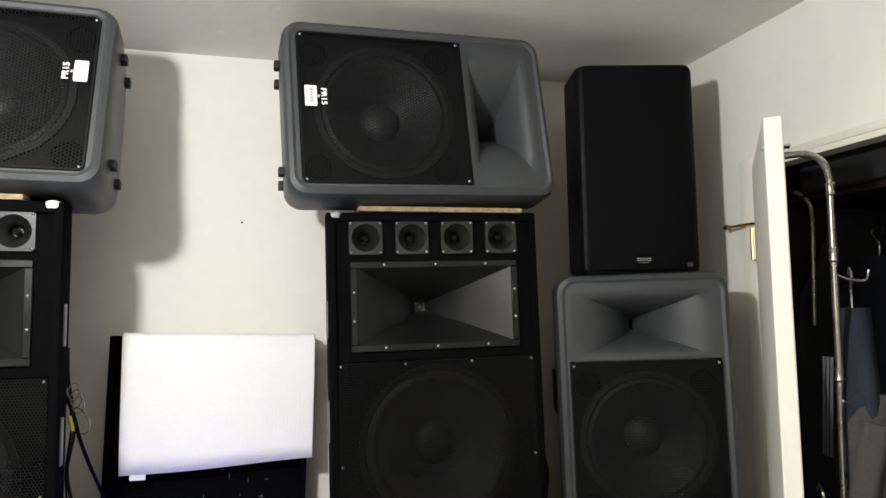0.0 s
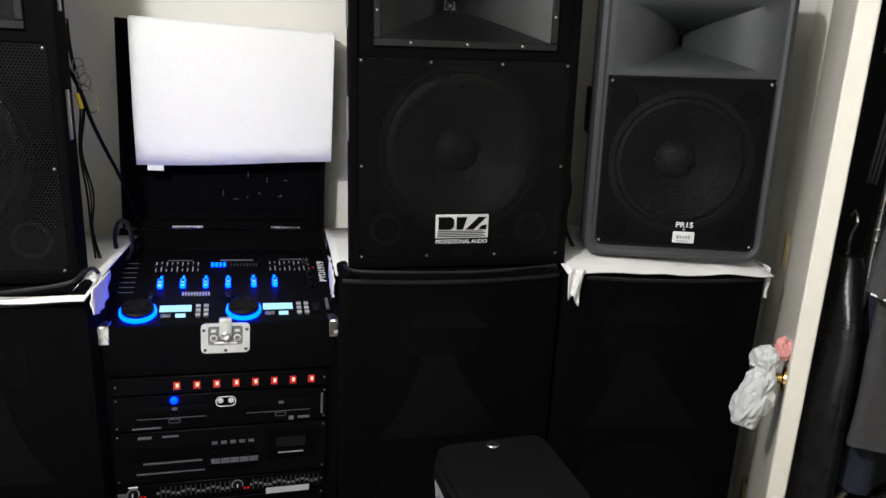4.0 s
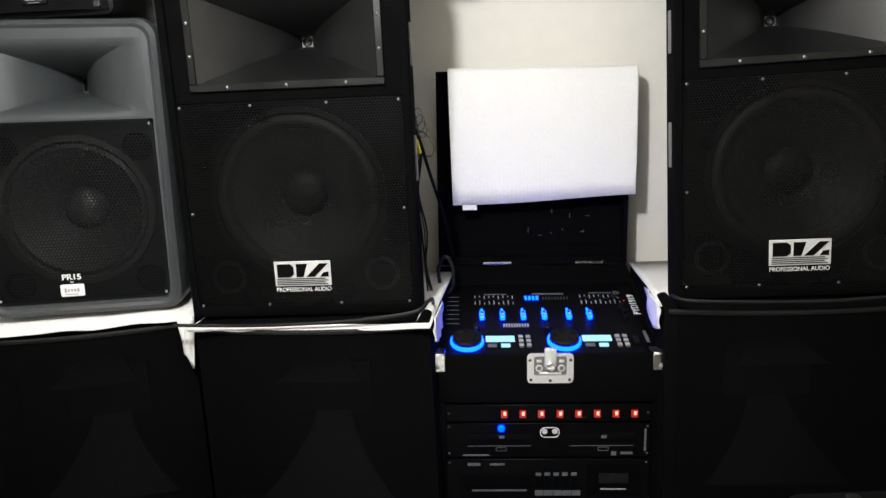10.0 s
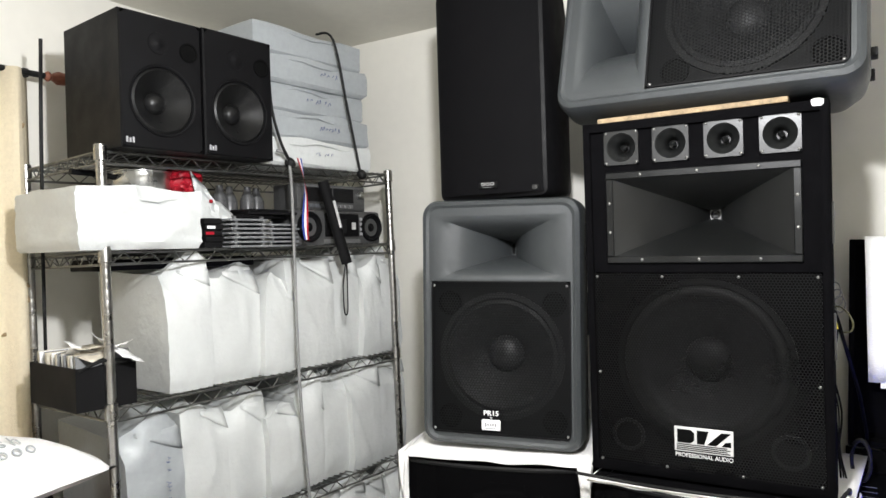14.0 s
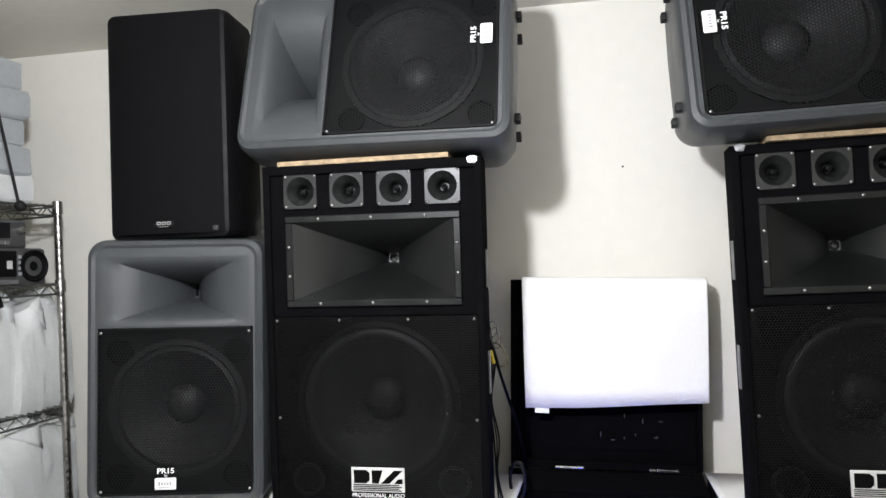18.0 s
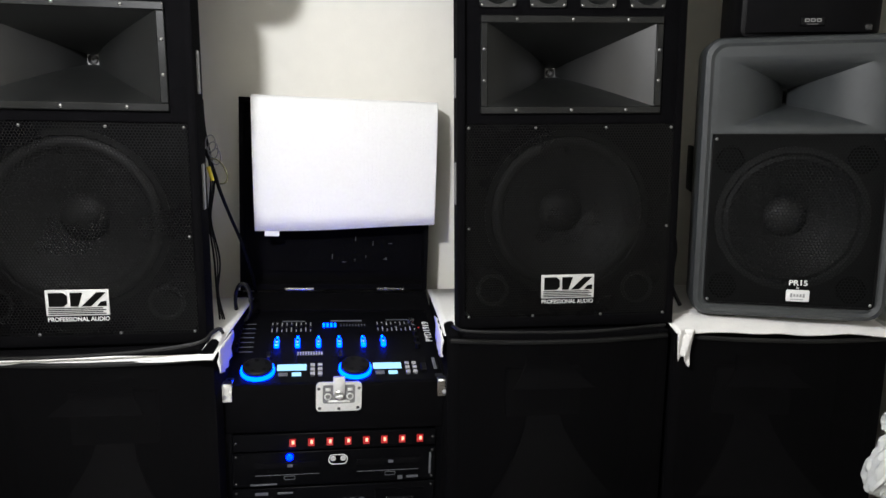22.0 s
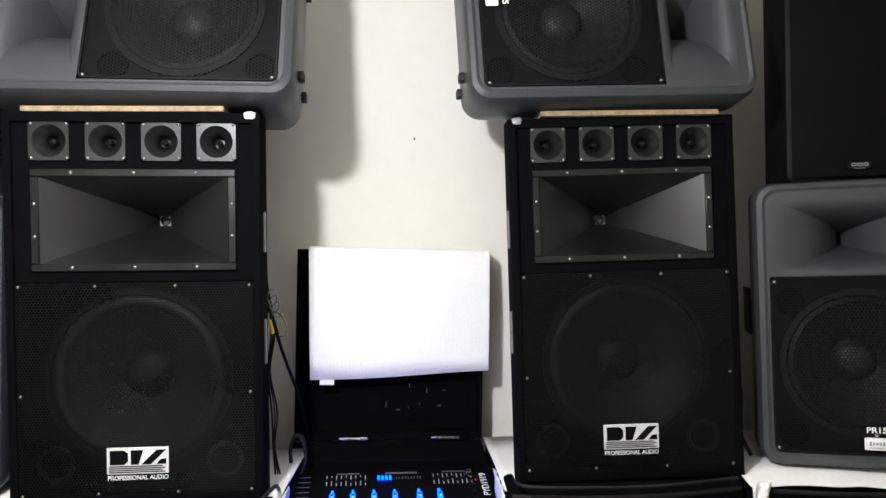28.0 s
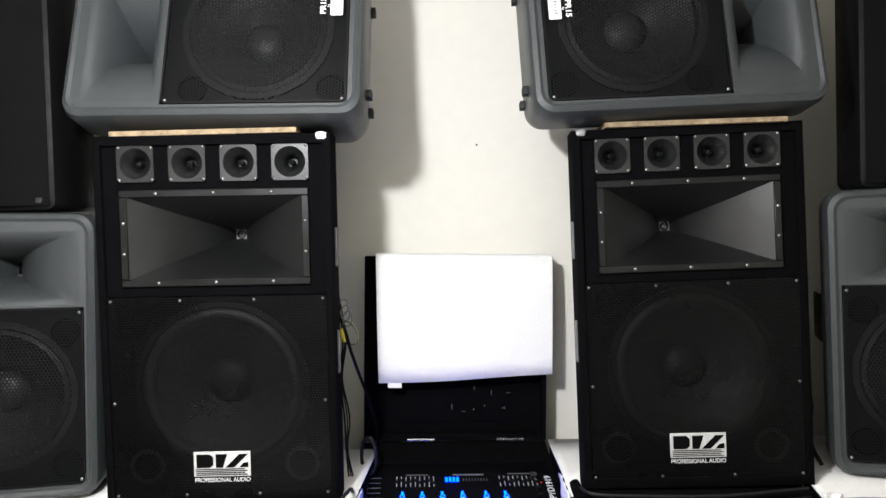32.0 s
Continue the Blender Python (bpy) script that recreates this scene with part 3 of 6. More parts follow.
    for sx in (-1, 1):
        bm = bmesh.new()
        xs = sx * (W / 2 - 0.004)
        bbox(bm, xs - 0.004, xs + 0.004, 0.13, 0.24, 0.30, 0.42, 0.003)
        part("side_handle", bm, BLACKPL, t)
    return t


def slim_speaker(m, group, label):
    """Black two-way powered speaker with a full-face grille."""
    W, HH, D = 0.340, 0.595, 0.33
    t = thing("powered_speaker", m, label, "loudspeaker", group)

    def ring(wf, hf, y, r=0.02):
        return [(x, y, z) for x, z in rounded(wf, hf, r, 4, 0, HH / 2)]

    bm = bmesh.new()
    loft(bm, [ring(W - 0.05, HH - 0.03, 0.004), ring(W - 0.02, HH - 0.004, 0.010), ring(W, HH, 0.03), ring(W, HH, 0.16), ring(W - 0.09, HH - 0.02, D)], True, True)
    part("shell", bm, BLACKPL, t, "black textured plastic shell")
    # bowed grille
    bm = bmesh.new()
    rows = []
    for i in range(13):
        x = -0.150 + 0.300 * i / 12
        y = -0.012 + 0.016 * (abs(x) / 0.150) ** 3
        rows.append([(x, y, 0.012), (x, y, HH - 0.012), (x, y + 0.02, HH - 0.012), (x, y + 0.02, 0.012)])
    loft(bm, rows, True, True)
    part("grille", bm, GRILLE_Q, t, "black full-face grille")
    bm = box(-0.030, 0.026, -0.0165, -0.008, 0.026, 0.046, 0.002, 1)
    pl = part("name_plate", bm, BLACKPL, t)
    bm = bmesh.new()
    for k in range(3):
        loft(bm, [[(x - 0.016 + 0.0135 * k, -0.0172, z) for x, z in rounded(0.0115, 0.0085, 0.002, 2, 0, 0.0385)], [(x - 0.016 + 0.0135 * k, -0.0172, z) for x, z in rounded(0.0065, 0.0035, 0.001, 2, 0, 0.0385)]], False, False)
    bbox(bm, -0.016, 0.010, -0.0172, -0.0165, 0.0290, 0.0302)
    part("plate_mark", bm, CORD, pl)
    bm = box(0.122, 0.138, -0.007, 0.006, 0.016, 0.030, 0.002, 1)
    part("corner_tab", bm, DULLBOLT, t)
    return t


def base_speaker(m, group, label, W=0.55, HH=1.005, bow=0.03):
    """Big floor-standing horn speaker behind a full black mesh front."""
    D = 0.46
    t = thing("floor_speaker", m, label, "loudspeaker", group)
    bm = bmesh.new()
    bbox(bm, -W / 2, W / 2, 0.16, D, 0.02, HH, 0.008)
    part("cabinet", bm, CARPETED, t, "black carpeted cabinet")
    for nm, x0, x1, z0, z1 in (("side_panel", -W / 2, -W / 2 + 0.03, 0.02, HH), ("side_panel", W / 2 - 0.03, W / 2, 0.02, HH), ("bottom_panel", -W / 2 + 0.03, W / 2 - 0.03, 0.02, 0.05), ("top_panel", -W / 2 + 0.03, W / 2 - 0.03, HH - 0.03, HH)):
        part(nm, box(x0, x1, 0.0, 0.160, z0, z1, 0.004), CARPETED, t)
    # horn: a flat throat plate with a wide lower apron and a shallow upper lip
    part("horn_throat", box(-0.10, 0.10, 0.130, 0.155, HH - 0.27, HH - 0.14), DEEPHORN, t, smooth=0)
    for zs, zn, wd, nw in ((HH - 0.455, HH - 0.270, 0.165, 0.045), (HH - 0.155, HH - 0.105, 0.105, 0.050)):
        bm = bmesh.new()
        rows = []
        for k in range(9):
            q = k / 8
            w = nw + (wd - nw) * (1 - q) ** 1.5
            rows.append([(-w, 0.030 + 0.10 * q, zs + (zn - zs) * q), (w, 0.030 + 0.10 * q, zs + (zn - zs) * q), (w, 0.042 + 0.10 * q, zs + (zn - zs) * q - 0.004), (-w, 0.042 + 0.10 * q, zs + (zn - zs) * q - 0.004)])
        loft(bm, rows)
        part("horn_apron", bm, DEEPHORN, t, "matt black flared horn behind the mesh")
    part("waist_rail", box(-W / 2 + 0.03, W / 2 - 0.03, 0.012, 0.05, HH - 0.475, HH - 0.458), CARPETED, t)
    part("woofer_baffle", box(-W / 2 + 0.03, W / 2 - 0.03, 0.05, 0.06, 0.05, HH - 0.475), VOID, t)
    bm = bmesh.new()
    lathe(bm, ((0.185, 0.05), (0.185, 0.040), (0.170, 0.038), (0.155, 0.046), (0.06, 0.0485), (0.05, 0.042), (0.001, 0.036)), 40, (0, 0, HH - 0.690))
    part("woofer_cone", bm, CONE, t, "black woofer cone")
    # bowed mesh front
    bm = bmesh.new()
    n = 14
    vr = []
    for i in range(n + 1):
        x = -W / 2 + 0.008 + (W - 0.016) * i / n
        y = -bow * (1 - (2 * i / n - 1) ** 2) - 0.004
        vr.append((bm.verts.new((x, y, 0.03)), bm.verts.new((x, y, HH - 0.012))))
    for a, b in zip(vr, vr[1:]):
        bm.faces.new((a[0], b[0], b[1], a[1]))
    g = part("grille", bm, GRILLE_B, t, "bowed black mesh front", smooth=60)
    bm = bmesh.new()
    tube(bm, [(-W / 2 + 0.008 + (W - 0.016) * i / n, -bow * (1 - (2 * i / n - 1) ** 2) - 0.004, HH - 0.012) for i in range(len(vr))], 0.006, 6)
    part("top_rail", bm, RUBBER, g)
    for sx in (-1, 1):
        for y in (0.05, 0.40):
            bm = bmesh.new()
            lathe(bm, ((0.018, 0.0), (0.02, 0.022)), 12, (sx * (W / 2 - 0.05), y, 0), "z", True)
            part("foot", bm, RUBBER, t)
    return t


BASE_H = FZ + 1.005
G = "loudspeakers of the stacked wall"
base_speaker(pose(-0.940, 1.748, FZ, 0, 0, -3.0), G, "black floor-standing horn speaker with white cloth on top")
base_speaker(pose(0.135, 1.792, FZ, 0, 0, -1), G, "black floor-standing speaker with bowed mesh front")
base_speaker(pose(0.676, 1.738, FZ, 0, 0, -9), G, "black floor-standing speaker beside the open door", 0.52)
base_speaker(pose(-1.488, 1.757, FZ, 0, 0, 13.5), G, "black floor-standing speaker near the wire shelf", 0.50)
three_way_speaker(pose(-0.955, 1.785, BASE_H + 0.006, 1.77, 0.58, 0.82), G, 1, WHITE)
three_way_speaker(pose(0.158, 1.817, BASE_H + 0.007, -1.02, -0.68, -2.85), G, -1, GREYPRINT)
moulded_speaker(pose(0.699, 1.763, BASE_H + 0.023, -0.38, -0.83, -20.2), G, "grey moulded loudspeaker standing upright on white cloth", 0.0225)
moulded_speaker(pose(-1.488, 1.791, BASE_H + 0.022, -0.94, 1.05, 12.5), G, "grey moulded loudspeaker upright beside the wire shelf", -0.0235)
TOPZ = BASE_H + 0.006 + 0.855 + 0.012
moulded_speaker(pose(-0.223, 1.783, 1.960, -9.5, -1.47, 2.2) @ pose(0, 0, 0, 0, 90, 0), G, "grey moulded loudspeaker lying sideways on the stack", -0.023)
moulded_speaker(pose(-0.599, 1.791, 1.965, -15.2, 1.18, -1.2) @ pose(0, 0, 0, 0, -90, 0), G, "grey moulded loudspeaker lying on its side near the ceiling", 0.046)
slim_speaker(pose(0.748, 1.850, BASE_H + 0.023 + 0.682, 0, 0, -14), G, "slim black powered speaker on top of a grey one")
slim_speaker(pose(-1.505, 1.82, BASE_H + 0.022 + 0.682, 0, 0, 4), G, "slim black powered speaker next to the wire shelf")
for x, y, rz in ((-0.965, 1.765, 0.8), (0.165, 1.820, -2.8)):
    bm = box(-0.21, 0.21, -0.004, 0.34, 0, 0.012, 0.001, 1)
    solo("particle_board", bm, CHIP, "thin particle board strip between two loudspeakers", "board", "boards under the top speakers", m=pose(x, y, TOPZ - 0.012, 0, 0, rz))


# ---- equipment case ----
CM = pose(-0.424, 1.797, 0.016, -0.74, 1.91, 2.46)
CZ = FZ - 0.016
CW, CD, CF, CB = 0.258, 0.44, 0.727, 0.851
TILT = math.degrees(math.atan2(CB - CF, CD))
case = thing("rack_case", CM, "black carpeted rack case with its lid open against the wall", "rack case")
for sx in (-1, 1):
    bm = bmesh.new()
    a, b = sx * CW, sx * (CW + 0.014)
    loft(bm, [[(a, 0, CZ), (a, CD, CZ), (a, CD, CB), (a, 0, CF)], [(b, 0, CZ), (b, CD, CZ), (b, CD, CB), (b, 0, CF)]])
    part("side_panel", bm, CARPETED, case)
part("back_panel", box(-CW, CW, CD - 0.015, CD, CZ, CB - 0.004), CARPETED, case)
part("bottom_panel", box(-CW, CW, 0.0, CD - 0.015, CZ, 0.03), CARPETED, case)
part("front_rail", box(-CW, CW, 0.0, 0.018, 0.610, CF, 0.003), CARPETED, case)
for sx in (-1, 1):
    part("rack_strip", box(sx * 0.255 - 0.013, sx * 0.255 + 0.013, 0.004, 0.02, 0.03, 0.610), PANEL, case)
part("inner_shade", box(-CW, CW, 0.30, 0.31, 0.03, 0.60), VOID, case)
LW = 0.258
lid = part("lid", box(-LW - 0.008, LW + 0.018, -0.012, 0.0, 0.0, 0.545), CARPETED, case, "open lid lined in black")
lid.matrix_basis = pose(0, CD + 0.050, CB, 0, 0, 0)
for nm, a in (("lid_edge", (-LW - 0.008, LW + 0.018, -0.05, -0.012, 0.533, 0.547)), ("lid_edge", (-LW - 0.008, -LW + 0.005, -0.05, -0.012, 0.0, 0.533)), ("lid_edge", (LW + 0.005, LW + 0.018, -0.05, -0.012, 0.0, 0.533)), ("lid_edge", (-LW + 0.005, LW + 0.005, -0.05, -0.012, 0.0, 0.02))):
    part(nm, box(*a, 0.002, 1), CARPETED, lid)
part("lid_lining", box(-LW + 0.03, LW - 0.02, -0.016, -0.012, 0.05, 0.52), CARPETED, lid, "scuffed black lining board", smooth=0)
random.seed(4)
for k in range(9):
    x, z = random.uniform(-0.03, 0.2), random.uniform(0.07, 0.15)
    w, hh = (0.012, 0.0015) if k % 3 == 0 else (0.0018, random.uniform(0.005, 0.016))
    part("scuff_mark", box(x, x + w, -0.0172, -0.016, z, z + hh), MARK, lid, smooth=0)
for x in (-0.098, 0.166):
    bm = bmesh.new()
    tube(bm, [(x - 0.04, CD - 0.012, CB + 0.006), (x + 0.04, CD - 0.012, CB + 0.006)], 0.005, 8)
    part("lid_hinge", bm, STEEL, case, "bright metal lid hinge")
for sx in (-1, 1):
    bm = bmesh.new()
    x0, x1 = sorted((sx * (CW + 0.017), sx * (CW - 0.018)))
    bbox(bm, x0, x1, -0.004, 0.0, CF - 0.038, CF + 0.003, 0.0015, 1)
    bbox(bm, x0, x1, -0.004, 0.04, CF + 0.002, CF + 0.006, 0.0015, 1)
    q = sx * (CW + 0.015)
    bbox(bm, min(q, q + sx * 0.004), max(q, q + sx * 0.004), -0.004, 0.04, CF - 0.038, CF + 0.004, 0.0015, 1)
    mc = part("metal_corner", bm, STEEL, case, "nickel corner bracket")
    bm = bmesh.new()
    screw(bm, sx * (CW), CF - 0.026, 0.006, -0.004)
    part("rivet", bm, GREYPRINT, mc)
# latch
LZ = CF - 0.031
bm = bmesh.new()
o = rounded(0.107, 0.072, 0.010, 4, 0.004, LZ)
i = rounded(0.076, 0.046, 0.005, 4, 0.004, LZ + 0.006)
loft(bm, [[(x, 0, z) for x, z in o], [(x, -0.004, z) for x, z in o], [(x, -0.004, z) for x, z in i], [(x, -0.0006, z) for x, z in i]], False, False)
lt = part("latch_plate", bm, LATCHMET, case, "nickel recessed butterfly latch")
part("latch_pan", box(-0.034, 0.042, -0.0014, -0.0003, LZ - 0.017, LZ + 0.029), RADIOG, lt)
part("latch_tongue", box(-0.010, 0.018, -0.010, 0.004, LZ + 0.004, CF + 0.018, 0.003), LATCHMET, lt)
for sx in (-1, 1):
    bm = bmesh.new()
    lathe(bm, ((0.0085, -0.001), (0.0085, -0.004), (0.0055, -0.0046), (0.0055, -0.002)), 16, (0.004 + sx * 0.026, 0, LZ + 0.000))
    bbox(bm, 0.004 + sx * 0.026 - 0.006, 0.004 + sx * 0.026 + 0.006, -0.006, -0.001, LZ + 0.014, LZ + 0.021, 0.001, 1)
    part("latch_spring", bm, LATCHMET, lt)
bm = bmesh.new()
lathe(bm, ((0.0115, 0.0), (0.0115, -0.012), (0.0085, -0.014), (0.0060, -0.0125), (0.0005, -0.0122)), 18, (0.004, 0, LZ + 0.006))
part("latch_knob", bm, STEEL, lt)
part("knob_slot", box(-0.005, 0.013, -0.0155, -0.0125, LZ + 0.001, LZ + 0.005, 0.0008, 1), LATCHMET, lt)
part("latch_bar", box(-0.022, 0.030, -0.006, 0.002, LZ - 0.015, LZ - 0.009, 0.0015, 1), LATCHMET, lt)
for x, z in ((-0.043, 0.020), (0.051, 0.020), (-0.041, -0.028), (0.004, -0.030), (0.049, -0.028)):
    bm = bmesh.new()
    screw(bm, x, LZ + z, 0.004, -0.004)
    part("rivet", bm, DULLBOLT, lt)


def rack_unit(name, label, z0, z1, material=PANEL, depth=0.26):
    """A 19-inch front panel with its chassis, bolted into the case."""
    t = thing(name, CM @ pose(0, 0, z0), label, name.replace("_", " "), "rack units in the case")
    part("front_panel", box(-0.241, 0.241, -0.004, 0.003, 0.001, z1 - z0 - 0.001, 0.0015, 1), material, t)
    part("chassis", box(-0.215, 0.215, 0.003, depth, 0.003, z1 - z0 - 0.003), PANELG, t)
    for sx in (-1, 1):
        for z in ((0.010, z1 - z0 - 0.010) if z1 - z0 > 0.05 else ((z1 - z0) / 2,)):
            bm = bmesh.new()
            screw(bm, sx * 0.233, z, 0.0036, -0.004)
            part("rack_bolt", bm, DULLBOLT, t)
    return t


def bar(name, t, x, z, w, h, material=MARK, proud=0.001, y=-0.004):
    """A small raised mark, key or slot on a front panel."""
    return part(name, box(x - w / 2, x + w / 2, y - proud, y, z - h / 2, z + h / 2), material, t, smooth=0)


def knob(name, t, x, z, r, material=BLACKPL, y=-0.004, n=16, long=0.012):
    bm = bmesh.new()
    lathe(bm, ((r, y), (r, y - long * 0.8), (r * 0.8, y - long), (0.0005, y - long)), n, (x, 0, z))
    k = part(name, bm, material, t)
    part("pointer", box(x - 0.0008, x + 0.0008, y - long - 0.0008, y - long, z, z + r * 0.8), WHITE, k, smooth=0)
    return k


# row of red rocker switches
u = rack_unit("switch_panel", "black power panel with eight lit red rocker switches", 0.564, 0.608)
for k in range(8):
    x = -0.103 + 0.304 * k / 7
    sw = bar("red_switch", u, x, 0.021, 0.0150, 0.0175, RED, 0.005)
    core = bar("switch_core", sw, x + 0.001, 0.023, 0.006, 0.009, REDHOT, 0.0008, -0.009)
# twin disc player
u = rack_unit("disc_player", "black twin disc player with a blue power light", 0.474, 0.562)
for x in (-0.115, 0.125):
    bar("disc_tray", u, x, 0.055, 0.150, 0.014, PANELG, 0.003)
    bar("tray_line", u, x, 0.030, 0.150, 0.0012, MARK)
    bar("tray_mark", u, x + 0.006, 0.054, 0.012, 0.007, MARK, 0.0008, -0.007)
    bm = bmesh.new()
    loft(bm, [[(xx + x + 0.005, -0.0048, zz) for xx, zz in rounded(0.026, 0.010, 0.003, 3, 0, 0.022)], [(xx + x + 0.005, -0.0048, zz) for xx, zz in rounded(0.023, 0.007, 0.002, 3, 0, 0.022)]], False, False)
    part("label_outline", bm, MARK, u, smooth=0)
bm = bmesh.new()
loft(bm, [[(x, -0.0048, z) for x, z in rounded(0.046, 0.026, 0.012, 4, 0.004, 0.064)], [(x, -0.0048, z) for x, z in rounded(0.042, 0.022, 0.010, 4, 0.004, 0.064)]], False, False)
part("emblem_outline", bm, WHITE, u, smooth=0)
for x in (-0.008, 0.016):
    bm = bmesh.new()
    lathe(bm, ((0.007, -0.004), (0.006, -0.006), (0.0005, -0.006)), 12, (x, 0, 0.066))
    part("emblem_dot", bm, SILVER, u)
bm = bmesh.new()
lathe(bm, ((0.0082, -0.004), (0.0082, -0.008), (0.005, -0.011), (0.0005, -0.0115)), 14, (-0.110, 0, 0.075))
part("blue_power_light", bm, BEACON, u, "glowing blue power light")
bar("maker_line", u, -0.17, 0.007, 0.062, 0.004)
bar("side_print", u, 0.228, 0.044, 0.005, 0.055, MARK)
bar("sticker_mark", u, 0.155, 0.010, 0.012, 0.010)
bar("sticker_mark", u, 0.185, 0.011, 0.028, 0.006)
# disc and cassette deck
u = rack_unit("cassette_deck", "charcoal disc player and cassette deck", 0.338, 0.471, PANELG)
bar("disc_tray", u, -0.125, 0.075, 0.170, 0.030, PANEL, 0.003)
bar("tray_edge", u, -0.115, 0.052, 0.130, 0.004, MARK, 0.002)
bar("lower_edge", u, -0.12, 0.026, 0.150, 0.003, MARK, 0.002)
bar("maker_line", u, -0.175, 0.119, 0.030, 0.007)
bar("model_line", u, -0.12, 0.119, 0.036, 0.005)
for r in range(3):
    for k in range(5):
        bar("deck_key", u, -0.022 + k * 0.021, 0.094 - 0.014 * r, 0.013, 0.007, PANEL if r else MARK, 0.003)
for k in range(5):
    bar("transport_key", u, -0.020 + k * 0.022, 0.046, 0.020, 0.011, MARK, 0.005)
    bar("lower_key", u, -0.020 + k * 0.022, 0.028, 0.020, 0.009, PANEL, 0.004)
cas = bar("cassette_door", u, 0.155, 0.082, 0.120, 0.070, PANEL, 0.006)
bar("cassette_window", cas, 0.155, 0.086, 0.070, 0.026, SMOKE, 0.001, -0.010)
bar("cassette_line", cas, 0.155, 0.058, 0.060, 0.003, GREYPRINT, 0.001, -0.010)
# equalizer
u = rack_unit("equalizer", "black two-channel graphic equalizer with tiny sliders", 0.286, 0.335)
for x0 in (-0.150, 0.062):
    for k in range(15):
        x = x0 + k * 0.0112
        sl = bar("slider_slot", u, x, 0.026, 0.0022, 0.034, VOID, 0.0006)
        bar("slider_cap", sl, x, 0.026 + 0.004 * math.sin(k * 1.3 + x0), 0.006, 0.004, RADIOG, 0.005)
        bar("scale_mark", sl, x + 0.0056, 0.026, 0.0012, 0.028, MARK, 0.0005)
for x in (-0.204, 0.030):
    knob("level_knob", u, x, 0.028, 0.0105)
    bm = bmesh.new()
    lathe(bm, ((0.0135, -0.0045), (0.0120, -0.0047)), 20, (x, 0, 0.028))
    part("knob_scale", bm, GREYPRINT, u, smooth=0)
    for k in range(2):
        bar("red_light", u, x + 0.017 + 0.008 * k, 0.018, 0.0045, 0.0045, RED, 0.002)
bar("paper_sticker", u, 0.150, 0.0035, 0.105, 0.016, SILVER, 0.0008)
bar("end_plate", u, -0.224, 0.022, 0.026, 0.018, MARK, 0.001)
bar("paper_sticker", u, -0.204, 0.0455, 0.020, 0.004, WHITE, 0.0008)
# amplifiers
u = rack_unit("power_amplifier", "black power amplifier with a silver emblem and blue light", 0.192, 0.283, PANEL, 0.30)
bm = bmesh.new()
for x0, x1, sl in ((-0.022, -0.008, 0.0), (-0.005, 0.006, 0.0), (0.008, 0.014, 0.005), (0.018, 0.024, -0.005)):
    v = [bm.verts.new(p) for p in ((x0 + sl, -0.0052, 0.040), (x1 + sl, -0.0052, 0.040), (x1 - sl, -0.0052, 0.053), (x0 - sl, -0.0052, 0.053))]
    bm.faces.new(v)
part("emblem", bm, WHITE, u, "silver block emblem", smooth=0)
bar("emblem_line", u, 0, 0.035, 0.05, 0.0016, MARK)
for sx in (-1, 1):
    bar("vent_rail", u, sx * 0.135, 0.030, 0.150, 0.010, PANELG, 0.006)
    knob("gain_knob", u, sx * 0.045, 0.026, 0.012, BLACKPL, -0.004, 16, 0.016)
bar("blue_light", u, 0.002, 0.010, 0.006, 0.006, BLUE, 0.002)
for k in range(7):
    bar("signal_mark", u, -0.03 + 0.01 * k, 0.019, 0.004, 0.0025, MARK)
bar("maker_line", u, -0.012, 0.003, 0.045, 0.003)
u = rack_unit("power_amplifier", "plain black power amplifier low in the case", 0.100, 0.189, PANELG, 0.30)
bar("vent_rail", u, -0.05, 0.044, 0.26, 0.006, PANEL, 0.006)
bar("vent_rail", u, -0.05, 0.026, 0.26, 0.004, PANEL, 0.006)
for x in (0.125, 0.185):
    knob("gain_knob", u, x, 0.048, 0.014, BLACKPL, -0.004, 16, 0.014)
bar("white_light", u, 0.160, 0.046, 0.004, 0.006, LCD, 0.002)
# mixer on the sloping top; local x right, y up the slope, z out of the panel
mx = thing("dj_mixer", CM @ pose(0, 0.012, CF - 0.004, TILT, 0, 0), "black DJ mixer with glowing blue jog wheels and sliders", "mixer")
part("panel", box(-0.262, 0.262, 0.0, 0.335, -0.05, 0.0, 0.002, 1), PANEL, mx)
part("top_cover", box(-0.262, 0.262, 0.337, 0.435, -0.02, 0.006, 0.002, 1), CARPETED, mx)


def pad(name, parent, x, y, w, d, h, material, z=0.0):
    return part(name, box(x - w / 2, x + w / 2, y - d / 2, y + d / 2, z, z + h, min(w, d, h) * 0.2 if h > 0.003 else 0, 1), material, parent, smooth=0)


for x in (-0.188, 0.045):
    bm = bmesh.new()
    lathe(bm, ((0.0405, 0.0), (0.0405, 0.006), (0.0395, 0.009)), 36, (x, 0.055, 0), "z")
    lathe(bm, ((0.0395, 0.009), (0.0360, 0.009), (0.0360, 0.004)), 36, (x, 0.055, 0), "z")
    jr = part("jog_ring", bm, CYAN, mx, "glowing blue ring")
    bm = bmesh.new()
    lathe(bm, ((0.0355, 0.002), (0.0355, 0.016), (0.031, 0.019), (0.022, 0.0175), (0.0005, 0.0175)), 32, (x, 0.055, 0), "z")
    jw = part("jog_wheel", bm, BLACKPL, mx)
    for k in range(5):
        a = 0.5 + k * 1.2566
        bm = bmesh.new()
        lathe(bm, ((0.006, 0.0176), (0.006, 0.0186), (0.0005, 0.0186)), 10, (x + 0.024 * math.cos(a), 0.055 + 0.024 * math.sin(a), 0), "z")
        part("finger_dimple", bm, PANELG, jw)
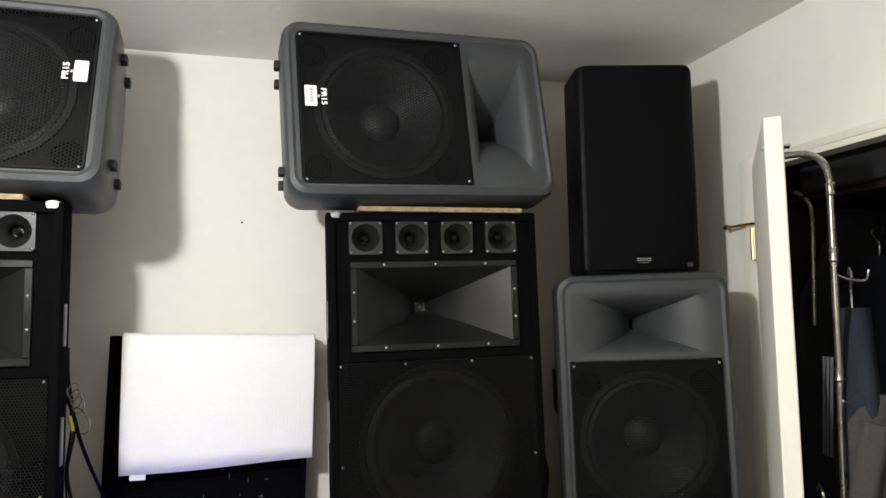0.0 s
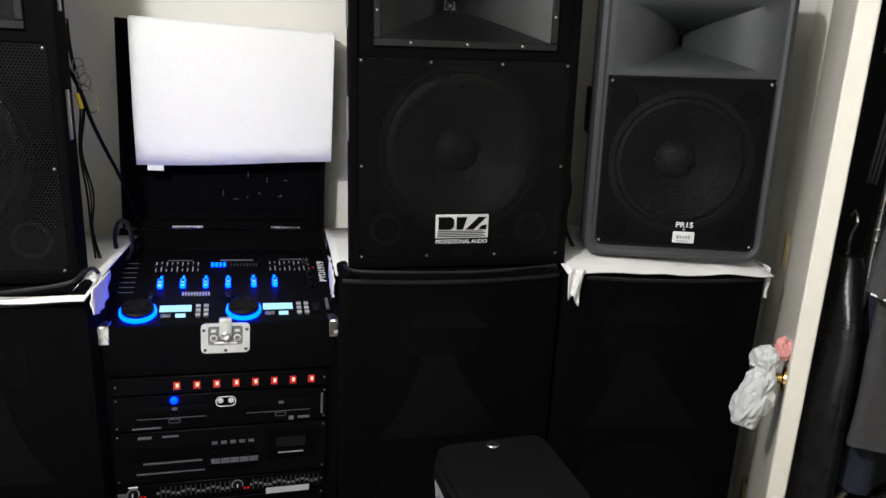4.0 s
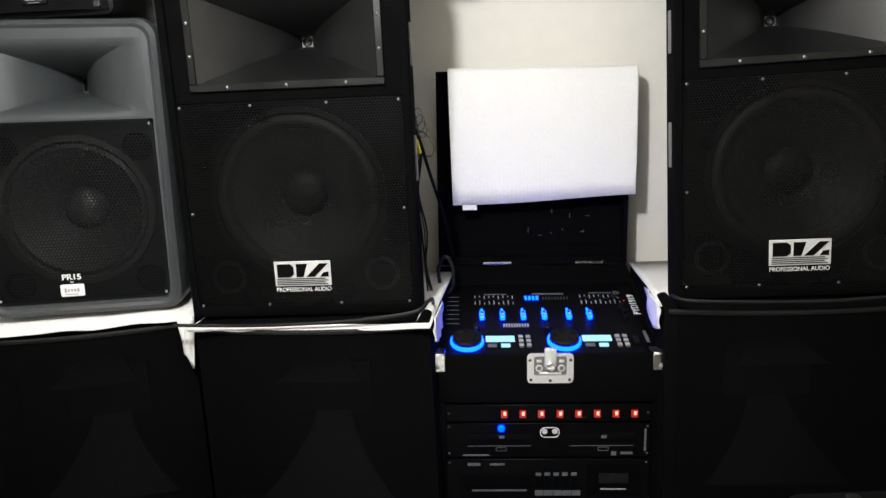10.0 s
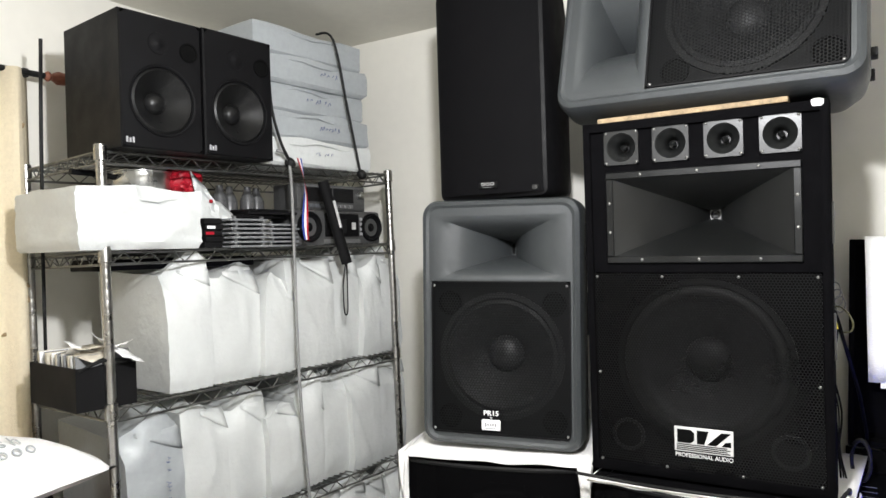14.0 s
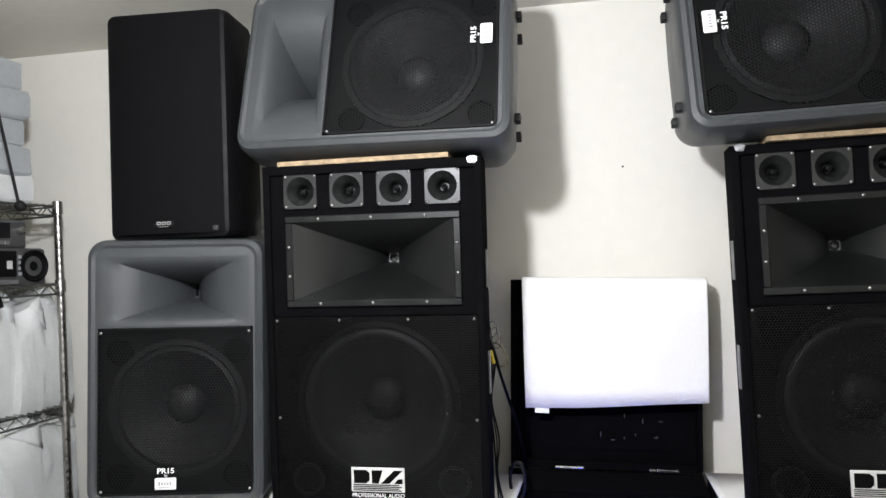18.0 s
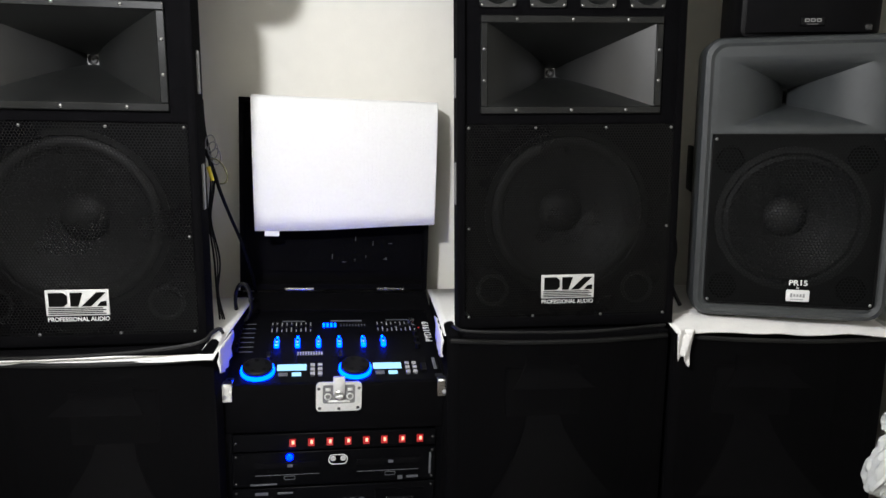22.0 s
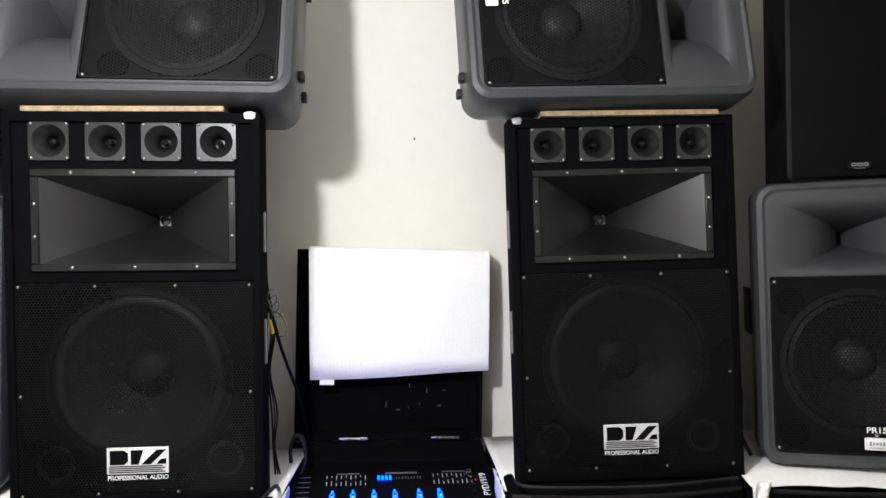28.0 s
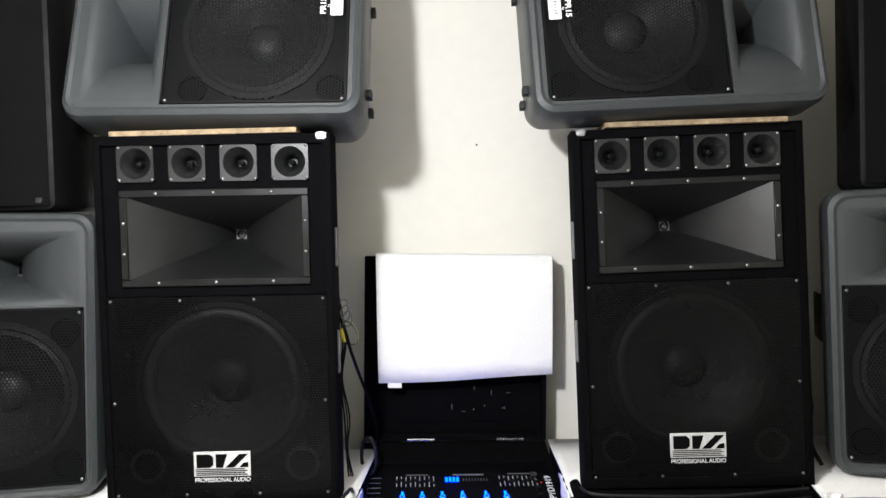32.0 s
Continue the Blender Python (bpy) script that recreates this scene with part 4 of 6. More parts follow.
for x0 in (-0.108, 0.125):
    pad("lcd_window", mx, x0, 0.068, 0.070, 0.024, 0.002, LCD)
    for k in range(2):
        pad("cue_key", mx, x0 - 0.020 + 0.032 * k, 0.038, 0.022, 0.012, 0.004, LCD if k else MARK)
    for r in range(3):
        for k in range(2):
            pad("track_key", mx, x0 + 0.050 + 0.018 * k, 0.076 - 0.018 * r, 0.011, 0.010, 0.004, GREYPRINT)
            pad("key_print", mx, x0 + 0.050 + 0.018 * k, 0.0675 - 0.018 * r, 0.010, 0.002, 0.0006, MARK)
for x in (-0.149, -0.097, -0.044, 0.009, 0.071, 0.123):
    sl = pad("slider_slot", mx, x, 0.178, 0.004, 0.075, 0.0008, VOID)
    pad("slider_cap", sl, x, 0.167, 0.0120, 0.032, 0.012, CYAN, 0.0008)
    pad("cap_line", sl, x, 0.167, 0.0062, 0.020, 0.0008, BLACKPL, 0.0128)
    pad("cap_light", sl, x, 0.163, 0.004, 0.007, 0.0006, LCD, 0.0136)
    pad("slider_glow", sl, x, 0.198, 0.005, 0.020, 0.0012, BLUE, 0.0008)
for k in range(4):
    pad("level_light", mx, -0.030 + 0.010 * k, 0.262, 0.006, 0.016, 0.003, CYAN)
for k in range(9):
    pad("meter_mark", mx, 0.016 + 0.008 * k, 0.262, 0.002, 0.012, 0.001, MARK)
for x0 in (-0.165, 0.115):
    for k in range(9):
        st = pad("eq_slot", mx, x0 + 0.0125 * k, 0.255, 0.0025, 0.045, 0.0008, GREYPRINT)
        pad("eq_cap", st, x0 + 0.0125 * k, 0.250 + 0.006 * math.sin(k * 2.1), 0.008, 0.006, 0.008, BLACKPL, 0.0008)
pad("print_line", mx, 0.03, 0.285, 0.085, 0.007, 0.0008, MARK)
pad("print_line", mx, -0.11, 0.285, 0.06, 0.004, 0.0008, MARK)
pad("print_line", mx, 0.17, 0.288, 0.06, 0.004, 0.0008, MARK)
for k in range(7):
    pad("left_line", mx, -0.225, 0.14 + 0.022 * k, 0.035, 0.002, 0.0008, MARK)
    bm = bmesh.new()
    lathe(bm, ((0.006, 0), (0.005, 0.012), (0.0005, 0.012)), 10, (-0.247, 0.14 + 0.022 * k, 0), "z")
    part("rotary_knob", bm, BLACKPL, mx)
for k in range(10):
    pad("sample_key", mx, -0.095 + 0.0066 * k, 0.128, 0.004, 0.014, 0.002, GREYPRINT)
for x in (-0.165, 0.01):
    cf = pad("crossfader_slot", mx, x, 0.112, 0.045, 0.004, 0.0008, VOID)
    pad("crossfader_cap", cf, x, 0.112, 0.012, 0.024, 0.012, BLACKPL, 0.0008)
lt2 = lettering("model_letters", "PYD1919", 0.026, WHITE, mx, pose(0.248, 0.225, 0.001, 0, 0, 90) @ pose(0, 0, 0, -90, 0, 0), "white printed model letters", 1.0)
bm = bmesh.new()
lathe(bm, ((0.011, 0.0), (0.010, 0.012), (0.0005, 0.012)), 16, (0.208, 0.270, 0), "z")
part("microphone_socket", bm, STEEL, mx)
for y in (0.15, 0.18, 0.21):
    bm = bmesh.new()
    lathe(bm, ((0.007, 0.0), (0.006, 0.013), (0.0005, 0.013)), 12, (0.212, y, 0), "z")
    part("rotary_knob", bm, BLACKPL, mx)
pad("red_light", mx, 0.226, 0.245, 0.004, 0.004, 0.002, RED)
pad("edge_print", mx, 0.245, 0.075, 0.008, 0.05, 0.0008, MARK)
pad("toggle_switch", mx, 0.215, 0.055, 0.014, 0.03, 0.008, BLACKPL)

# ---- towel over the lid ----
bm = bmesh.new()
NX = 150
ZD = -0.018
prof = [(0.020, 0.44), (0.020, 0.52), (0.018, 0.566), (0.012, 0.572), (0.0, 0.573), (-0.03, 0.573), (-0.058, 0.572), (-0.070, 0.562), (-0.076, 0.50), (-0.078, 0.43), (-0.079, 0.36), (-0.080, 0.30), (-0.081, 0.245), (-0.081, 0.196)]
grid = []
for i in range(NX + 1):
    u = i / NX
    x = -0.232 + 0.520 * u
    col = []
    for j, (y, z) in enumerate(prof):
        rib = 0.00022 * math.sin(u * 2 * math.pi * 46) * (1 if 0.08 < u < 0.93 else 0.2)
        wav = 0.003 * noise.noise(Vector((x * 5, z * 4, 1.0)))
        drop = (0.022 * u - 0.003 * math.sin(u * 5)) * max(0, (j - 7) / 6) if j > 7 else 0
        front = -1 if j >= 6 else 0
        col.append(bm.verts.new((x + 0.010 * (1 - u) * (j - 7) / 6 * (j > 7), y + (rib + wav) * front, z + ZD + drop)))
    grid.append(col)
for a, b in zip(grid, grid[1:]):
    for j in range(len(prof) - 1):
        bm.faces.new((a[j], b[j], b[j + 1], a[j + 1]))
tw = solo("towel", bm, TOWEL, "white ribbed towel draped over the open case lid", "towel", m=CM @ pose(0, CD + 0.050, CB, 0, 0, 0), smooth=60)
sol = tw.modifiers.new("thick", "SOLIDIFY")
sol.thickness = 0.005
part("towel_tag", box(-0.195, -0.155, -0.079, -0.077, 0.164, 0.180), WHITE, tw, "small white care tag")


# ---- white cloths on the floor speakers ----
def cloth(m, w, d, label, flaps, seed):
    """A thin cloth lying on a cabinet, with hanging flaps: (x0, x1, drop) along the front, or side flaps."""
    t = thing("cloth", m, label, "cloth", "white cloths on the floor speakers")
    random.seed(seed)
    bm = bmesh.new()
    n = 26
    rows = []
    for j in range(4):
        y = -0.012 + (d + 0.01) * j / 3 if j else -0.030
        row = []
        for i in range(n + 1):
            x = -w / 2 + w * i / n
            wob = 0.006 * noise.noise(Vector((x * 9, seed, j * 3.0)))
            row.append(bm.verts.new((x, y + wob * (j == 0), 0.012 + 0.003 * noise.noise(Vector((x * 14, j, seed * 2.0))) - (0.010 + 0.006 * noise.noise(Vector((x * 11, seed, 5)))) * (j == 0))))
        rows.append(row)
    for a, b in zip(rows, rows[1:]):
        for i in range(n):
            bm.faces.new((a[i], a[i + 1], b[i + 1], b[i]))
    p = part("sheet", bm, CLOTH, t, smooth=60)
    s = p.modifiers.new("thick", "SOLIDIFY")
    s.thickness = 0.003
    for x0, x1, drop, side in flaps:
        bm = bmesh.new()
        k, l = 6, 8
        g = []
        for i in range(k + 1):
            col = []
            for j in range(l + 1):
                u, v = i / k, j / l
                f = 0.006 * math.sin(u * 9 + v * 4 + seed)
                if side:
                    col.append(bm.verts.new((side * (w / 2 + 0.004) + side * abs(f), x0 + (x1 - x0) * u * (1 - 0.25 * v), 0.012 - drop * v * (0.8 + 0.2 * math.sin(u * 3.1)))))
                else:
                    xm = (x0 + x1) / 2
                    col.append(bm.verts.new((xm + (x0 + (x1 - x0) * u - xm) * (1 - 0.45 * v), -0.034 + f, 0.010 - drop * v * (0.85 + 0.15 * math.sin(u * 5 + seed)))))
            g.append(col)
        for a, b in zip(g, g[1:]):
            for j in range(l):
                bm.faces.new((a[j], b[j], b[j + 1], a[j + 1]))
        fp = part("hanging_flap", bm, CLOTH, t, smooth=60)
        s = fp.modifiers.new("thick", "SOLIDIFY")
        s.thickness = 0.003
    return t


cloth(pose(-0.940, 1.748, BASE_H - 0.008, 0, 0, -3), 0.56, 0.46, "white cloth under the tall speaker, cable across its edge", ((0.0, 0.15, 0.065, 1),), 1)
cloth(pose(0.135, 1.850, BASE_H - 0.008, 0, 0, -1), 0.56, 0.39, "white cloth under the tall speaker beside the case", ((-0.06, 0.10, 0.07, -1),), 2)
cloth(pose(0.676, 1.738, BASE_H + 0.004, 0, 0, -9), 0.53, 0.42, "white cloth with a loose hanging corner", ((-0.265, -0.222, 0.095, 0), (0.0, 0.2, 0.10, 1)), 3)
cloth(pose(-1.488, 1.757, BASE_H + 0.004, 0, 0, 13.5), 0.515, 0.44, "white cloth draped over the edge near the shelf", ((0.225, 0.262, 0.13, 0), (-0.2575, -0.232, 0.20, 0), (-0.02, 0.25, 0.20, -1)), 4)


# ---- cables ----
def cable(name, pts, r, material, label, category="cable", n=6):
    bm = bmesh.new()
    tube(bm, smooth_path(pts, n), r, 6)
    return solo(name, bm, material, label, category, smooth=60)


cable("speaker_cable", ((-1.24, 1.715, 0.868), (-1.05, 1.715, 0.862), (-0.85, 1.715, 0.866), (-0.70, 1.72, 0.880), (-0.668, 1.75, 0.895), (-0.664, 1.81, 0.885), (-0.668, 1.88, 0.85), (-0.672, 1.96, 0.80)), 0.0045, RUBBER, "black speaker cable lying along the white cloth")
cable("speaker_cable", ((-0.715, 1.97, 1.30), (-0.688, 1.955, 1.245), (-0.674, 1.955, 1.19), (-0.662, 2.00, 1.125), (-0.648, 2.08, 1.04), (-0.640, 2.16, 0.955), (-0.637, 2.20, 0.910), (-0.640, 2.26, 0.86)), 0.0045, CABLEBLK, "black cable drooping from speaker to case")
for dx, r, mtl, lab in ((0.000, 0.0024, CABLEBLK, "black thin cable hanging beside the tall speaker"), (0.006, 0.0018, CABLEGREY, "grey thin cable hanging beside the tall speaker"), (0.011, 0.0022, CABLEBLK, "black thin cable hanging beside the tall speaker")):
    cable("hanging_cable", ((-0.712 + dx, 1.95, 1.40), (-0.702 + dx * 0.3, 1.95, 1.33), (-0.692 + dx * 0.8, 1.95, 1.22), (-0.700 + dx * 0.4, 1.945, 1.12), (-0.694 + dx * 1.2, 1.95, 1.02), (-0.690 + dx * 0.3, 1.94, 0.94), (-0.686 + dx, 1.94, 0.87)), r, mtl, lab)
for k in range(3):
    cx, cz = -0.686 + 0.004 * k, 1.300 - 0.016 * k
    cable("cable_loop", [(cx + 0.011 * math.cos(a * 0.7), 1.94 + 0.006 * k + 0.005 * math.sin(a), cz + 0.019 * math.sin(a * 0.7)) for a in range(10)], 0.0016, CORD, "thin grey audio lead coiled beside the speaker", n=3)
cable("audio_lead", ((-0.690, 1.945, 1.262), (-0.676, 1.945, 1.262), (-0.660, 1.945, 1.245), (-0.652, 1.945, 1.222), (-0.658, 1.945, 1.206), (-0.672, 1.945, 1.204)), 0.0020, OLIVE, "thin olive audio lead in a small loop", n=4)
bm = bmesh.new()
tube(bm, ((-0.694, 1.938, 1.245), (-0.6925, 1.938, 1.240), (-0.687, 1.938, 1.217), (-0.686, 1.938, 1.212)), 0.0048, 8)
solo("audio_plug", bm, YELLOW, "small yellow audio plug on a lead", "plug")
cable("cable_coil", [(-0.648 + 0.020 * math.cos(a * 0.6), 2.06 + 0.008 * a / 10, 0.880 + 0.050 * math.sin(a * 0.6)) for a in range(24)], 0.0045, RUBBER, "black cable coil behind the case", n=3)
cable("speaker_cable", ((-0.13, 1.78, 0.885), (-0.10, 1.74, 0.882), (0.05, 1.735, 0.876), (0.20, 1.735, 0.874), (0.38, 1.75, 0.88)), 0.004, RUBBER, "black cable lying on the cloth edge")
cable("speaker_cable", ((0.44, 1.93, 1.30), (0.425, 1.90, 1.22), (0.445, 1.90, 1.12), (0.43, 1.89, 1.02), (0.445, 1.88, 0.93)), 0.005, CABLEBLK, "black cable between the two stacks")
cable("speaker_cable", ((0.435, 1.92, 1.16), (0.455, 1.88, 1.05), (0.44, 1.86, 0.96), (0.46, 1.84, 0.90)), 0.005, CABLEBLK, "black cable between the two stacks")
bm = bmesh.new()
lathe(bm, ((0.003, 2.0), (0.003, -0.003 + 2.0 - 0.004), (0.0005, 1.993)), 8, (0, Y1 - 2.0, 0))
solo("nail", bm, RUBBER, "small dark nail in the cream wall", "nail", m=pose(-0.318, 0, 1.749))


# ---- wire shelf ----
SL, SD = 1.04, 0.44
SHM = pose(-2.195, 1.137, 0, -0.86, -0.43, 83.4)
SHU = pose(-2.195, 1.137, 0, 0, 0, 83.4)
DECKS = (1.690, 1.4395, 1.052, 0.673, 0.295, -0.085)
shelf = thing("wire_shelf", SHM, "chrome wire shelf crowded with wrapped parcels", "shelf")
for x in (0.0, SL):
    for y in (0.0, SD):
        bm = bmesh.new()
        prof = [(0.0125, FZ)]
        z = FZ + 0.05
        while z < 1.68:
            prof += [(0.0125, z), (0.01237, z + 0.0008), (0.01237, z + 0.0016), (0.0125, z + 0.0024)]
            z += 0.0254
        prof += [(0.0125, 1.698), (0.010, 1.703), (0.0005, 1.704)]
        lathe(bm, prof, 12, (x, y, 0), "z")
        po = part("post", bm, CHROME, shelf, "grooved chrome post")
        for zz in [d + 0.005 for d in DECKS]:
            bm = bmesh.new()
            lathe(bm, ((0.0135, zz - 0.03), (0.0165, zz - 0.028), (0.0150, zz + 0.010), (0.0130, zz + 0.012)), 14, (x, y, 0), "z", True)
            part("collar", bm, CHROME, po)
truss = {}
for zz in DECKS:
    deck = new("wire_deck")
    deck.parent = shelf
    deck.matrix_basis = pose(0, 0, zz)
    tagged(deck, "chrome welded wire deck")
    if not truss:
        for nm, L, k in (("front_truss", SL, 30), ("side_truss", SD, 14)):
            bm = bmesh.new()
            for dz in (0.0, -0.030):
                tube(bm, ((0.012, 0, dz), (L - 0.012, 0, dz)), 0.0034, 6)
            tube(bm, [(0.014 + (L - 0.028) * i / k, 0, 0.0 if i % 2 else -0.030) for i in range(k + 1)], 0.0022, 5)
            truss[nm] = finish(bm, nm, DARKWIRE)
        bm = bmesh.new()
        tube(bm, ((0, 0, -0.004), (SL, 0, -0.004)), 0.003, 5)
        truss["stringer"] = finish(bm, "stringer", DARKWIRE)
        bm = bmesh.new()
        tube(bm, ((0, -0.002, 0.004), (0, SD + 0.002, 0.004)), 0.0018, 4, False)
        truss["wire"] = finish(bm, "wire", DARKWIRE)
    places = [("front_truss", pose(0, 0, 0)), ("front_truss", pose(0, SD, 0)), ("side_truss", pose(0, 0, 0, 0, 0, 90)), ("side_truss", pose(SL, 0, 0, 0, 0, 90))]
    places += [("stringer", pose(0, y, 0)) for y in (0.11, 0.22, 0.33)]
    places += [("wire", pose(SL * i / 40, 0, 0)) for i in range(1, 40)]
    for nm, mm in places:
        o = new(nm, truss[nm])
        o.parent = deck
        o.matrix_basis = mm


def mailer(name, m, w, d, h, seed, material=BAGMAT, label="white plastic mailer parcel standing on the wire shelf", group="wrapped parcels on the shelf", lean=0.0, peak=0.0, flap=True, rough=1.0):
    """A soft wrapped parcel: bulging sides, crumpled skin and a folded-over top. Front at y=0."""
    t = thing(name, m, label, "parcel", group)
    bm = bmesh.new()
    bmesh.ops.create_cube(bm, size=1.0)
    bmesh.ops.subdivide_edges(bm, edges=bm.edges, cuts=15, use_grid_fill=True)
    rnd = random.Random(seed)
    ph = rnd.uniform(0, 50)
    off = rnd.uniform(0.2, 0.8)
    gable = 1.0 if flap else 0.12

    def front(u, k):
        top, low = max(0, k - 0.74) / 0.26, max(0, 0.12 - k) / 0.12
        return 0.13 * d * top ** 1.3 * (0.55 + 0.45 * math.sin(u * 4 + ph)) * gable + 0.010 * low - 0.005 * (1 - (2 * u - 1) ** 2) * math.sin(math.pi * min(1, k))

    for v in bm.verts:
        x, y, z = v.co
        u, s, k = x + 0.5, y + 0.5, z + 0.5
        top = max(0, k - 0.74) / 0.26
        low = max(0, 0.12 - k) / 0.12
        px = x * w * (1 - 0.04 * top * gable - 0.05 * low) + lean * k * k
        py = s * d
        if s < 0.5:
            py += front(u, k) * (1 - 2 * s)
        tri = max(0, 1 - abs(u - off) * 1.7)
        pz = k * h + (peak * tri - 0.020 * (1 - tri) * gable) * top * (1 - 0.7 * s) + 0.004 * math.sin(u * 9 + ph) * top
        cr = 0.0036 * rough
        rg = 1 - abs(noise.noise(Vector((px * 9 + ph, py * 6 + 3, pz * 8 + px * 6)))) * 2
        crease = 0.005 * rough * max(0, rg - 0.45) / 0.55
        q = Vector((px * 10 + ph, py * 7, pz * 6))
        jit = 0.0007 * rough
        v.co = (px + cr * 0.6 * noise.noise(q) + rnd.uniform(-jit, jit), py - crease * (s < 0.4) + cr * noise.noise(q + Vector((7, 3, 1))) + rnd.uniform(-jit, jit), pz + (cr * noise.noise(q + Vector((1, 8, 5))) if k > 0.05 else 0))
    part("wrapped_body", bm, material, t, smooth=34)
    if flap:
        bm = bmesh.new()
        fw = w * rnd.uniform(0.55, 0.80)
        x0 = w / 2 - fw
        g = []
        fl = rnd.uniform(0.02, 0.075)
        for i in range(6):
            uu = i / 5
            col = []
            for j in range(4):
                vv = j / 3
                xx = x0 + fw * uu
                dip = fl * vv * uu
                zt = h * 0.955 - dip
                col.append(bm.verts.new((xx + lean * (zt / h) ** 2, front(min(1, max(0, (xx + w / 2) / w)), zt / h) - 0.003 - 0.003 * vv, zt + 0.010 * (1 - vv))))
            g.append(col)
        for a, b in zip(g, g[1:]):
            for j in range(3):
                bm.faces.new((a[j], b[j], b[j + 1], a[j + 1]))
        f = part("folded_flap", bm, material, t, smooth=50)
        s = f.modifiers.new("thick", "SOLIDIFY")
        s.thickness = 0.001
    elif not flap:
        bm = bmesh.new()
        tube(bm, [(-w * 0.47 + w * 0.94 * i / 8, -0.012 + 0.02 * abs(i - 4) / 4, h * 0.80 + 0.006 * math.sin(i * 1.7 + seed)) for i in range(9)], 0.003, 6)
        part("seam_fold", bm, material, t)
    return t


def crumple(name, m, size, seed, material, label, category):
    bm = bmesh.new()
    bmesh.ops.create_icosphere(bm, subdivisions=4, radius=1.0)
    for v in bm.verts:
        n = v.co.normalized()
        r = 1 + 0.28 * noise.noise(n * 1.8 + Vector((seed, 0, 0))) + 0.16 * noise.noise(n * 4.5 + Vector((0, seed, 0))) + 0.07 * noise.noise(n * 11 + Vector((0, 0, seed)))
        v.co = Vector((n.x * size[0] * r, n.y * size[1] * r, max(n.z * r, -0.75) * size[2]))
    return solo(name, bm, material, label, category, m=m, smooth=25)


def on_shelf(x, y, z, rz=0.0):
    return SHU @ pose(x, y, z, 0, 0, rz)


def row(z, spans, heights, seed, grey=(), d=0.36):
    for k, (a, b) in enumerate(spans):
        mailer("mailer_parcel", on_shelf((a + b) / 2, 0.02 + 0.012 * ((k * 7 + seed) % 3), z + 0.006), (b - a) * 1.03, d - 0.02 * (k % 2), heights[k % len(heights)], seed + k, BAGGREY if k in grey else BAGMAT, "grey plastic mailer parcel standing on the wire shelf" if k in grey else "white plastic mailer parcel standing on the wire shelf", lean=0.012 * ((k % 3) - 1), peak=(0.01, 0.055, 0.025, 0.04)[(k + seed) % 4])


row(DECKS[2], ((0.16, 0.292), (0.292, 0.46), (0.46, 0.565), (0.565, 0.752), (0.752, 0.875), (0.875, 0.957), (0.957, 1.080)), (0.335, 0.325, 0.275, 0.350, 0.345, 0.325, 0.345), 1)
row(DECKS[3], ((0.03, 0.185), (0.185, 0.330), (0.330, 0.468), (0.468, 0.59), (0.59, 0.69), (0.69, 0.815), (0.815, 0.95), (0.95, 1.09)), (0.300, 0.320, 0.310, 0.280, 0.310, 0.330, 0.340, 0.350), 21, grey=(0,))
row(DECKS[4], ((0.46, 0.60), (0.60, 0.74), (0.74, 0.865), (0.865, 0.985), (0.985, 1.08)), (0.29, 0.345, 0.34, 0.33, 0.34), 41)
row(DECKS[5], ((0.45, 0.62), (0.62, 0.78), (0.78, 0.92), (0.92, 1.05)), (0.29, 0.28, 0.30, 0.29), 61)
for k, (x, hh) in enumerate(((0.12, 0.10), (0.30, 0.13), (0.20, 0.10))):
    mailer("mailer_parcel", on_shelf(x, 0.01 + 0.02 * k, DECKS[4] + 0.006 + (0.10 if k == 2 else 0)), 0.24, 0.38, hh, 81 + k, BAGMAT, "flat white plastic mailer lying low on the shelf", flap=False)
mailer("mailer_parcel", on_shelf(0.078, 0.0, 1.4455), 0.335, 0.34, 0.158, 91, BAGMAT, "large white wrapped bundle under the top shelf", flap=False, rough=2.6)
for k in range(5):
    mailer("mailer_parcel", on_shelf(0.680 + 0.010 * (k % 2), 0.02 + 0.01 * (k % 3), 1.696 + 0.086 * k), 0.50 - 0.012 * k, 0.36, 0.090, 101 + k, BAGMAT if k == 0 else BAGGREY, "grey plastic mailer with handwriting, stacked flat" if k else "white plastic mailer at the bottom of the stack", "stack of mailers on the top shelf", flap=False, rough=0.8)
INK = mat("blue_ink", (0.05, 0.07, 0.20), 0.6, 0, 0.1)


def scrawl(t, n, step, along, h, y, material, seed):
    """Thin uneven pen strokes in a line, each one bent bar."""
    rnd = random.Random(seed)
    for j in range(n):
        if rnd.random() < 0.15:
            continue
        c = step * j
        a, b, e = rnd.uniform(-0.3, 0.3) * h, rnd.uniform(0.5, 1.0) * h, rnd.uniform(0.2, 0.6) * step
        pts = ((c, a), (c + e, b), (c + e * 1.5, a + 0.2 * h))
        bm = bmesh.new()
        tube(bm, [((p, y, q) if along == "x" else (q, y, -p)) for p, q in pts], 0.0008, 4)
        part("pen_stroke", bm, material, t, smooth=0)


for k in range(4):
    t = thing("handwritten_note", on_shelf(0.650 + 0.03 * (k % 2), 0.012 + 0.01 * (k % 3), 1.735 + 0.086 * k), "unreadable handwriting on a parcel", "note", "handwriting on the parcels")
    scrawl(t, 8, 0.013, "x", 0.014, -0.0145, INK, 200 + k)
t = thing("handwritten_note", on_shelf(0.125, 0.012, 0.905), "unreadable blue handwriting running down a parcel", "note", "handwriting on the parcels")
scrawl(t, 18, 0.0105, "z", 0.012, -0.013, INK, 210)


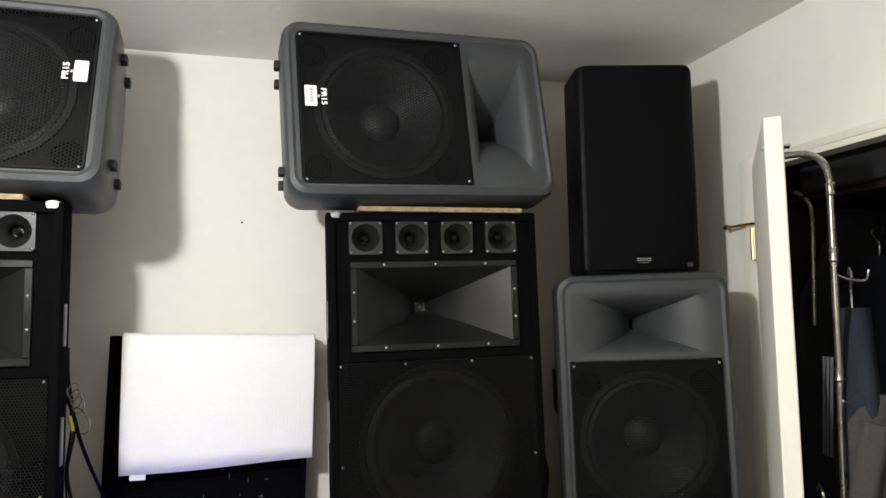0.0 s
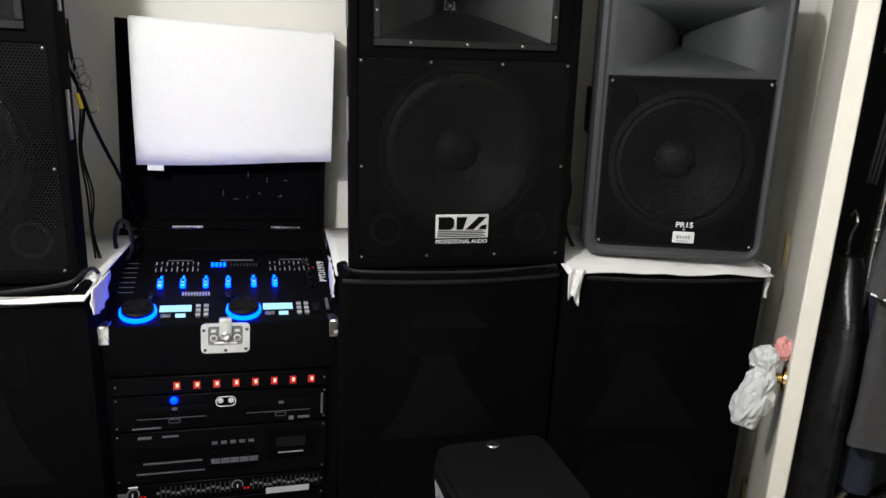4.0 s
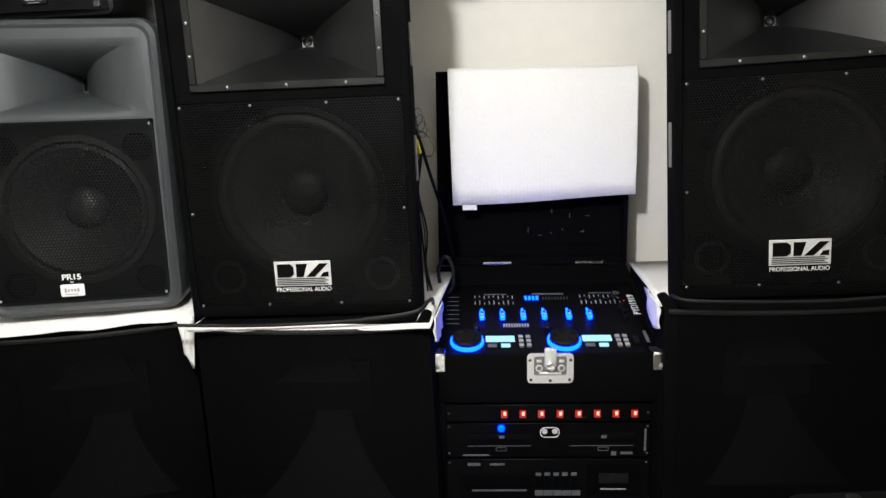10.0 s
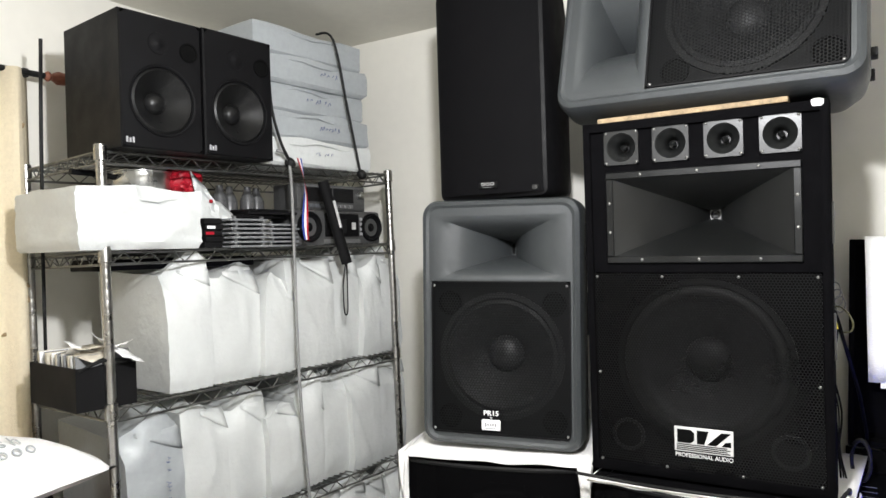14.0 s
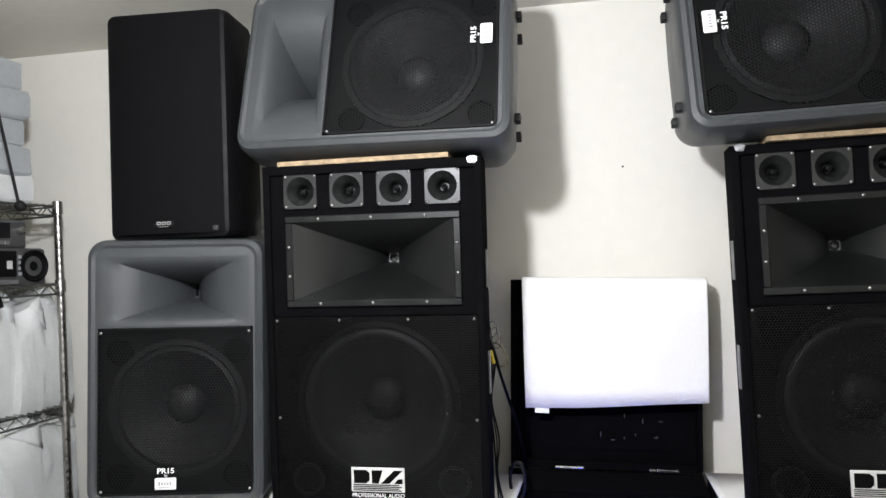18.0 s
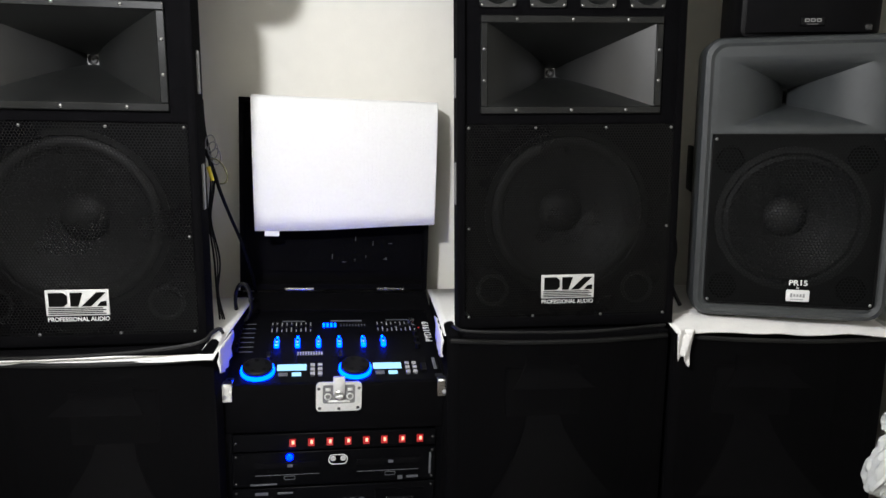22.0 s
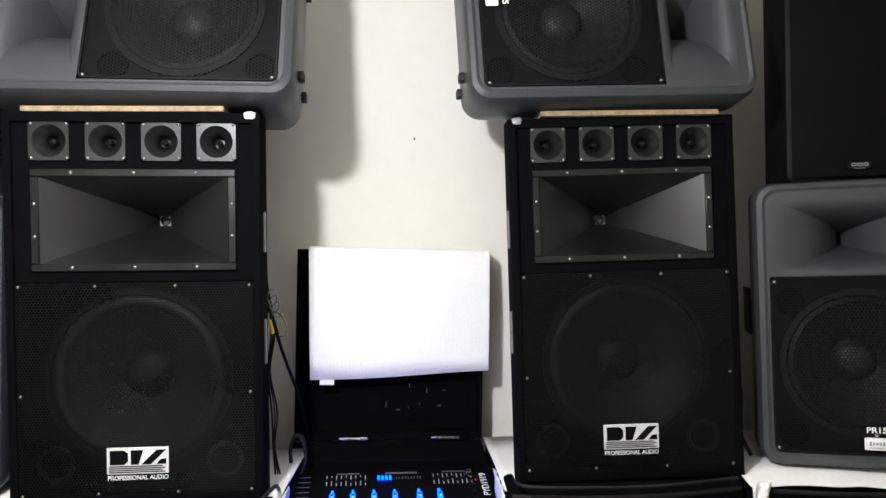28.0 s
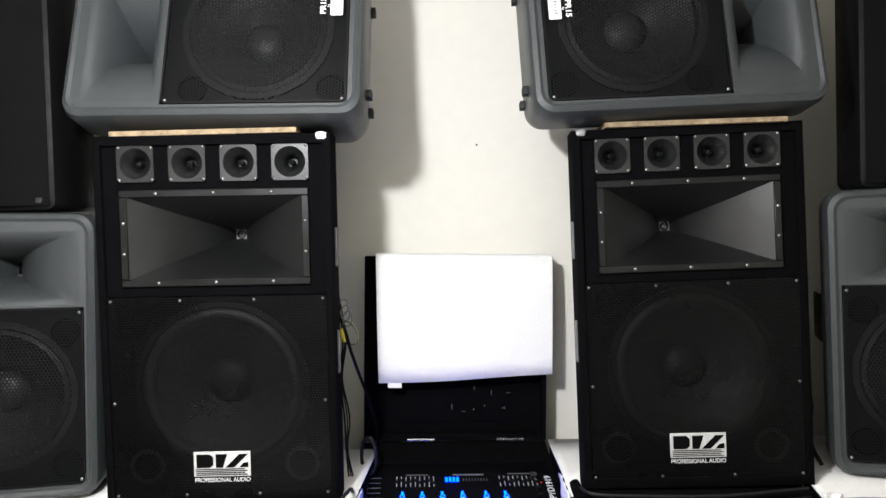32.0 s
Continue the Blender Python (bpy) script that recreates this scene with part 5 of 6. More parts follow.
# things among the parcels
def monitor(m):
    """Black studio monitor with a big cone."""
    W, HH, D = 0.224, 0.340, 0.29
    t = thing("studio_monitor", m, "black studio monitor on the top of the wire shelf", "loudspeaker", "studio monitors")
    bm = bmesh.new()
    q = lambda e, y: [(-W / 2 + e, y, e), (W / 2 - e, y, e), (W / 2 - e, y, HH - e), (-W / 2 + e, y, HH - e)]
    loft(bm, [q(0.004, 0.0), q(0.0, 0.004), q(0.0, D)], False, True)
    holed(bm, W / 2 - 0.004, 0.004, HH - 0.004, 0.0, 0.090, 0.125)
    part("cabinet", bm, BLACKPL, t)
    bm = bmesh.new()
    lathe(bm, ((0.092, -0.001), (0.090, -0.004), (0.086, -0.003), (0.083, 0.003)), 36, (0.0, 0, 0.125))
    part("woofer_rim", bm, BLACKPL, t)
    bm = bmesh.new()
    lathe(bm, ((0.084, 0.002), (0.078, -0.002), (0.072, 0.004), (0.055, 0.018), (0.040, 0.032), (0.028, 0.044)), 36, (0.0, 0, 0.125))
    part("woofer_cone", bm, MONCONE, t)
    bm = bmesh.new()
    lathe(bm, ((0.029, 0.044), (0.025, 0.034), (0.015, 0.027), (0.0005, 0.025)), 24, (0.0, 0, 0.125))
    part("dust_cap", bm, MONCONE, t)
    bm = bmesh.new()
    lathe(bm, ((0.026, 0.0), (0.026, -0.003), (0.022, -0.003), (0.020, -0.0005), (0.0005, -0.0003)), 20, (0.075, 0, 0.262))
    part("port", bm, VOID, t)
    bm = bmesh.new()
    lathe(bm, ((0.028, 0.0), (0.027, -0.0015), (0.016, -0.0005), (0.010, -0.003), (0.0005, -0.004)), 24, (-0.01, 0, 0.270))
    part("tweeter", bm, BLACKPL, t)
    for k in range(3):
        part("small_badge", box(-0.101 + 0.008 * k, -0.096 + 0.008 * k, -0.002, 0, 0.012, 0.026 - 0.003 * (k % 2)), GREYPRINT, t, smooth=0)
    return t


monitor(on_shelf(0.119, -0.043, 1.696))
monitor(on_shelf(0.346, -0.050, 1.696))
pot = thing("cooking_pot", on_shelf(0.170, 0.17, 1.604), "steel cooking pot behind the white bundle", "pot")
bm = bmesh.new()
lathe(bm, ((0.0, 0.0), (0.072, 0.0), (0.076, 0.006), (0.077, 0.054), (0.080, 0.056), (0.080, 0.058), (0.075, 0.058), (0.074, 0.010)), 32, (0, 0, 0), "z")
part("pot_body", bm, STEEL, pot)
bm = bmesh.new()
tube(bm, smooth_path(((-0.074, 0.0, 0.040), (-0.12, -0.01, 0.044), (-0.20, -0.02, 0.046)), 4), 0.008, 8)
part("pot_handle", bm, BLACKPL, pot)
crumple("red_bag", on_shelf(0.278, 0.14, 1.636), (0.052, 0.05, 0.042), 5.0, CRIMSON, "crimson plastic bag tucked beside the pot", "bag")
bm = bmesh.new()
g = []
for i in range(15):
    u = i / 14
    col = []
    for j in range(11):
        v = j / 10
        edge = 0.225 * (1 - 0.62 * u ** 0.8) + 0.010 * math.sin(u * 11)
        q = Vector((u * 5, v * 4, 2.0))
        col.append(bm.verts.new((-0.02 + 0.150 * u + 0.010 * noise.noise(q), 0.012 * noise.noise(q * 2.1) - 0.020 * math.sin(math.pi * v), v * edge + 0.008 * noise.noise(q + Vector((3, 1, 0))))))
    g.append(col)
for c0, c1 in zip(g, g[1:]):
    for j in range(10):
        bm.faces.new((c0[j], c1[j], c1[j + 1], c0[j + 1]))
cb = solo("carrier_bag", bm, BAGMAT, "thin white carrier bag with a pointed crumpled top", "bag", m=on_shelf(0.292, 0.085, 1.4455), smooth=24)
cb.modifiers.new("thick", "SOLIDIFY").thickness = 0.004
part("bag_print", box(0.022, 0.034, -0.024, -0.019, 0.130, 0.140, 0.002, 1), CRIMSON, cb, "small red printed mark", smooth=0)
for k, x in enumerate((0.455, 0.505, 0.560, 0.610)):
    bm = bmesh.new()
    lathe(bm, ((0.0005, 0.0), (0.024, 0.0), (0.025, 0.10), (0.025, 0.155), (0.012, 0.185), (0.011, 0.200), (0.0005, 0.202)), 18, (0, 0, 0), "z")
    solo("plastic_bottle", bm, SMOKEBOT, "smoky clear plastic bottle at the back of the shelf", "bottle", "bottles behind the disc cases", m=on_shelf(x, 0.22 + 0.02 * (k % 2), 1.4455))
for nm, x, n, w, dy in (("disc_case_stack", 0.406, 7, 0.132, 0.0), ("disc_case_stack", 0.536, 6, 0.118, 0.012)):
    CDS = thing(nm, on_shelf(x, dy, 1.4455), "stack of clear disc cases beside the carrier bag", "disc cases", "disc case stacks")
    for k in range(n):
        dx = 0.004 * math.sin(k * 2.3 + x * 9)
        dc = part("disc_case", box(dx - w / 2, dx + w / 2, 0.002 * (k % 2), 0.12, 0.0128 * k, 0.0128 * k + 0.0062, 0.001, 1), CDCASE, CDS, smooth=0)
        for sx in (-1, 1):
            part("case_hinge", box(dx + sx * w * 0.36 - 0.004, dx + sx * w * 0.36 + 0.004, 0.001, 0.010, 0.0128 * k + 0.0062, 0.0128 * k + 0.0128), RADIOG, dc, smooth=0)
for k in range(5):
    tc_ = thing("tape_case", on_shelf(0.274 + 0.004 * (k % 2), 0.03, 1.4455 + 0.0170 * k), "small dark tape case beside the disc stack", "tape case", "tape cases")
    part("case_box", box(0, 0.058, 0, 0.11, 0, 0.0165, 0.002, 1), CARDBLK, tc_)
    if k in (2, 3):
        part("case_label", box(0.004, 0.030, -0.0015, 0, 0.004, 0.012), (CRIMSON, WHITE)[k - 2], tc_, "bright end label", smooth=0)
for k in range(3):
    bm = box(0, 0.17, 0, 0.12, 0, 0.008, 0.001, 1)
    solo("disc_case", bm, CARDBLK, "black disc case lying crooked on the stack", "disc case", "loose disc cases", m=on_shelf(0.40 + 0.02 * k, 0.03, 1.534 + 0.0095 * k, (4, -7, 10)[k]))
bx = thing("boombox", on_shelf(0.800, 0.03, 1.4455), "silver-grey portable stereo with two round black speakers", "stereo")
part("body", box(-0.21, 0.185, 0, 0.12, 0, 0.118, 0.012), STEREO, bx)
part("tape_panel", box(-0.080, 0.075, -0.004, 0.001, 0.030, 0.108, 0.003, 1), BLACKPL, bx)
part("tape_window", box(-0.055, 0.015, -0.005, -0.004, 0.042, 0.090), SMOKE, bx, smooth=0)
part("pale_sticker", box(0.040, 0.058, -0.0052, -0.004, 0.054, 0.078), SILVER, bx, smooth=0)
part("lower_trim", box(-0.085, 0.080, -0.004, 0.0, 0.008, 0.022, 0.001, 1), RADIOG, bx)
for x in (-0.146, 0.137):
    bm = bmesh.new()
    lathe(bm, ((0.050, 0.0), (0.049, -0.007), (0.043, -0.008), (0.040, -0.003), (0.018, 0.004), (0.014, -0.001), (0.0005, -0.003)), 28, (x, 0, 0.062))
    part("speaker_cone", bm, BLACKPL, bx)
for r in range(4):
    part("key", box(0.082, 0.092, -0.003, 0.001, 0.034 + 0.017 * r, 0.044 + 0.017 * r), GREYPRINT, bx, smooth=0)
rd = thing("radio_receiver", on_shelf(0.775, 0.05, 1.5645), "grey radio receiver stacked on the stereo", "radio")
part("body", box(-0.150, 0.155, 0, 0.12, 0, 0.085, 0.004), STEREO, rd)
part("dial_window", box(-0.120, 0.000, -0.002, 0.001, 0.028, 0.074), SMOKE, rd, smooth=0)
part("dial_window", box(0.006, 0.098, -0.002, 0.001, 0.028, 0.074), SMOKE, rd, smooth=0)
part("top_trim", box(-0.145, 0.150, -0.002, 0.001, 0.077, 0.081), RADIOG, rd, smooth=0)
for k in range(9):
    part("key", box(-0.10 + 0.022 * k, -0.084 + 0.022 * k, -0.006, 0.001, 0.008, 0.020, 0.001, 1), RADIOG if k > 4 else MARK, rd, smooth=0)
bm = bmesh.new()
lathe(bm, ((0.012, 0.001), (0.0115, -0.012), (0.009, -0.015), (0.0005, -0.016)), 16, (0.130, 0, 0.055))
part("tuning_knob", bm, STEEL, rd)
kb = thing("music_keyboard", on_shelf(0.24, 0.10, 1.392), "black music keyboard lying across the parcels", "keyboard")
part("body", box(-0.23, 0.25, 0.0, 0.16, 0, 0.030, 0.004), PANEL, kb)
part("maker_mark", box(-0.02, 0.07, -0.0012, 0, 0.010, 0.020), MARK, kb, smooth=0)
db = thing("disc_box", on_shelf(-0.015, 0.02, 1.058), "black open box packed with discs and papers", "box")
for a in ((-0.075, 0.075, 0, 0.006, 0, 0.105), (-0.075, 0.075, 0.25, 0.256, 0, 0.105), (-0.075, -0.069, 0.006, 0.25, 0, 0.105), (0.069, 0.075, 0.006, 0.25, 0, 0.105), (-0.069, 0.069, 0.006, 0.25, 0, 0.006)):
    part("wall", box(*a), CARDBLK, db, smooth=0)
random.seed(9)
for k in range(12):
    o = part("disc_sleeve", box(-0.062, 0.062, 0.0, 0.008, 0.0, 0.125), (CDCASE, WHITE, BEIGE)[k % 3], db, smooth=0)
    o.matrix_basis = pose(random.uniform(-0.004, 0.004), 0.016 + 0.019 * k, 0.008, random.uniform(-10, 4), 0, random.uniform(-4, 4))
random.seed(15)
for k in range(7):
    bm = bmesh.new()
    g = [[bm.verts.new((0.045 * (i / 4 - 0.5) * 2, 0.03 * (j / 3 - 0.5) * 2, 0.010 * noise.noise(Vector((i * 0.9, j * 0.9, k * 5.0))))) for j in range(4)] for i in range(5)]
    for c0, c1 in zip(g, g[1:]):
        for j in range(3):
            bm.faces.new((c0[j], c1[j], c1[j + 1], c0[j + 1]))
    o = part("paper_scrap", bm, (WHITE, CLOTH, BEIGE)[k % 3], db, smooth=30)
    o.matrix_basis = pose(random.uniform(-0.03, 0.05), random.uniform(0.0, 0.10), 0.128 + 0.004 * k, random.uniform(-25, 35), random.uniform(-25, 25), random.uniform(0, 90))
    o.modifiers.new("thick", "SOLIDIFY").thickness = 0.001
bm = bmesh.new()
tube(bm, smooth_path(((-0.07, -0.004, 0.10), (-0.01, -0.006, 0.118), (0.05, -0.004, 0.112), (0.074, 0.02, 0.10)), 4), 0.004, 6)
part("strap", bm, RUBBER, db)
for k, x in enumerate((0.34, 0.46)):
    bm = bmesh.new()
    lathe(bm, ((0.04, 0.0), (0.055, 0.03), (0.055, 0.05), (0.05, 0.055), (0.0005, 0.058)), 24, (0, 0, 0), "z", False)
    solo("black_bowl", bm, BLACKPL, "shiny black bowl upside down between parcels", "bowl", "bowls on the shelf", m=on_shelf(x - 0.08, 0.06, DECKS[4] + 0.19 + 0.02 * k))
def shelf_points(pts):
    """Points given along, behind and above the shelf's front edge."""
    return [tuple((SHU @ pose(*p)).translation) for p in pts]


cable("hanging_strap", shelf_points(((0.500, -0.01, 1.735), (0.538, -0.022, 1.695), (0.548, -0.020, 1.45), (0.549, -0.020, 1.223), (0.556, -0.020, 0.98), (0.572, -0.020, 0.764), (0.600, -0.020, 0.45))), 0.0048, CORD, "long grey strap hanging down the shelf front", "strap")
rb = thing("striped_ribbon", on_shelf(0.560, -0.024, 1.715), "red white and blue ribbon hanging from the shelf", "ribbon")
for k, mm in enumerate((CRIMSON, WHITE, BLUECLOTH)):
    bm = bmesh.new()
    loft(bm, [[(a * math.cos(3.2 * s) + 0.012 + 0.030 * s + 0.010 * math.sin(5 * s), a * math.sin(3.2 * s) - 0.004 + b, -0.25 * s) for a, b in ((0.006 * k - 0.009, 0), (0.006 * k - 0.003, 0), (0.006 * k - 0.003, 0.0015), (0.006 * k - 0.009, 0.0015))] for s in [i / 12 for i in range(13)]])
    part("stripe", bm, mm, rb)
um = thing("folded_umbrella", on_shelf(0.668, -0.025, 1.650), "black folded umbrella hanging by its wrist loop", "umbrella")
bm = bmesh.new()
tube(bm, ((0.0, 0, 0.0), (0.084, -0.01, -0.262)), 0.018, 12)
part("sleeve", bm, CARDBLK, um)
o = part("pale_label", box(-0.0045, 0.0045, -0.0215, -0.017, -0.045, 0.045, 0.001, 1), SILVER, um, smooth=0)
o.matrix_basis = pose(0.036, -0.005, -0.105, 0, -17.8, 0)
bm = bmesh.new()
tube(bm, smooth_path(((0.080, -0.01, -0.26), (0.066, -0.01, -0.33), (0.068, -0.01, -0.42), (0.082, -0.01, -0.42), (0.084, -0.01, -0.33), (0.084, -0.01, -0.26)), 4), 0.0025, 6)
part("wrist_loop", bm, RUBBER, um)
cable("bungee_cord", shelf_points(((0.735, 0.06, 2.150), (0.750, -0.005, 2.120), (0.800, -0.012, 1.90), (0.851, -0.012, 1.690))), 0.0040, RUBBER, "black bungee cord across the stacked mailers", "cord")
cable("bungee_cord", shelf_points(((0.465, -0.03, 1.93), (0.472, -0.03, 1.85), (0.50, -0.03, 1.76), (0.540, -0.025, 1.70))), 0.0045, RUBBER, "black bungee cord beside the studio monitors", "cord")
cable("bungee_cord", shelf_points(((-0.03, 0.30, 2.02), (-0.03, 0.31, 1.85), (-0.025, 0.33, 1.66), (-0.02, 0.35, 1.40), (-0.02, 0.35, 1.10))), 0.005, RUBBER, "black cord down the side of the shelf", "cord")
for x, z in ((0.851, 1.685), (0.545, 1.70)):
    bm = bmesh.new()
    bmesh.ops.create_icosphere(bm, subdivisions=2, radius=0.017)
    for v in bm.verts:
        v.co *= 1 + 0.25 * noise.noise(v.co * 60)
    solo("cord_knot", bm, RUBBER, "black knotted cord end at the shelf edge", "cord", "cord knots", m=on_shelf(x, -0.018, z))

# ---- curtain ----
ct = thing("curtain", pose(-2.66, 0.48, 0.25, 0, 0, 90), "cream curtain with brown embroidered sprigs", "curtain")
bm = bmesh.new()
g = []
for i in range(61):
    u = i / 60
    g.append([bm.verts.new((0.78 * u - 0.06, 0.022 * math.sin(u * 52) + 0.008 * math.sin(u * 17 + z), z)) for z in (0.0, 0.5, 1.0, 1.4, 1.72)])
for a, b in zip(g, g[1:]):
    for j in range(4):
        bm.faces.new((a[j], b[j], b[j + 1], a[j + 1]))
p = part("cloth_panel", bm, CURTAIN, ct, smooth=60)
p.modifiers.new("thick", "SOLIDIFY").thickness = 0.003
random.seed(12)
for k in range(40):
    x, z = random.uniform(0.35, 0.70), random.uniform(0.5, 1.68)
    u = (x + 0.06) / 0.78
    bm = bmesh.new()
    lathe(bm, ((0.012, 0.0), (0.010, -0.002), (0.0005, -0.002)), 6, (0, 0, 0))
    for v in bm.verts:
        v.co.x *= 0.5
    o = part("sprig", bm, EMBROID, ct)
    o.matrix_basis = pose(x, 0.022 * math.sin(u * 52) - 0.006, z, 0, random.uniform(0, 180), 0)
rod = thing("curtain_rod", pose(-2.66, 0.48, 1.965, 0, 0, 90), "dark curtain rod with a turned finial", "curtain rod")
bm = bmesh.new()
tube(bm, ((-0.9, 0, 0), (0.76, 0, 0)), 0.009, 10)
part("rod", bm, RUBBER, rod)
bm = bmesh.new()
lathe(bm, ((0.009, 0.76), (0.016, 0.77), (0.010, 0.78), (0.020, 0.80), (0.018, 0.82), (0.006, 0.84), (0.0005, 0.85)), 14, (0, 0, 0), "x")
part("finial", bm, WOOD, rod)
part("bracket", box(0.70, 0.715, 0.0, 0.058, -0.012, 0.012), RUBBER, rod)

# ---- cabinet with amplifier and pillow, left of the shelf ----
WC = SHU @ pose(-0.045, 0.0, 0.022)
wc = thing("wooden_cabinet", WC, "low reddish wooden cabinet with an open front", "cabinet")
for a in ((-0.70, 0.02, 0.0, 0.42, 0.718, 0.742), (-0.005, 0.02, 0.0, 0.42, FZ - 0.022, 0.718), (-0.70, -0.675, 0.0, 0.42, FZ - 0.022, 0.718), (-0.675, -0.005, 0.40, 0.42, FZ - 0.022, 0.718), (-0.675, -0.005, 0.01, 0.40, 0.30, 0.32), (-0.675, -0.005, 0.01, 0.40, FZ - 0.022, FZ + 0.05)):
    part("board", box(*a, 0.003, 1), WOOD, wc)
dk = thing("tape_deck", WC @ pose(-0.25, 0.05, 0.32), "dark tape deck inside the wooden cabinet", "tape deck")
part("body", box(-0.2, 0.2, 0, 0.3, 0, 0.14, 0.003, 1), PANELG, dk)
part("window", box(0.03, 0.17, -0.003, 0, 0.04, 0.12), SMOKE, dk, smooth=0)
part("bezel", box(-0.18, 0.0, -0.003, 0, 0.03, 0.11), GREYPRINT, dk, smooth=0)
pw = thing("power_strip_box", WC @ pose(-0.27, 0.0, 0.744), "beige power box with a row of red switches", "power box")
part("body", box(-0.25, 0.25, 0, 0.26, 0, 0.056, 0.005), BEIGE, pw)
part("dark_inset", box(-0.21, 0.225, -0.002, 0, 0.010, 0.046), CARDBLK, pw, smooth=0)
for k in range(13):
    x = 0.205 - 0.031 * k
    s = part("red_switch", box(x - 0.012, x + 0.012, -0.007, -0.002, 0.018, 0.040, 0.002, 1), REDPL, pw)
    part("switch_lens", box(x - 0.006, x + 0.006, -0.0082, -0.007, 0.024, 0.034), SILVER, s, smooth=0)
solo("black_pouch", box(-0.18, 0.08, 0, 0.2, 0, 0.05, 0.012), CARDBLK, "black pouch lying between power box and pillow", "pouch", m=WC @ pose(-0.16, 0.06, 0.8015))
bm = bmesh.new()
NP_ = 22
for side in (1, -1):
    g = []
    for i in range(NP_ + 1):
        col = []
        for j in range(NP_ + 1):
            u, v = 2 * i / NP_ - 1, 2 * j / NP_ - 1
            fat = ((1 - abs(u) ** 2.6) * (1 - abs(v) ** 2.6)) ** 0.5
            x = 0.30 * u * (1 - 0.07 * (1 - v * v))
            y = 0.22 * v * (1 - 0.07 * (1 - u * u))
            z = (0.115 if side > 0 else -0.040) * fat + 0.008 * noise.noise(Vector((x * 12, y * 12, side))) * fat
            col.append(bm.verts.new((x, y, z)))
        g.append(col)
    for a, b in zip(g, g[1:]):
        for j in range(NP_):
            bm.faces.new((a[j], b[j], b[j + 1], a[j + 1]))
bmesh.ops.remove_doubles(bm, verts=bm.verts, dist=0.0005)
pil = solo("pillow", bm, LINEN, "plump white pillow lying on the power box", "pillow", m=WC @ pose(-0.320, 0.10, 0.895, 0, 0, 20), smooth=60)
for r, word, x0, w in ((0, "plush", -0.02, 0.034), (1, "bamboo", -0.05, 0.034)):
    for k, ch_ in enumerate(word):
        x, y = x0 + w * k, -0.105 - 0.042 * r
        hh = 0.115 * ((1 - abs(x / 0.30) ** 2.6) * (1 - abs(y / 0.22) ** 2.6)) ** 0.5
        lettering("print_letter", ch_, 0.046, BAGGREY, pil, pose(x, y - 0.002, hh + 0.003, -62 + 12 * r, 0, 0), "grey printed letter")

# ---- bed, small speakers, bags near the shelf ----
bm = bmesh.new()
rings = []
for z, ins in ((0.0, 0.02), (0.20, 0.0), (0.36, 0.0), (0.46, 0.012), (0.492, 0.04), (0.502, 0.09), (0.504, 0.2)):
    ring = []
    for x, y in rounded(1.33 - 2 * ins, 2.3 - 2 * ins, 0.20, 8, -0.915, 0.21):
        ring.append((x, y, z + 0.004 * noise.noise(Vector((x * 5, y * 5, z))) if z else 0))
    rings.append(ring)
loft(bm, rings)
for v in bm.verts:
    v.co -= Vector((-0.89, 0.21, 0))
solo("bed", bm, LINEN, "low bed covered with a white quilted sheet", "bed", smooth=60, m=pose(-0.84, 0.325, FZ, 0, 0, -4) @ Matrix.Diagonal((1, 1, 1.10, 1)))
solo("storage_crate", box(-1.90, -1.60, 1.00, 1.42, FZ, 0.480, 0.006), CARDBLK, "black storage crate between bed and shelf", "crate")
for x, y, rz in ((-1.640, 1.215, 60), (-1.70, 1.045, 60)):
    t = thing("desk_speaker", pose(x, y, 0.480, 0, 0, rz), "small black desk speaker standing on the crate", "loudspeaker", "desk speakers")
    part("cabinet", box(-0.078, 0.078, 0, 0.18, 0, 0.255, 0.008), BLACKPL, t)
    part("front_grille", box(-0.071, 0.071, -0.010, 0.0, 0.006, 0.229, 0.004, 1), GRILLE_Q, t)
    bm = bmesh.new()
    lathe(bm, ((0.009, -0.010), (0.008, -0.020), (0.0005, -0.020)), 12, (0.045, 0, 0.03))
    part("volume_knob", bm, STEEL, t)


tb = thing("tissue_box", pose(-1.160, 1.395, FZ + 0.555, 0, 0, 4), "pale tissue box with a dark oval opening on the bed", "tissue box")
part("carton", box(-0.125, 0.125, -0.06, 0.06, 0, 0.105, 0.003, 1), BEIGE, tb)
bm = bmesh.new()
lathe(bm, ((0.040, 0.1052), (0.036, 0.1068), (0.0005, 0.1066)), 28, (0, 0, 0), "z")
for v in bm.verts:
    v.co.x *= 1.9
part("oval_opening", bm, VOID, tb)
crumple("plastic_bag", pose(-1.80, 1.63, 0.385), (0.09, 0.11, 0.15), 3.0, BLUEBAG, "crumpled blue-grey plastic bag beside the shelf", "bag")
crumple("crumpled_cloth", pose(-1.51, 1.37, 0.505), (0.12, 0.06, 0.070), 8.0, LINEN, "heaped white cloth at the edge of the bed", "cloth")
bt = thing("spray_bottle", pose(-1.60, 1.50, 0.30), "bottle with a red cap beside the bed", "bottle")
bm = bmesh.new()
lathe(bm, ((0.035, 0), (0.036, 0.15), (0.02, 0.19), (0.014, 0.20)), 20, (0, 0, 0), "z", True)
part("bottle_body", bm, BLUEBAG, bt)
bm = bmesh.new()
lathe(bm, ((0.022, 0.20), (0.022, 0.235), (0.014, 0.255), (0.010, 0.285), (0.0005, 0.287)), 16, (0, 0, 0), "z")
part("red_cap", bm, REDPL, bt, "red plastic cap")
tbl = thing("bottle_stand", pose(-1.66, 1.50, FZ), "low black crate under the bottle and bag", "crate")
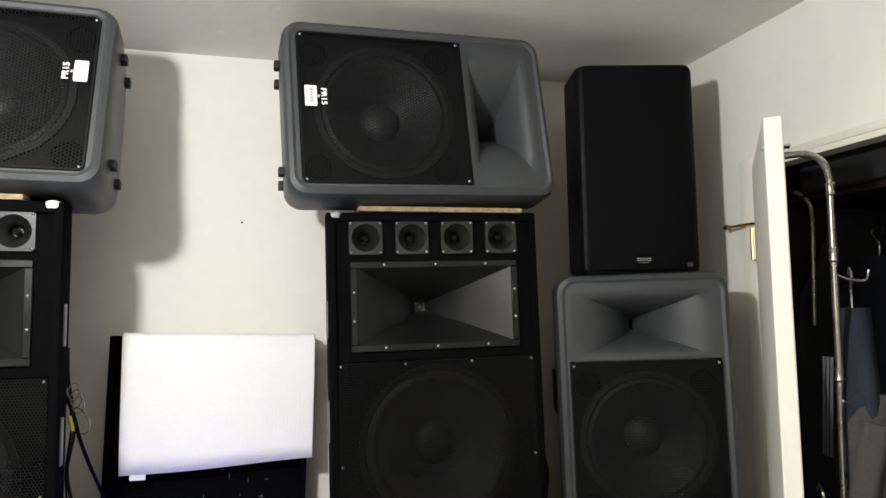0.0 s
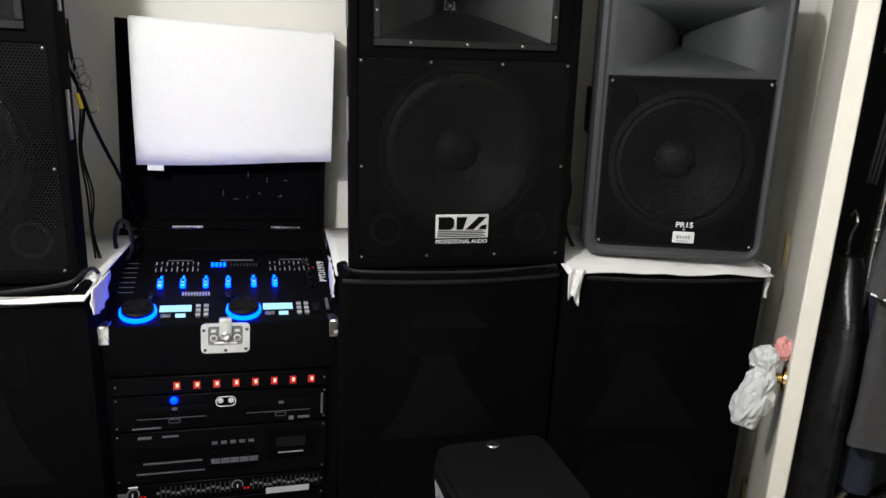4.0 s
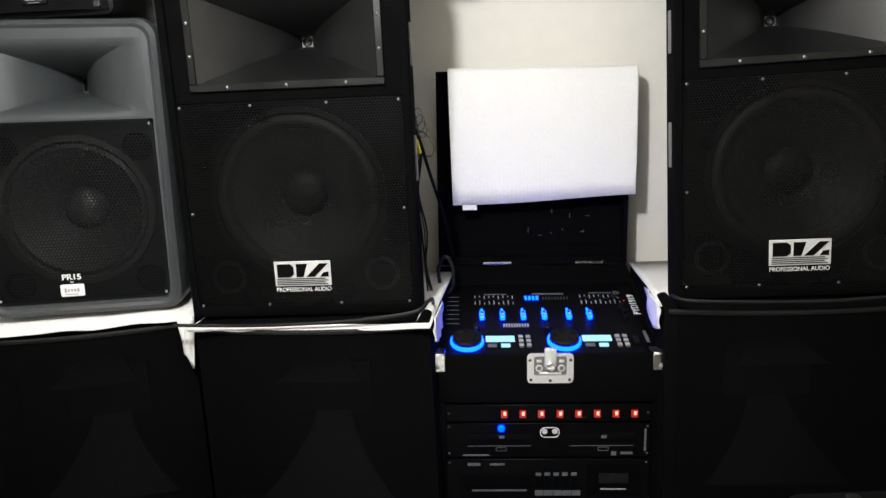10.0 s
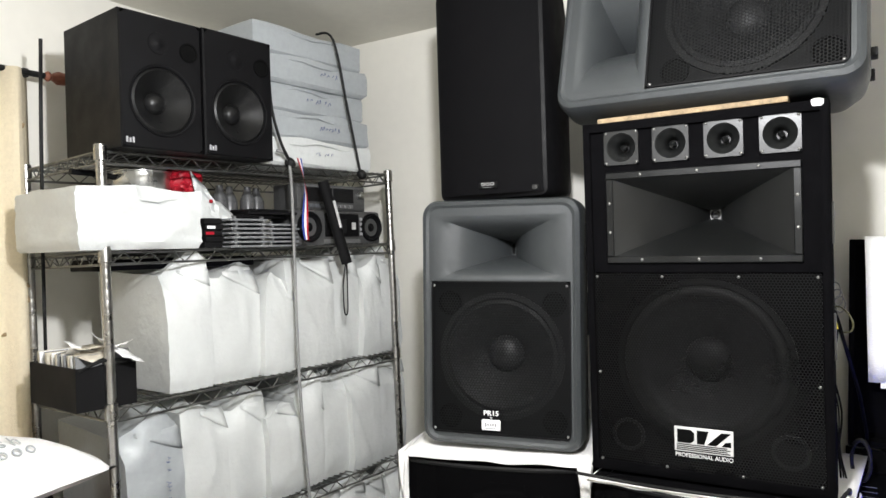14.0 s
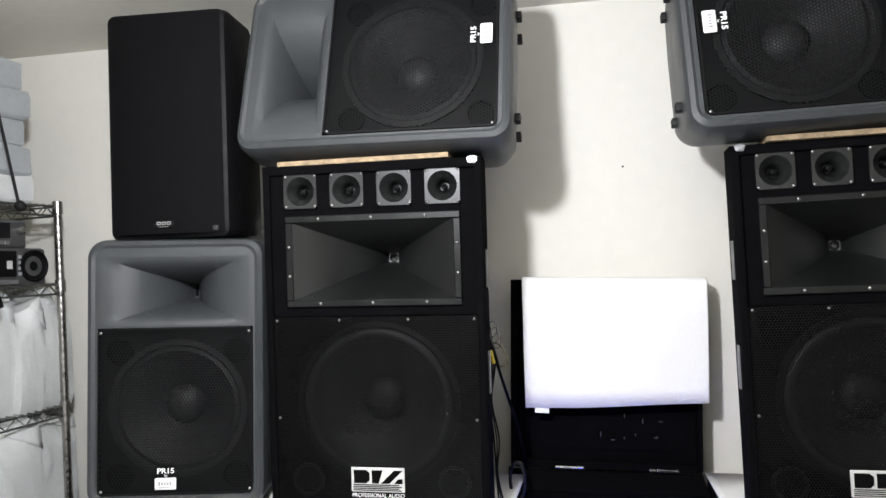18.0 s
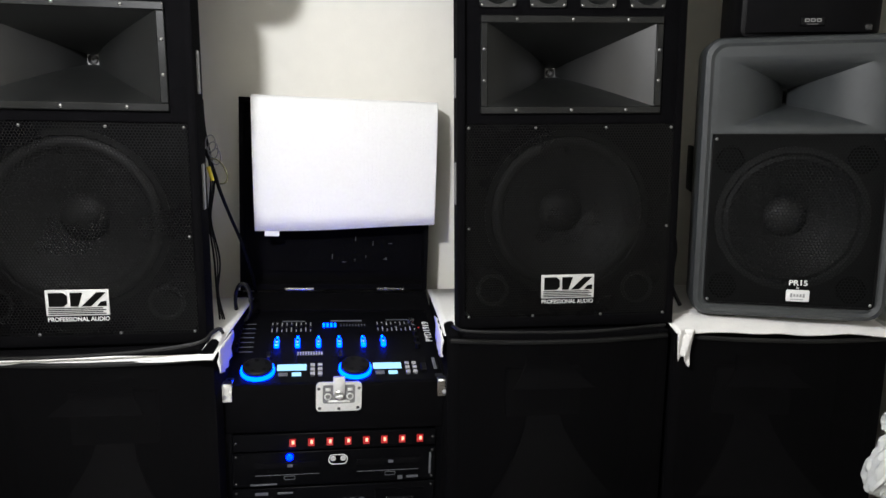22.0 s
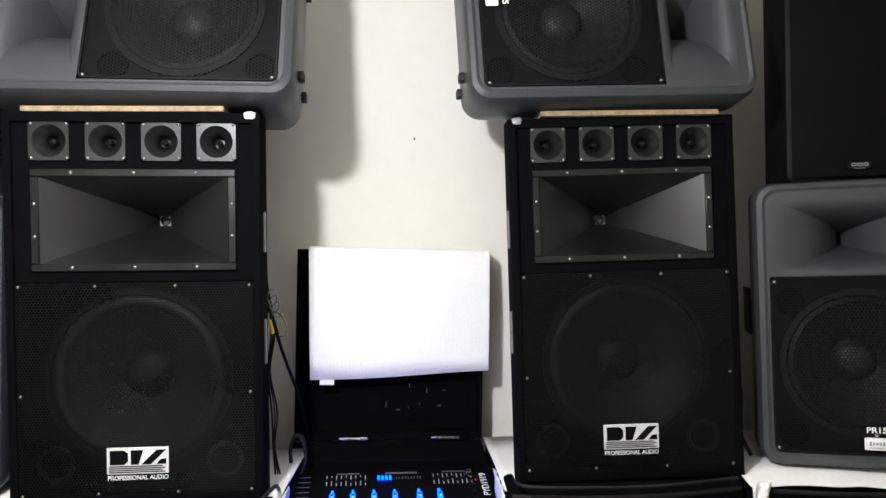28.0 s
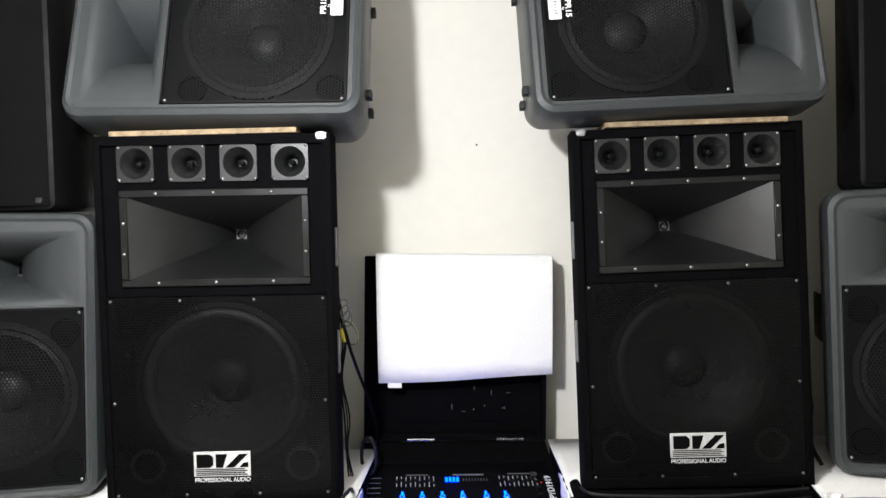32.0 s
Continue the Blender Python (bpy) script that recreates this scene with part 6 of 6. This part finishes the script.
part("crate_body", box(-0.22, 0.10, -0.06, 0.26, 0, 0.30 - FZ, 0.006), CARDBLK, tbl)

# ---- bin ----
BN = pose(0.205, 1.500, FZ, 0, 0, 3) @ Matrix.Diagonal((0.96, 1.22, 1.175, 1))
bn = thing("waste_bin", BN, "waste bin with a black swing lid and white liner", "bin")


def bring(w, d, r, z):
    return [(x, y, z) for x, y in rounded(w, d, r, 5)]


bm = bmesh.new()
rings = []
for k in range(12):
    s = k / 11
    z = 0.49 * s
    w, d = 0.235 + 0.050 * s, 0.195 + 0.040 * s
    rings.append([(x + 0.011 * noise.noise(Vector((x * 22, y * 22, z * 7))) * (k > 0), y + 0.012 * noise.noise(Vector((x * 22 + 5, y * 22, z * 7))) * (k > 0), z) for x, y in rounded(w, d, 0.03, 8)])
loft(bm, rings, True, False)
part("liner", bm, BINBAG, bn, "white bin liner pulled over the outside", smooth=50)
bm = bmesh.new()
loft(bm, [bring(0.284, 0.234, 0.030, 0.486), bring(0.292, 0.242, 0.033, 0.490), bring(0.290, 0.240, 0.033, 0.516), bring(0.274, 0.226, 0.030, 0.520)], True, True)
part("rim", bm, BINLID, bn)
bm = bmesh.new()
loft(bm, [bring(0.274, 0.226, 0.030, 0.522), bring(0.282, 0.232, 0.032, 0.527), bring(0.280, 0.230, 0.032, 0.538), bring(0.268, 0.218, 0.028, 0.545), bring(0.24, 0.185, 0.02, 0.5445)], True, True)
ld_ = part("swing_lid", bm, BINLID, bn, "black matt lid")
bm = bmesh.new()
lathe(bm, ((0.012, 0.5440), (0.010, 0.5475), (0.0005, 0.5478)), 16, (0.0, 0.092, 0), "z")
for v in bm.verts:
    v.co.x *= 1.4
part("oval_badge", bm, STEEL, ld_, "tiny silver badge")

# ---- closet, door and trim on the right ----
OY0, OY1, OH = 0.60, 1.805, 1.87
structure("wall_east", box(X1, X1 + 0.045, OY1, Y1, FZ, H), WALL, "cream wall beside the closet door", "wall")
structure("wall_east_header", box(X1, X1 + 0.045, OY0, OY1, OH, H), WALL, "cream wall above the closet opening", "wall")
structure("wall_east_south", box(X1, X1 + 0.045, Y0, OY0, FZ, H), WALL, "plain cream wall beside the closet", "wall")
# closet walls: the unlit look is put into their colour
structure("closet_back", box(X1 + 0.75, X1 + 0.85, 0.2, Y1, FZ, H), CLOSET_SHADE, "closet back wall coloured dark for shade", "wall")
structure("closet_side_north", box(X1 + 0.045, X1 + 0.75, 1.835, 1.935, FZ, H), CLOSET_SHADE, "closet side wall coloured dark for shade", "wall")
structure("closet_side_south", box(X1 + 0.045, X1 + 0.75, 0.30, 0.40, FZ, H), CLOSET_SHADE, "closet side wall coloured dark for shade", "wall")
tr_ = thing("door_trim", pose(X1, 0, 0), "white painted door casing of the closet", "trim", kind="structure")
bm = bmesh.new()
for y0, y1, z0, z1 in ((OY1 + 0.010, OY1 + 0.075, FZ, OH + 0.022), (OY0 - 0.075, OY0, FZ, OH + 0.022), (OY0, OY1 + 0.010, OH, OH + 0.022)):
    p = part("casing", box(-0.014, 0.0, y0, y1, z0, z1, 0.004), TRIM, tr_)
for y0, y1, z0, z1 in ((OY1 - 0.005, OY1 + 0.010, FZ, OH), (OY0, OY0 + 0.015, FZ, OH), (OY0 + 0.015, OY1 - 0.005, OH - 0.015, OH)):
    part("jamb", box(-0.010, 0.045, y0, y1, z0, z1), TRIM, tr_)
structure("baseboard_1", box(X1 - 0.012, X1, OY1 + 0.075, Y1, FZ, FZ + 0.08), TRIM, "white baseboard beside the door casing", "baseboard")
structure("baseboard_2", box(X0, X1 - 0.012, Y1 - 0.012, Y1, FZ, FZ + 0.08), TRIM, "white baseboard under the back wall", "baseboard")
HX, HY = 1.098, 1.795
DYAW = math.degrees(math.atan2(-0.4794, -0.3665))
DL = 0.6035
door = thing("door_1", pose(HX, HY, FZ + 0.012, 0, 0, DYAW), "white closet door standing open edge-on", "door", kind="structure")
part("leaf", box(0, DL, -0.018, 0.018, 0, 1.995, 0.0025, 1), TRIM, door, "plain white painted leaf")
for z in (0.26, 1.02, 1.78):
    bm = bmesh.new()
    for q in range(5):
        tube(bm, ((-0.004, -0.026, z - 0.045 + 0.018 * q), (-0.004, -0.026, z - 0.0285 + 0.018 * q)), 0.006, 10)
    lathe(bm, ((0.0045, z - 0.045), (0.0045, z + 0.045)), 8, (-0.004, -0.026, 0), "z")
    bbox(bm, -0.004, 0.030, -0.0235, -0.0205, z - 0.044, z + 0.044)
    part("hinge", bm, HINGE, door, "brass butt hinge")
bm = bmesh.new()
lathe(bm, ((0.028, 0.017), (0.027, 0.022), (0.012, 0.025), (0.011, 0.036), (0.023, 0.044), (0.026, 0.053), (0.020, 0.062), (0.0005, 0.064)), 22, (DL - 0.060, 0, 0))
for v in bm.verts:
    v.co.y *= -1
kn = part("door_knob", bm, BRASS, door, "polished brass knob")
kn.matrix_basis = pose(0, 0, 0.868)
hk = thing("door_stop_arm", pose(1.083, 1.795, 1.700), "small brass hinge stop beside the casing", "door stop")
bm = bmesh.new()
tube(bm, ((0.006, 0.0, 0.0), (0.0, 0.04, 0.001), (-0.004, 0.12, 0.0)), 0.0035, 8)
tube(bm, ((-0.004, 0.116, 0.0), (-0.005, 0.130, 0.0)), 0.008, 10)
tube(bm, ((-0.002, 0.060, 0.0), (-0.002, 0.068, 0.0)), 0.0065, 10)
part("arm", bm, BRASS, hk)
# carrier bag knotted on the knob
crumple("knotted_bag", pose(0.673, 1.364, 0.695, 12, 8, 0), (0.034, 0.036, 0.076), 14.0, BAGMAT, "white carrier bag knotted round the door knob", "bag")
crumple("pink_rag", pose(0.738, 1.378, 0.796), (0.018, 0.016, 0.028), 19.0, PINK, "small pink rag tied to the door knob", "rag")
crumple("knotted_bag", pose(0.702, 1.380, 0.776), (0.026, 0.028, 0.032), 25.0, BAGMAT, "white carrier bag knotted round the door knob", "bag")


# over-door rack and clothes
rk = thing("over_door_rack", pose(0.880, 1.335, 0), "chrome tube rack hooked over the door", "rack")
bm = bmesh.new()
tube(bm, smooth_path(((-0.105, 0.012, 1.782), (-0.060, -0.005, 1.785), (-0.030, -0.015, 1.772), (-0.012, -0.015, 1.745), (-0.006, -0.012, 1.710), (-0.004, -0.008, 1.586), (0.0, 0.0, 1.333), (0.003, 0.010, 1.084), (0.003, 0.012, 0.70), (0.003, 0.012, 0.30)), 5), 0.0074, 12)
pp = part("upright_tube", bm, CHROME, rk, "bent chrome tube")
for z in (1.712, 1.573, 1.325, 1.05):
    bm = bmesh.new()
    x, y = -0.005 + 0.004 * (1.71 - z) / 0.4, -0.012 + 0.012 * (1.71 - z) / 0.4
    lathe(bm, ((0.0076, -0.016), (0.0100, -0.012), (0.0084, -0.004), (0.0084, 0.004), (0.0100, 0.010), (0.0076, 0.014)), 14, (x, y, z), "z")
    part("joint", bm, CHROME, pp)
for z, l in ((1.530, 0.05), (1.270, 0.06), (0.99, 0.05)):
    bm = bmesh.new()
    x, y = -0.003 + 0.004 * (1.71 - z) / 0.4, -0.012 + 0.012 * (1.71 - z) / 0.4
    tube(bm, smooth_path(((x, y - 0.006, z), (x + 0.02, y - 0.012, z - 0.008), (x + l, y - 0.025, z - 0.012), (x + l + 0.008, y - 0.028, z + 0.010)), 4), 0.0026, 6)
    part("hook", bm, CHROME, rk)
bm = bmesh.new()
tube(bm, smooth_path(((0.288, 0.410, 1.783), (0.322, 0.402, 1.762), (0.338, 0.402, 1.721), (0.344, 0.412, 1.60), (0.346, 0.425, 1.409)), 5), 0.0065, 8)
part("rear_tube", bm, CHROME, rk)
o = part("hook_plate", box(-0.030, 0.024, -0.018, 0.018, 0, 0.004), STEEL, rk)
o.matrix_basis = pose(-0.110, 0.015, 1.800, 0, 0, DYAW + 90)
rod = thing("closet_rod", pose(X1 + 0.40, 0, 1.66), "metal closet rod across the closet", "rod")
bm = bmesh.new()
tube(bm, ((0, 0.40, 0), (0, 1.875, 0)), 0.014, 10)
part("pole", bm, ALUM, rod)
# shelf coloured as dark as the shaded closet round it
solo("closet_shelf", box(X1 + 0.12, X1 + 0.74, 0.41, 1.865, 1.76, 1.778), CLOSET_SHADE, "closet shelf above the rod, coloured dark for shade", "shelf")


def garment(m, w, l, material, label, seed, stripe=None):
    t = thing("garment", m, label, "garment", "clothes in the closet")
    bm = bmesh.new()
    rings = []
    for k in range(13):
        s = k / 12
        ww = w * (0.35 + 0.65 * min(1, s * 5)) * (1 + 0.05 * math.sin(s * 7 + seed))
        ring = []
        for i in range(28):
            a = 2 * math.pi * i / 28
            fold = 1 + 0.22 * math.sin(a * 5 + seed + s * 1.5) * s + 0.12 * noise.noise(Vector((a, s * 4, seed)))
            ring.append((ww / 2 * math.cos(a), (0.035 + 0.03 * s) * fold * math.sin(a), -l * s))
        rings.append(ring)
    loft(bm, rings)
    part("fabric", bm, material, t, smooth=60)
    bm = bmesh.new()
    tube(bm, smooth_path(((0, 0, 0.0), (0, 0, 0.04), (0.02, 0, 0.07), (0.0, 0, 0.09), (-0.02, 0, 0.075)), 4), 0.003, 6)
    part("hanger_hook", bm, STEEL, t)
    if stripe:
        bm = bmesh.new()
        for k in range(3):
            tube(bm, [(w * 0.40 - 0.01 * k - 0.10 * s, -0.060 - 0.006 * k, -0.10 - 0.22 * s) for s in (0, 0.5, 1)], 0.003, 5)
        part("sleeve_stripe", bm, stripe, t)
    return t


CLOTHES = ((DARKCLOTH, "black jacket hanging in the closet"), (NAVY, "navy jacket with pale sleeve stripes"), (DARKCLOTH, "black coat hanging in the closet"), (GREYCLOTH, "grey trousers hanging in the closet"), (NAVY, "dark navy shirt hanging in the closet"), (DARKCLOTH, "black shirt hanging in the closet"))
for k in range(15):
    mm, lab = CLOTHES[(k * 5) % 6]
    garment(pose(X1 + 0.30 + 0.05 * math.sin(k * 1.1), 0.50 + 0.087 * k, 1.60, 0, 0, 84 + 14 * math.sin(k * 2.3)), 0.44, 1.15 + 0.15 * math.sin(k * 1.7), mm, lab, k * 1.9, INK if k % 6 == 5 else None)
# dark blocks added above the shelf, standing for the closet's shade
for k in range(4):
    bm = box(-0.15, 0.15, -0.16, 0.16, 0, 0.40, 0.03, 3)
    solo("dark_shelf_filling", bm, DARKCLOTH, "dark filling added for shade on the closet shelf", "blanket", "blankets on the closet shelf", m=pose(X1 + 0.30, 0.62 + 0.33 * k, 1.779))
# black cover shaped like a bag, added to hide the lit end wall
gb = thing("closet_end_cover", pose(X1 + 0.40, 1.800, 1.745), "long black cover added to darken the closet end", "garment bag")
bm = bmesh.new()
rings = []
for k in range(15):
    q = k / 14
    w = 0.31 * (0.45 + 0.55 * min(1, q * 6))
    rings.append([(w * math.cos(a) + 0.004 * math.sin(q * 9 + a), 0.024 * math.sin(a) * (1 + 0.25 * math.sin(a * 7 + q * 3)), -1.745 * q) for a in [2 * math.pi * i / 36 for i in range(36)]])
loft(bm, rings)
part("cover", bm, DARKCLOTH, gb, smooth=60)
bm = bmesh.new()
tube(bm, [(0.004 * math.sin(i), -0.031, -0.10 - 0.13 * i) for i in range(12)], 0.003, 5)
part("zip", bm, RUBBER, gb)
# added thin dark sheet across the opening above the shelf, for shade
solo("dark_shelf_filling", box(X1 + 0.09, X1 + 0.13, 0.55, 1.76, 1.779, 2.2, 0.01), DARKCLOTH, "dark filling added for shade on the closet shelf", "blanket", "blankets on the closet shelf")
# added black sheet that keeps the closet back in the dark
solo("closet_back_shade", box(X1 + 0.70, X1 + 0.745, 0.42, 1.83, 0.0, 1.75, 0.01), DARKCLOTH, "black sheet added for shade along the closet back", "cloth")
garment(pose(0.975, 1.385, 1.46, 0, 0, DYAW), 0.30, 0.95, NAVY, "navy jacket hung on the over-door rack", 31.0, MARK)
garment(pose(0.860, 1.385, 1.00, 0, 0, DYAW + 10), 0.24, 0.72, SHINY, "shiny black coat hung low on the rack", 43.0)
# charcoal jacket with pale piping, hung by its collar from a hook of the rack
jk = thing("jacket", pose(0.925, 1.285, 1.255), "charcoal grey jacket with white piping on the rack", "jacket", "clothes in the closet")


def sleeve(name, pts, parent, seed):
    """A folded cloth tube through (x, y, z, half width, half depth)."""
    bm = bmesh.new()
    rings = []
    for k in range(len(pts) * 4 - 3):
        i, f = divmod(k, 4)
        p, q = pts[i], pts[min(i + 1, len(pts) - 1)]
        x, y, z, w, d = [c + (e - c) * f / 4 for c, e in zip(p, q)]
        rings.append([(x + w * math.cos(a) * (1 + 0.06 * math.sin(3 * a + k)), y + d * math.sin(a) * (1 + 0.30 * math.sin(4 * a + seed + 0.5 * k)), z + 0.004 * math.sin(2 * a + seed)) for a in [2 * math.pi * j / 24 for j in range(24)]])
    loft(bm, rings)
    return part(name, bm, GREYCLOTH, parent, smooth=60)


sleeve("body", ((0.010, 0.0, 0.03, 0.030, 0.02), (0.010, 0.0, -0.02, 0.085, 0.030), (0.012, -0.010, -0.20, 0.090, 0.035), (0.010, -0.020, -0.36, 0.094, 0.035), (0.010, -0.030, -0.62, 0.110, 0.040)), jk, 1.0)
sv = sleeve("sleeve", ((-0.030, -0.020, -0.02, 0.028, 0.024), (-0.060, -0.030, -0.12, 0.042, 0.028), (-0.092, -0.040, -0.295, 0.046, 0.030)), jk, 2.2)
for nm, pts in (("sleeve_piping", ((-0.139, -0.044, -0.290), (-0.115, -0.068, -0.300), (-0.082, -0.072, -0.308), (-0.048, -0.052, -0.304))), ("front_piping", ((-0.080, -0.042, -0.335), (-0.082, -0.048, -0.365), (-0.070, -0.052, -0.392), (-0.058, -0.054, -0.400)))):
    bm = bmesh.new()
    tube(bm, smooth_path(pts, 5), 0.0022, 6)
    part(nm, bm, WHITE, jk, "thin white piping")
ch = thing("folding_cart", pose(X1 + 0.02, 1.44, FZ), "folded chrome cart leaning in the closet", "cart")
for p0 in (((0, 0, 0.02), (0.02, 0.02, 0.30), (0.06, 0.05, 0.44), (0.12, 0.05, 0.46)), ((0.0, 0.16, 0.02), (0.02, 0.16, 0.28), (0.07, 0.14, 0.42)), ((-0.02, -0.02, 0.06), (0.0, 0.10, 0.03), (0.02, 0.22, 0.06))):
    bm = bmesh.new()
    tube(bm, smooth_path(p0, 5), 0.010, 8)
    part("tube", bm, CHROME, ch)


# ---- ceiling lamp ----
lamp = thing("pendant_lamp", pose(*LAMP), "hanging lamp with a bare white bulb", "lamp")
bm = bmesh.new()
tube(bm, ((0, 0, 0.10), (0, 0, H - LAMP[2])), 0.004, 8)
part("flex", bm, RUBBER, lamp)
bm = bmesh.new()
lathe(bm, ((0.05, H - LAMP[2] - 0.002), (0.048, H - LAMP[2] - 0.02), (0.006, H - LAMP[2] - 0.03)), 24, (0, 0, 0), "z")
part("ceiling_rose", bm, TRIM, lamp)
bm = bmesh.new()
lathe(bm, ((0.018, 0.06), (0.020, 0.10), (0.008, 0.115)), 16, (0, 0, 0), "z")
part("socket", bm, BLACKPL, lamp)
ld = bpy.data.lights.new("bulb_light", "POINT")
ld.energy, ld.color, ld.shadow_soft_size = 102, (1.0, 0.98, 0.955), 0.045
lo = new("bulb_light", ld)
lo.parent = lamp
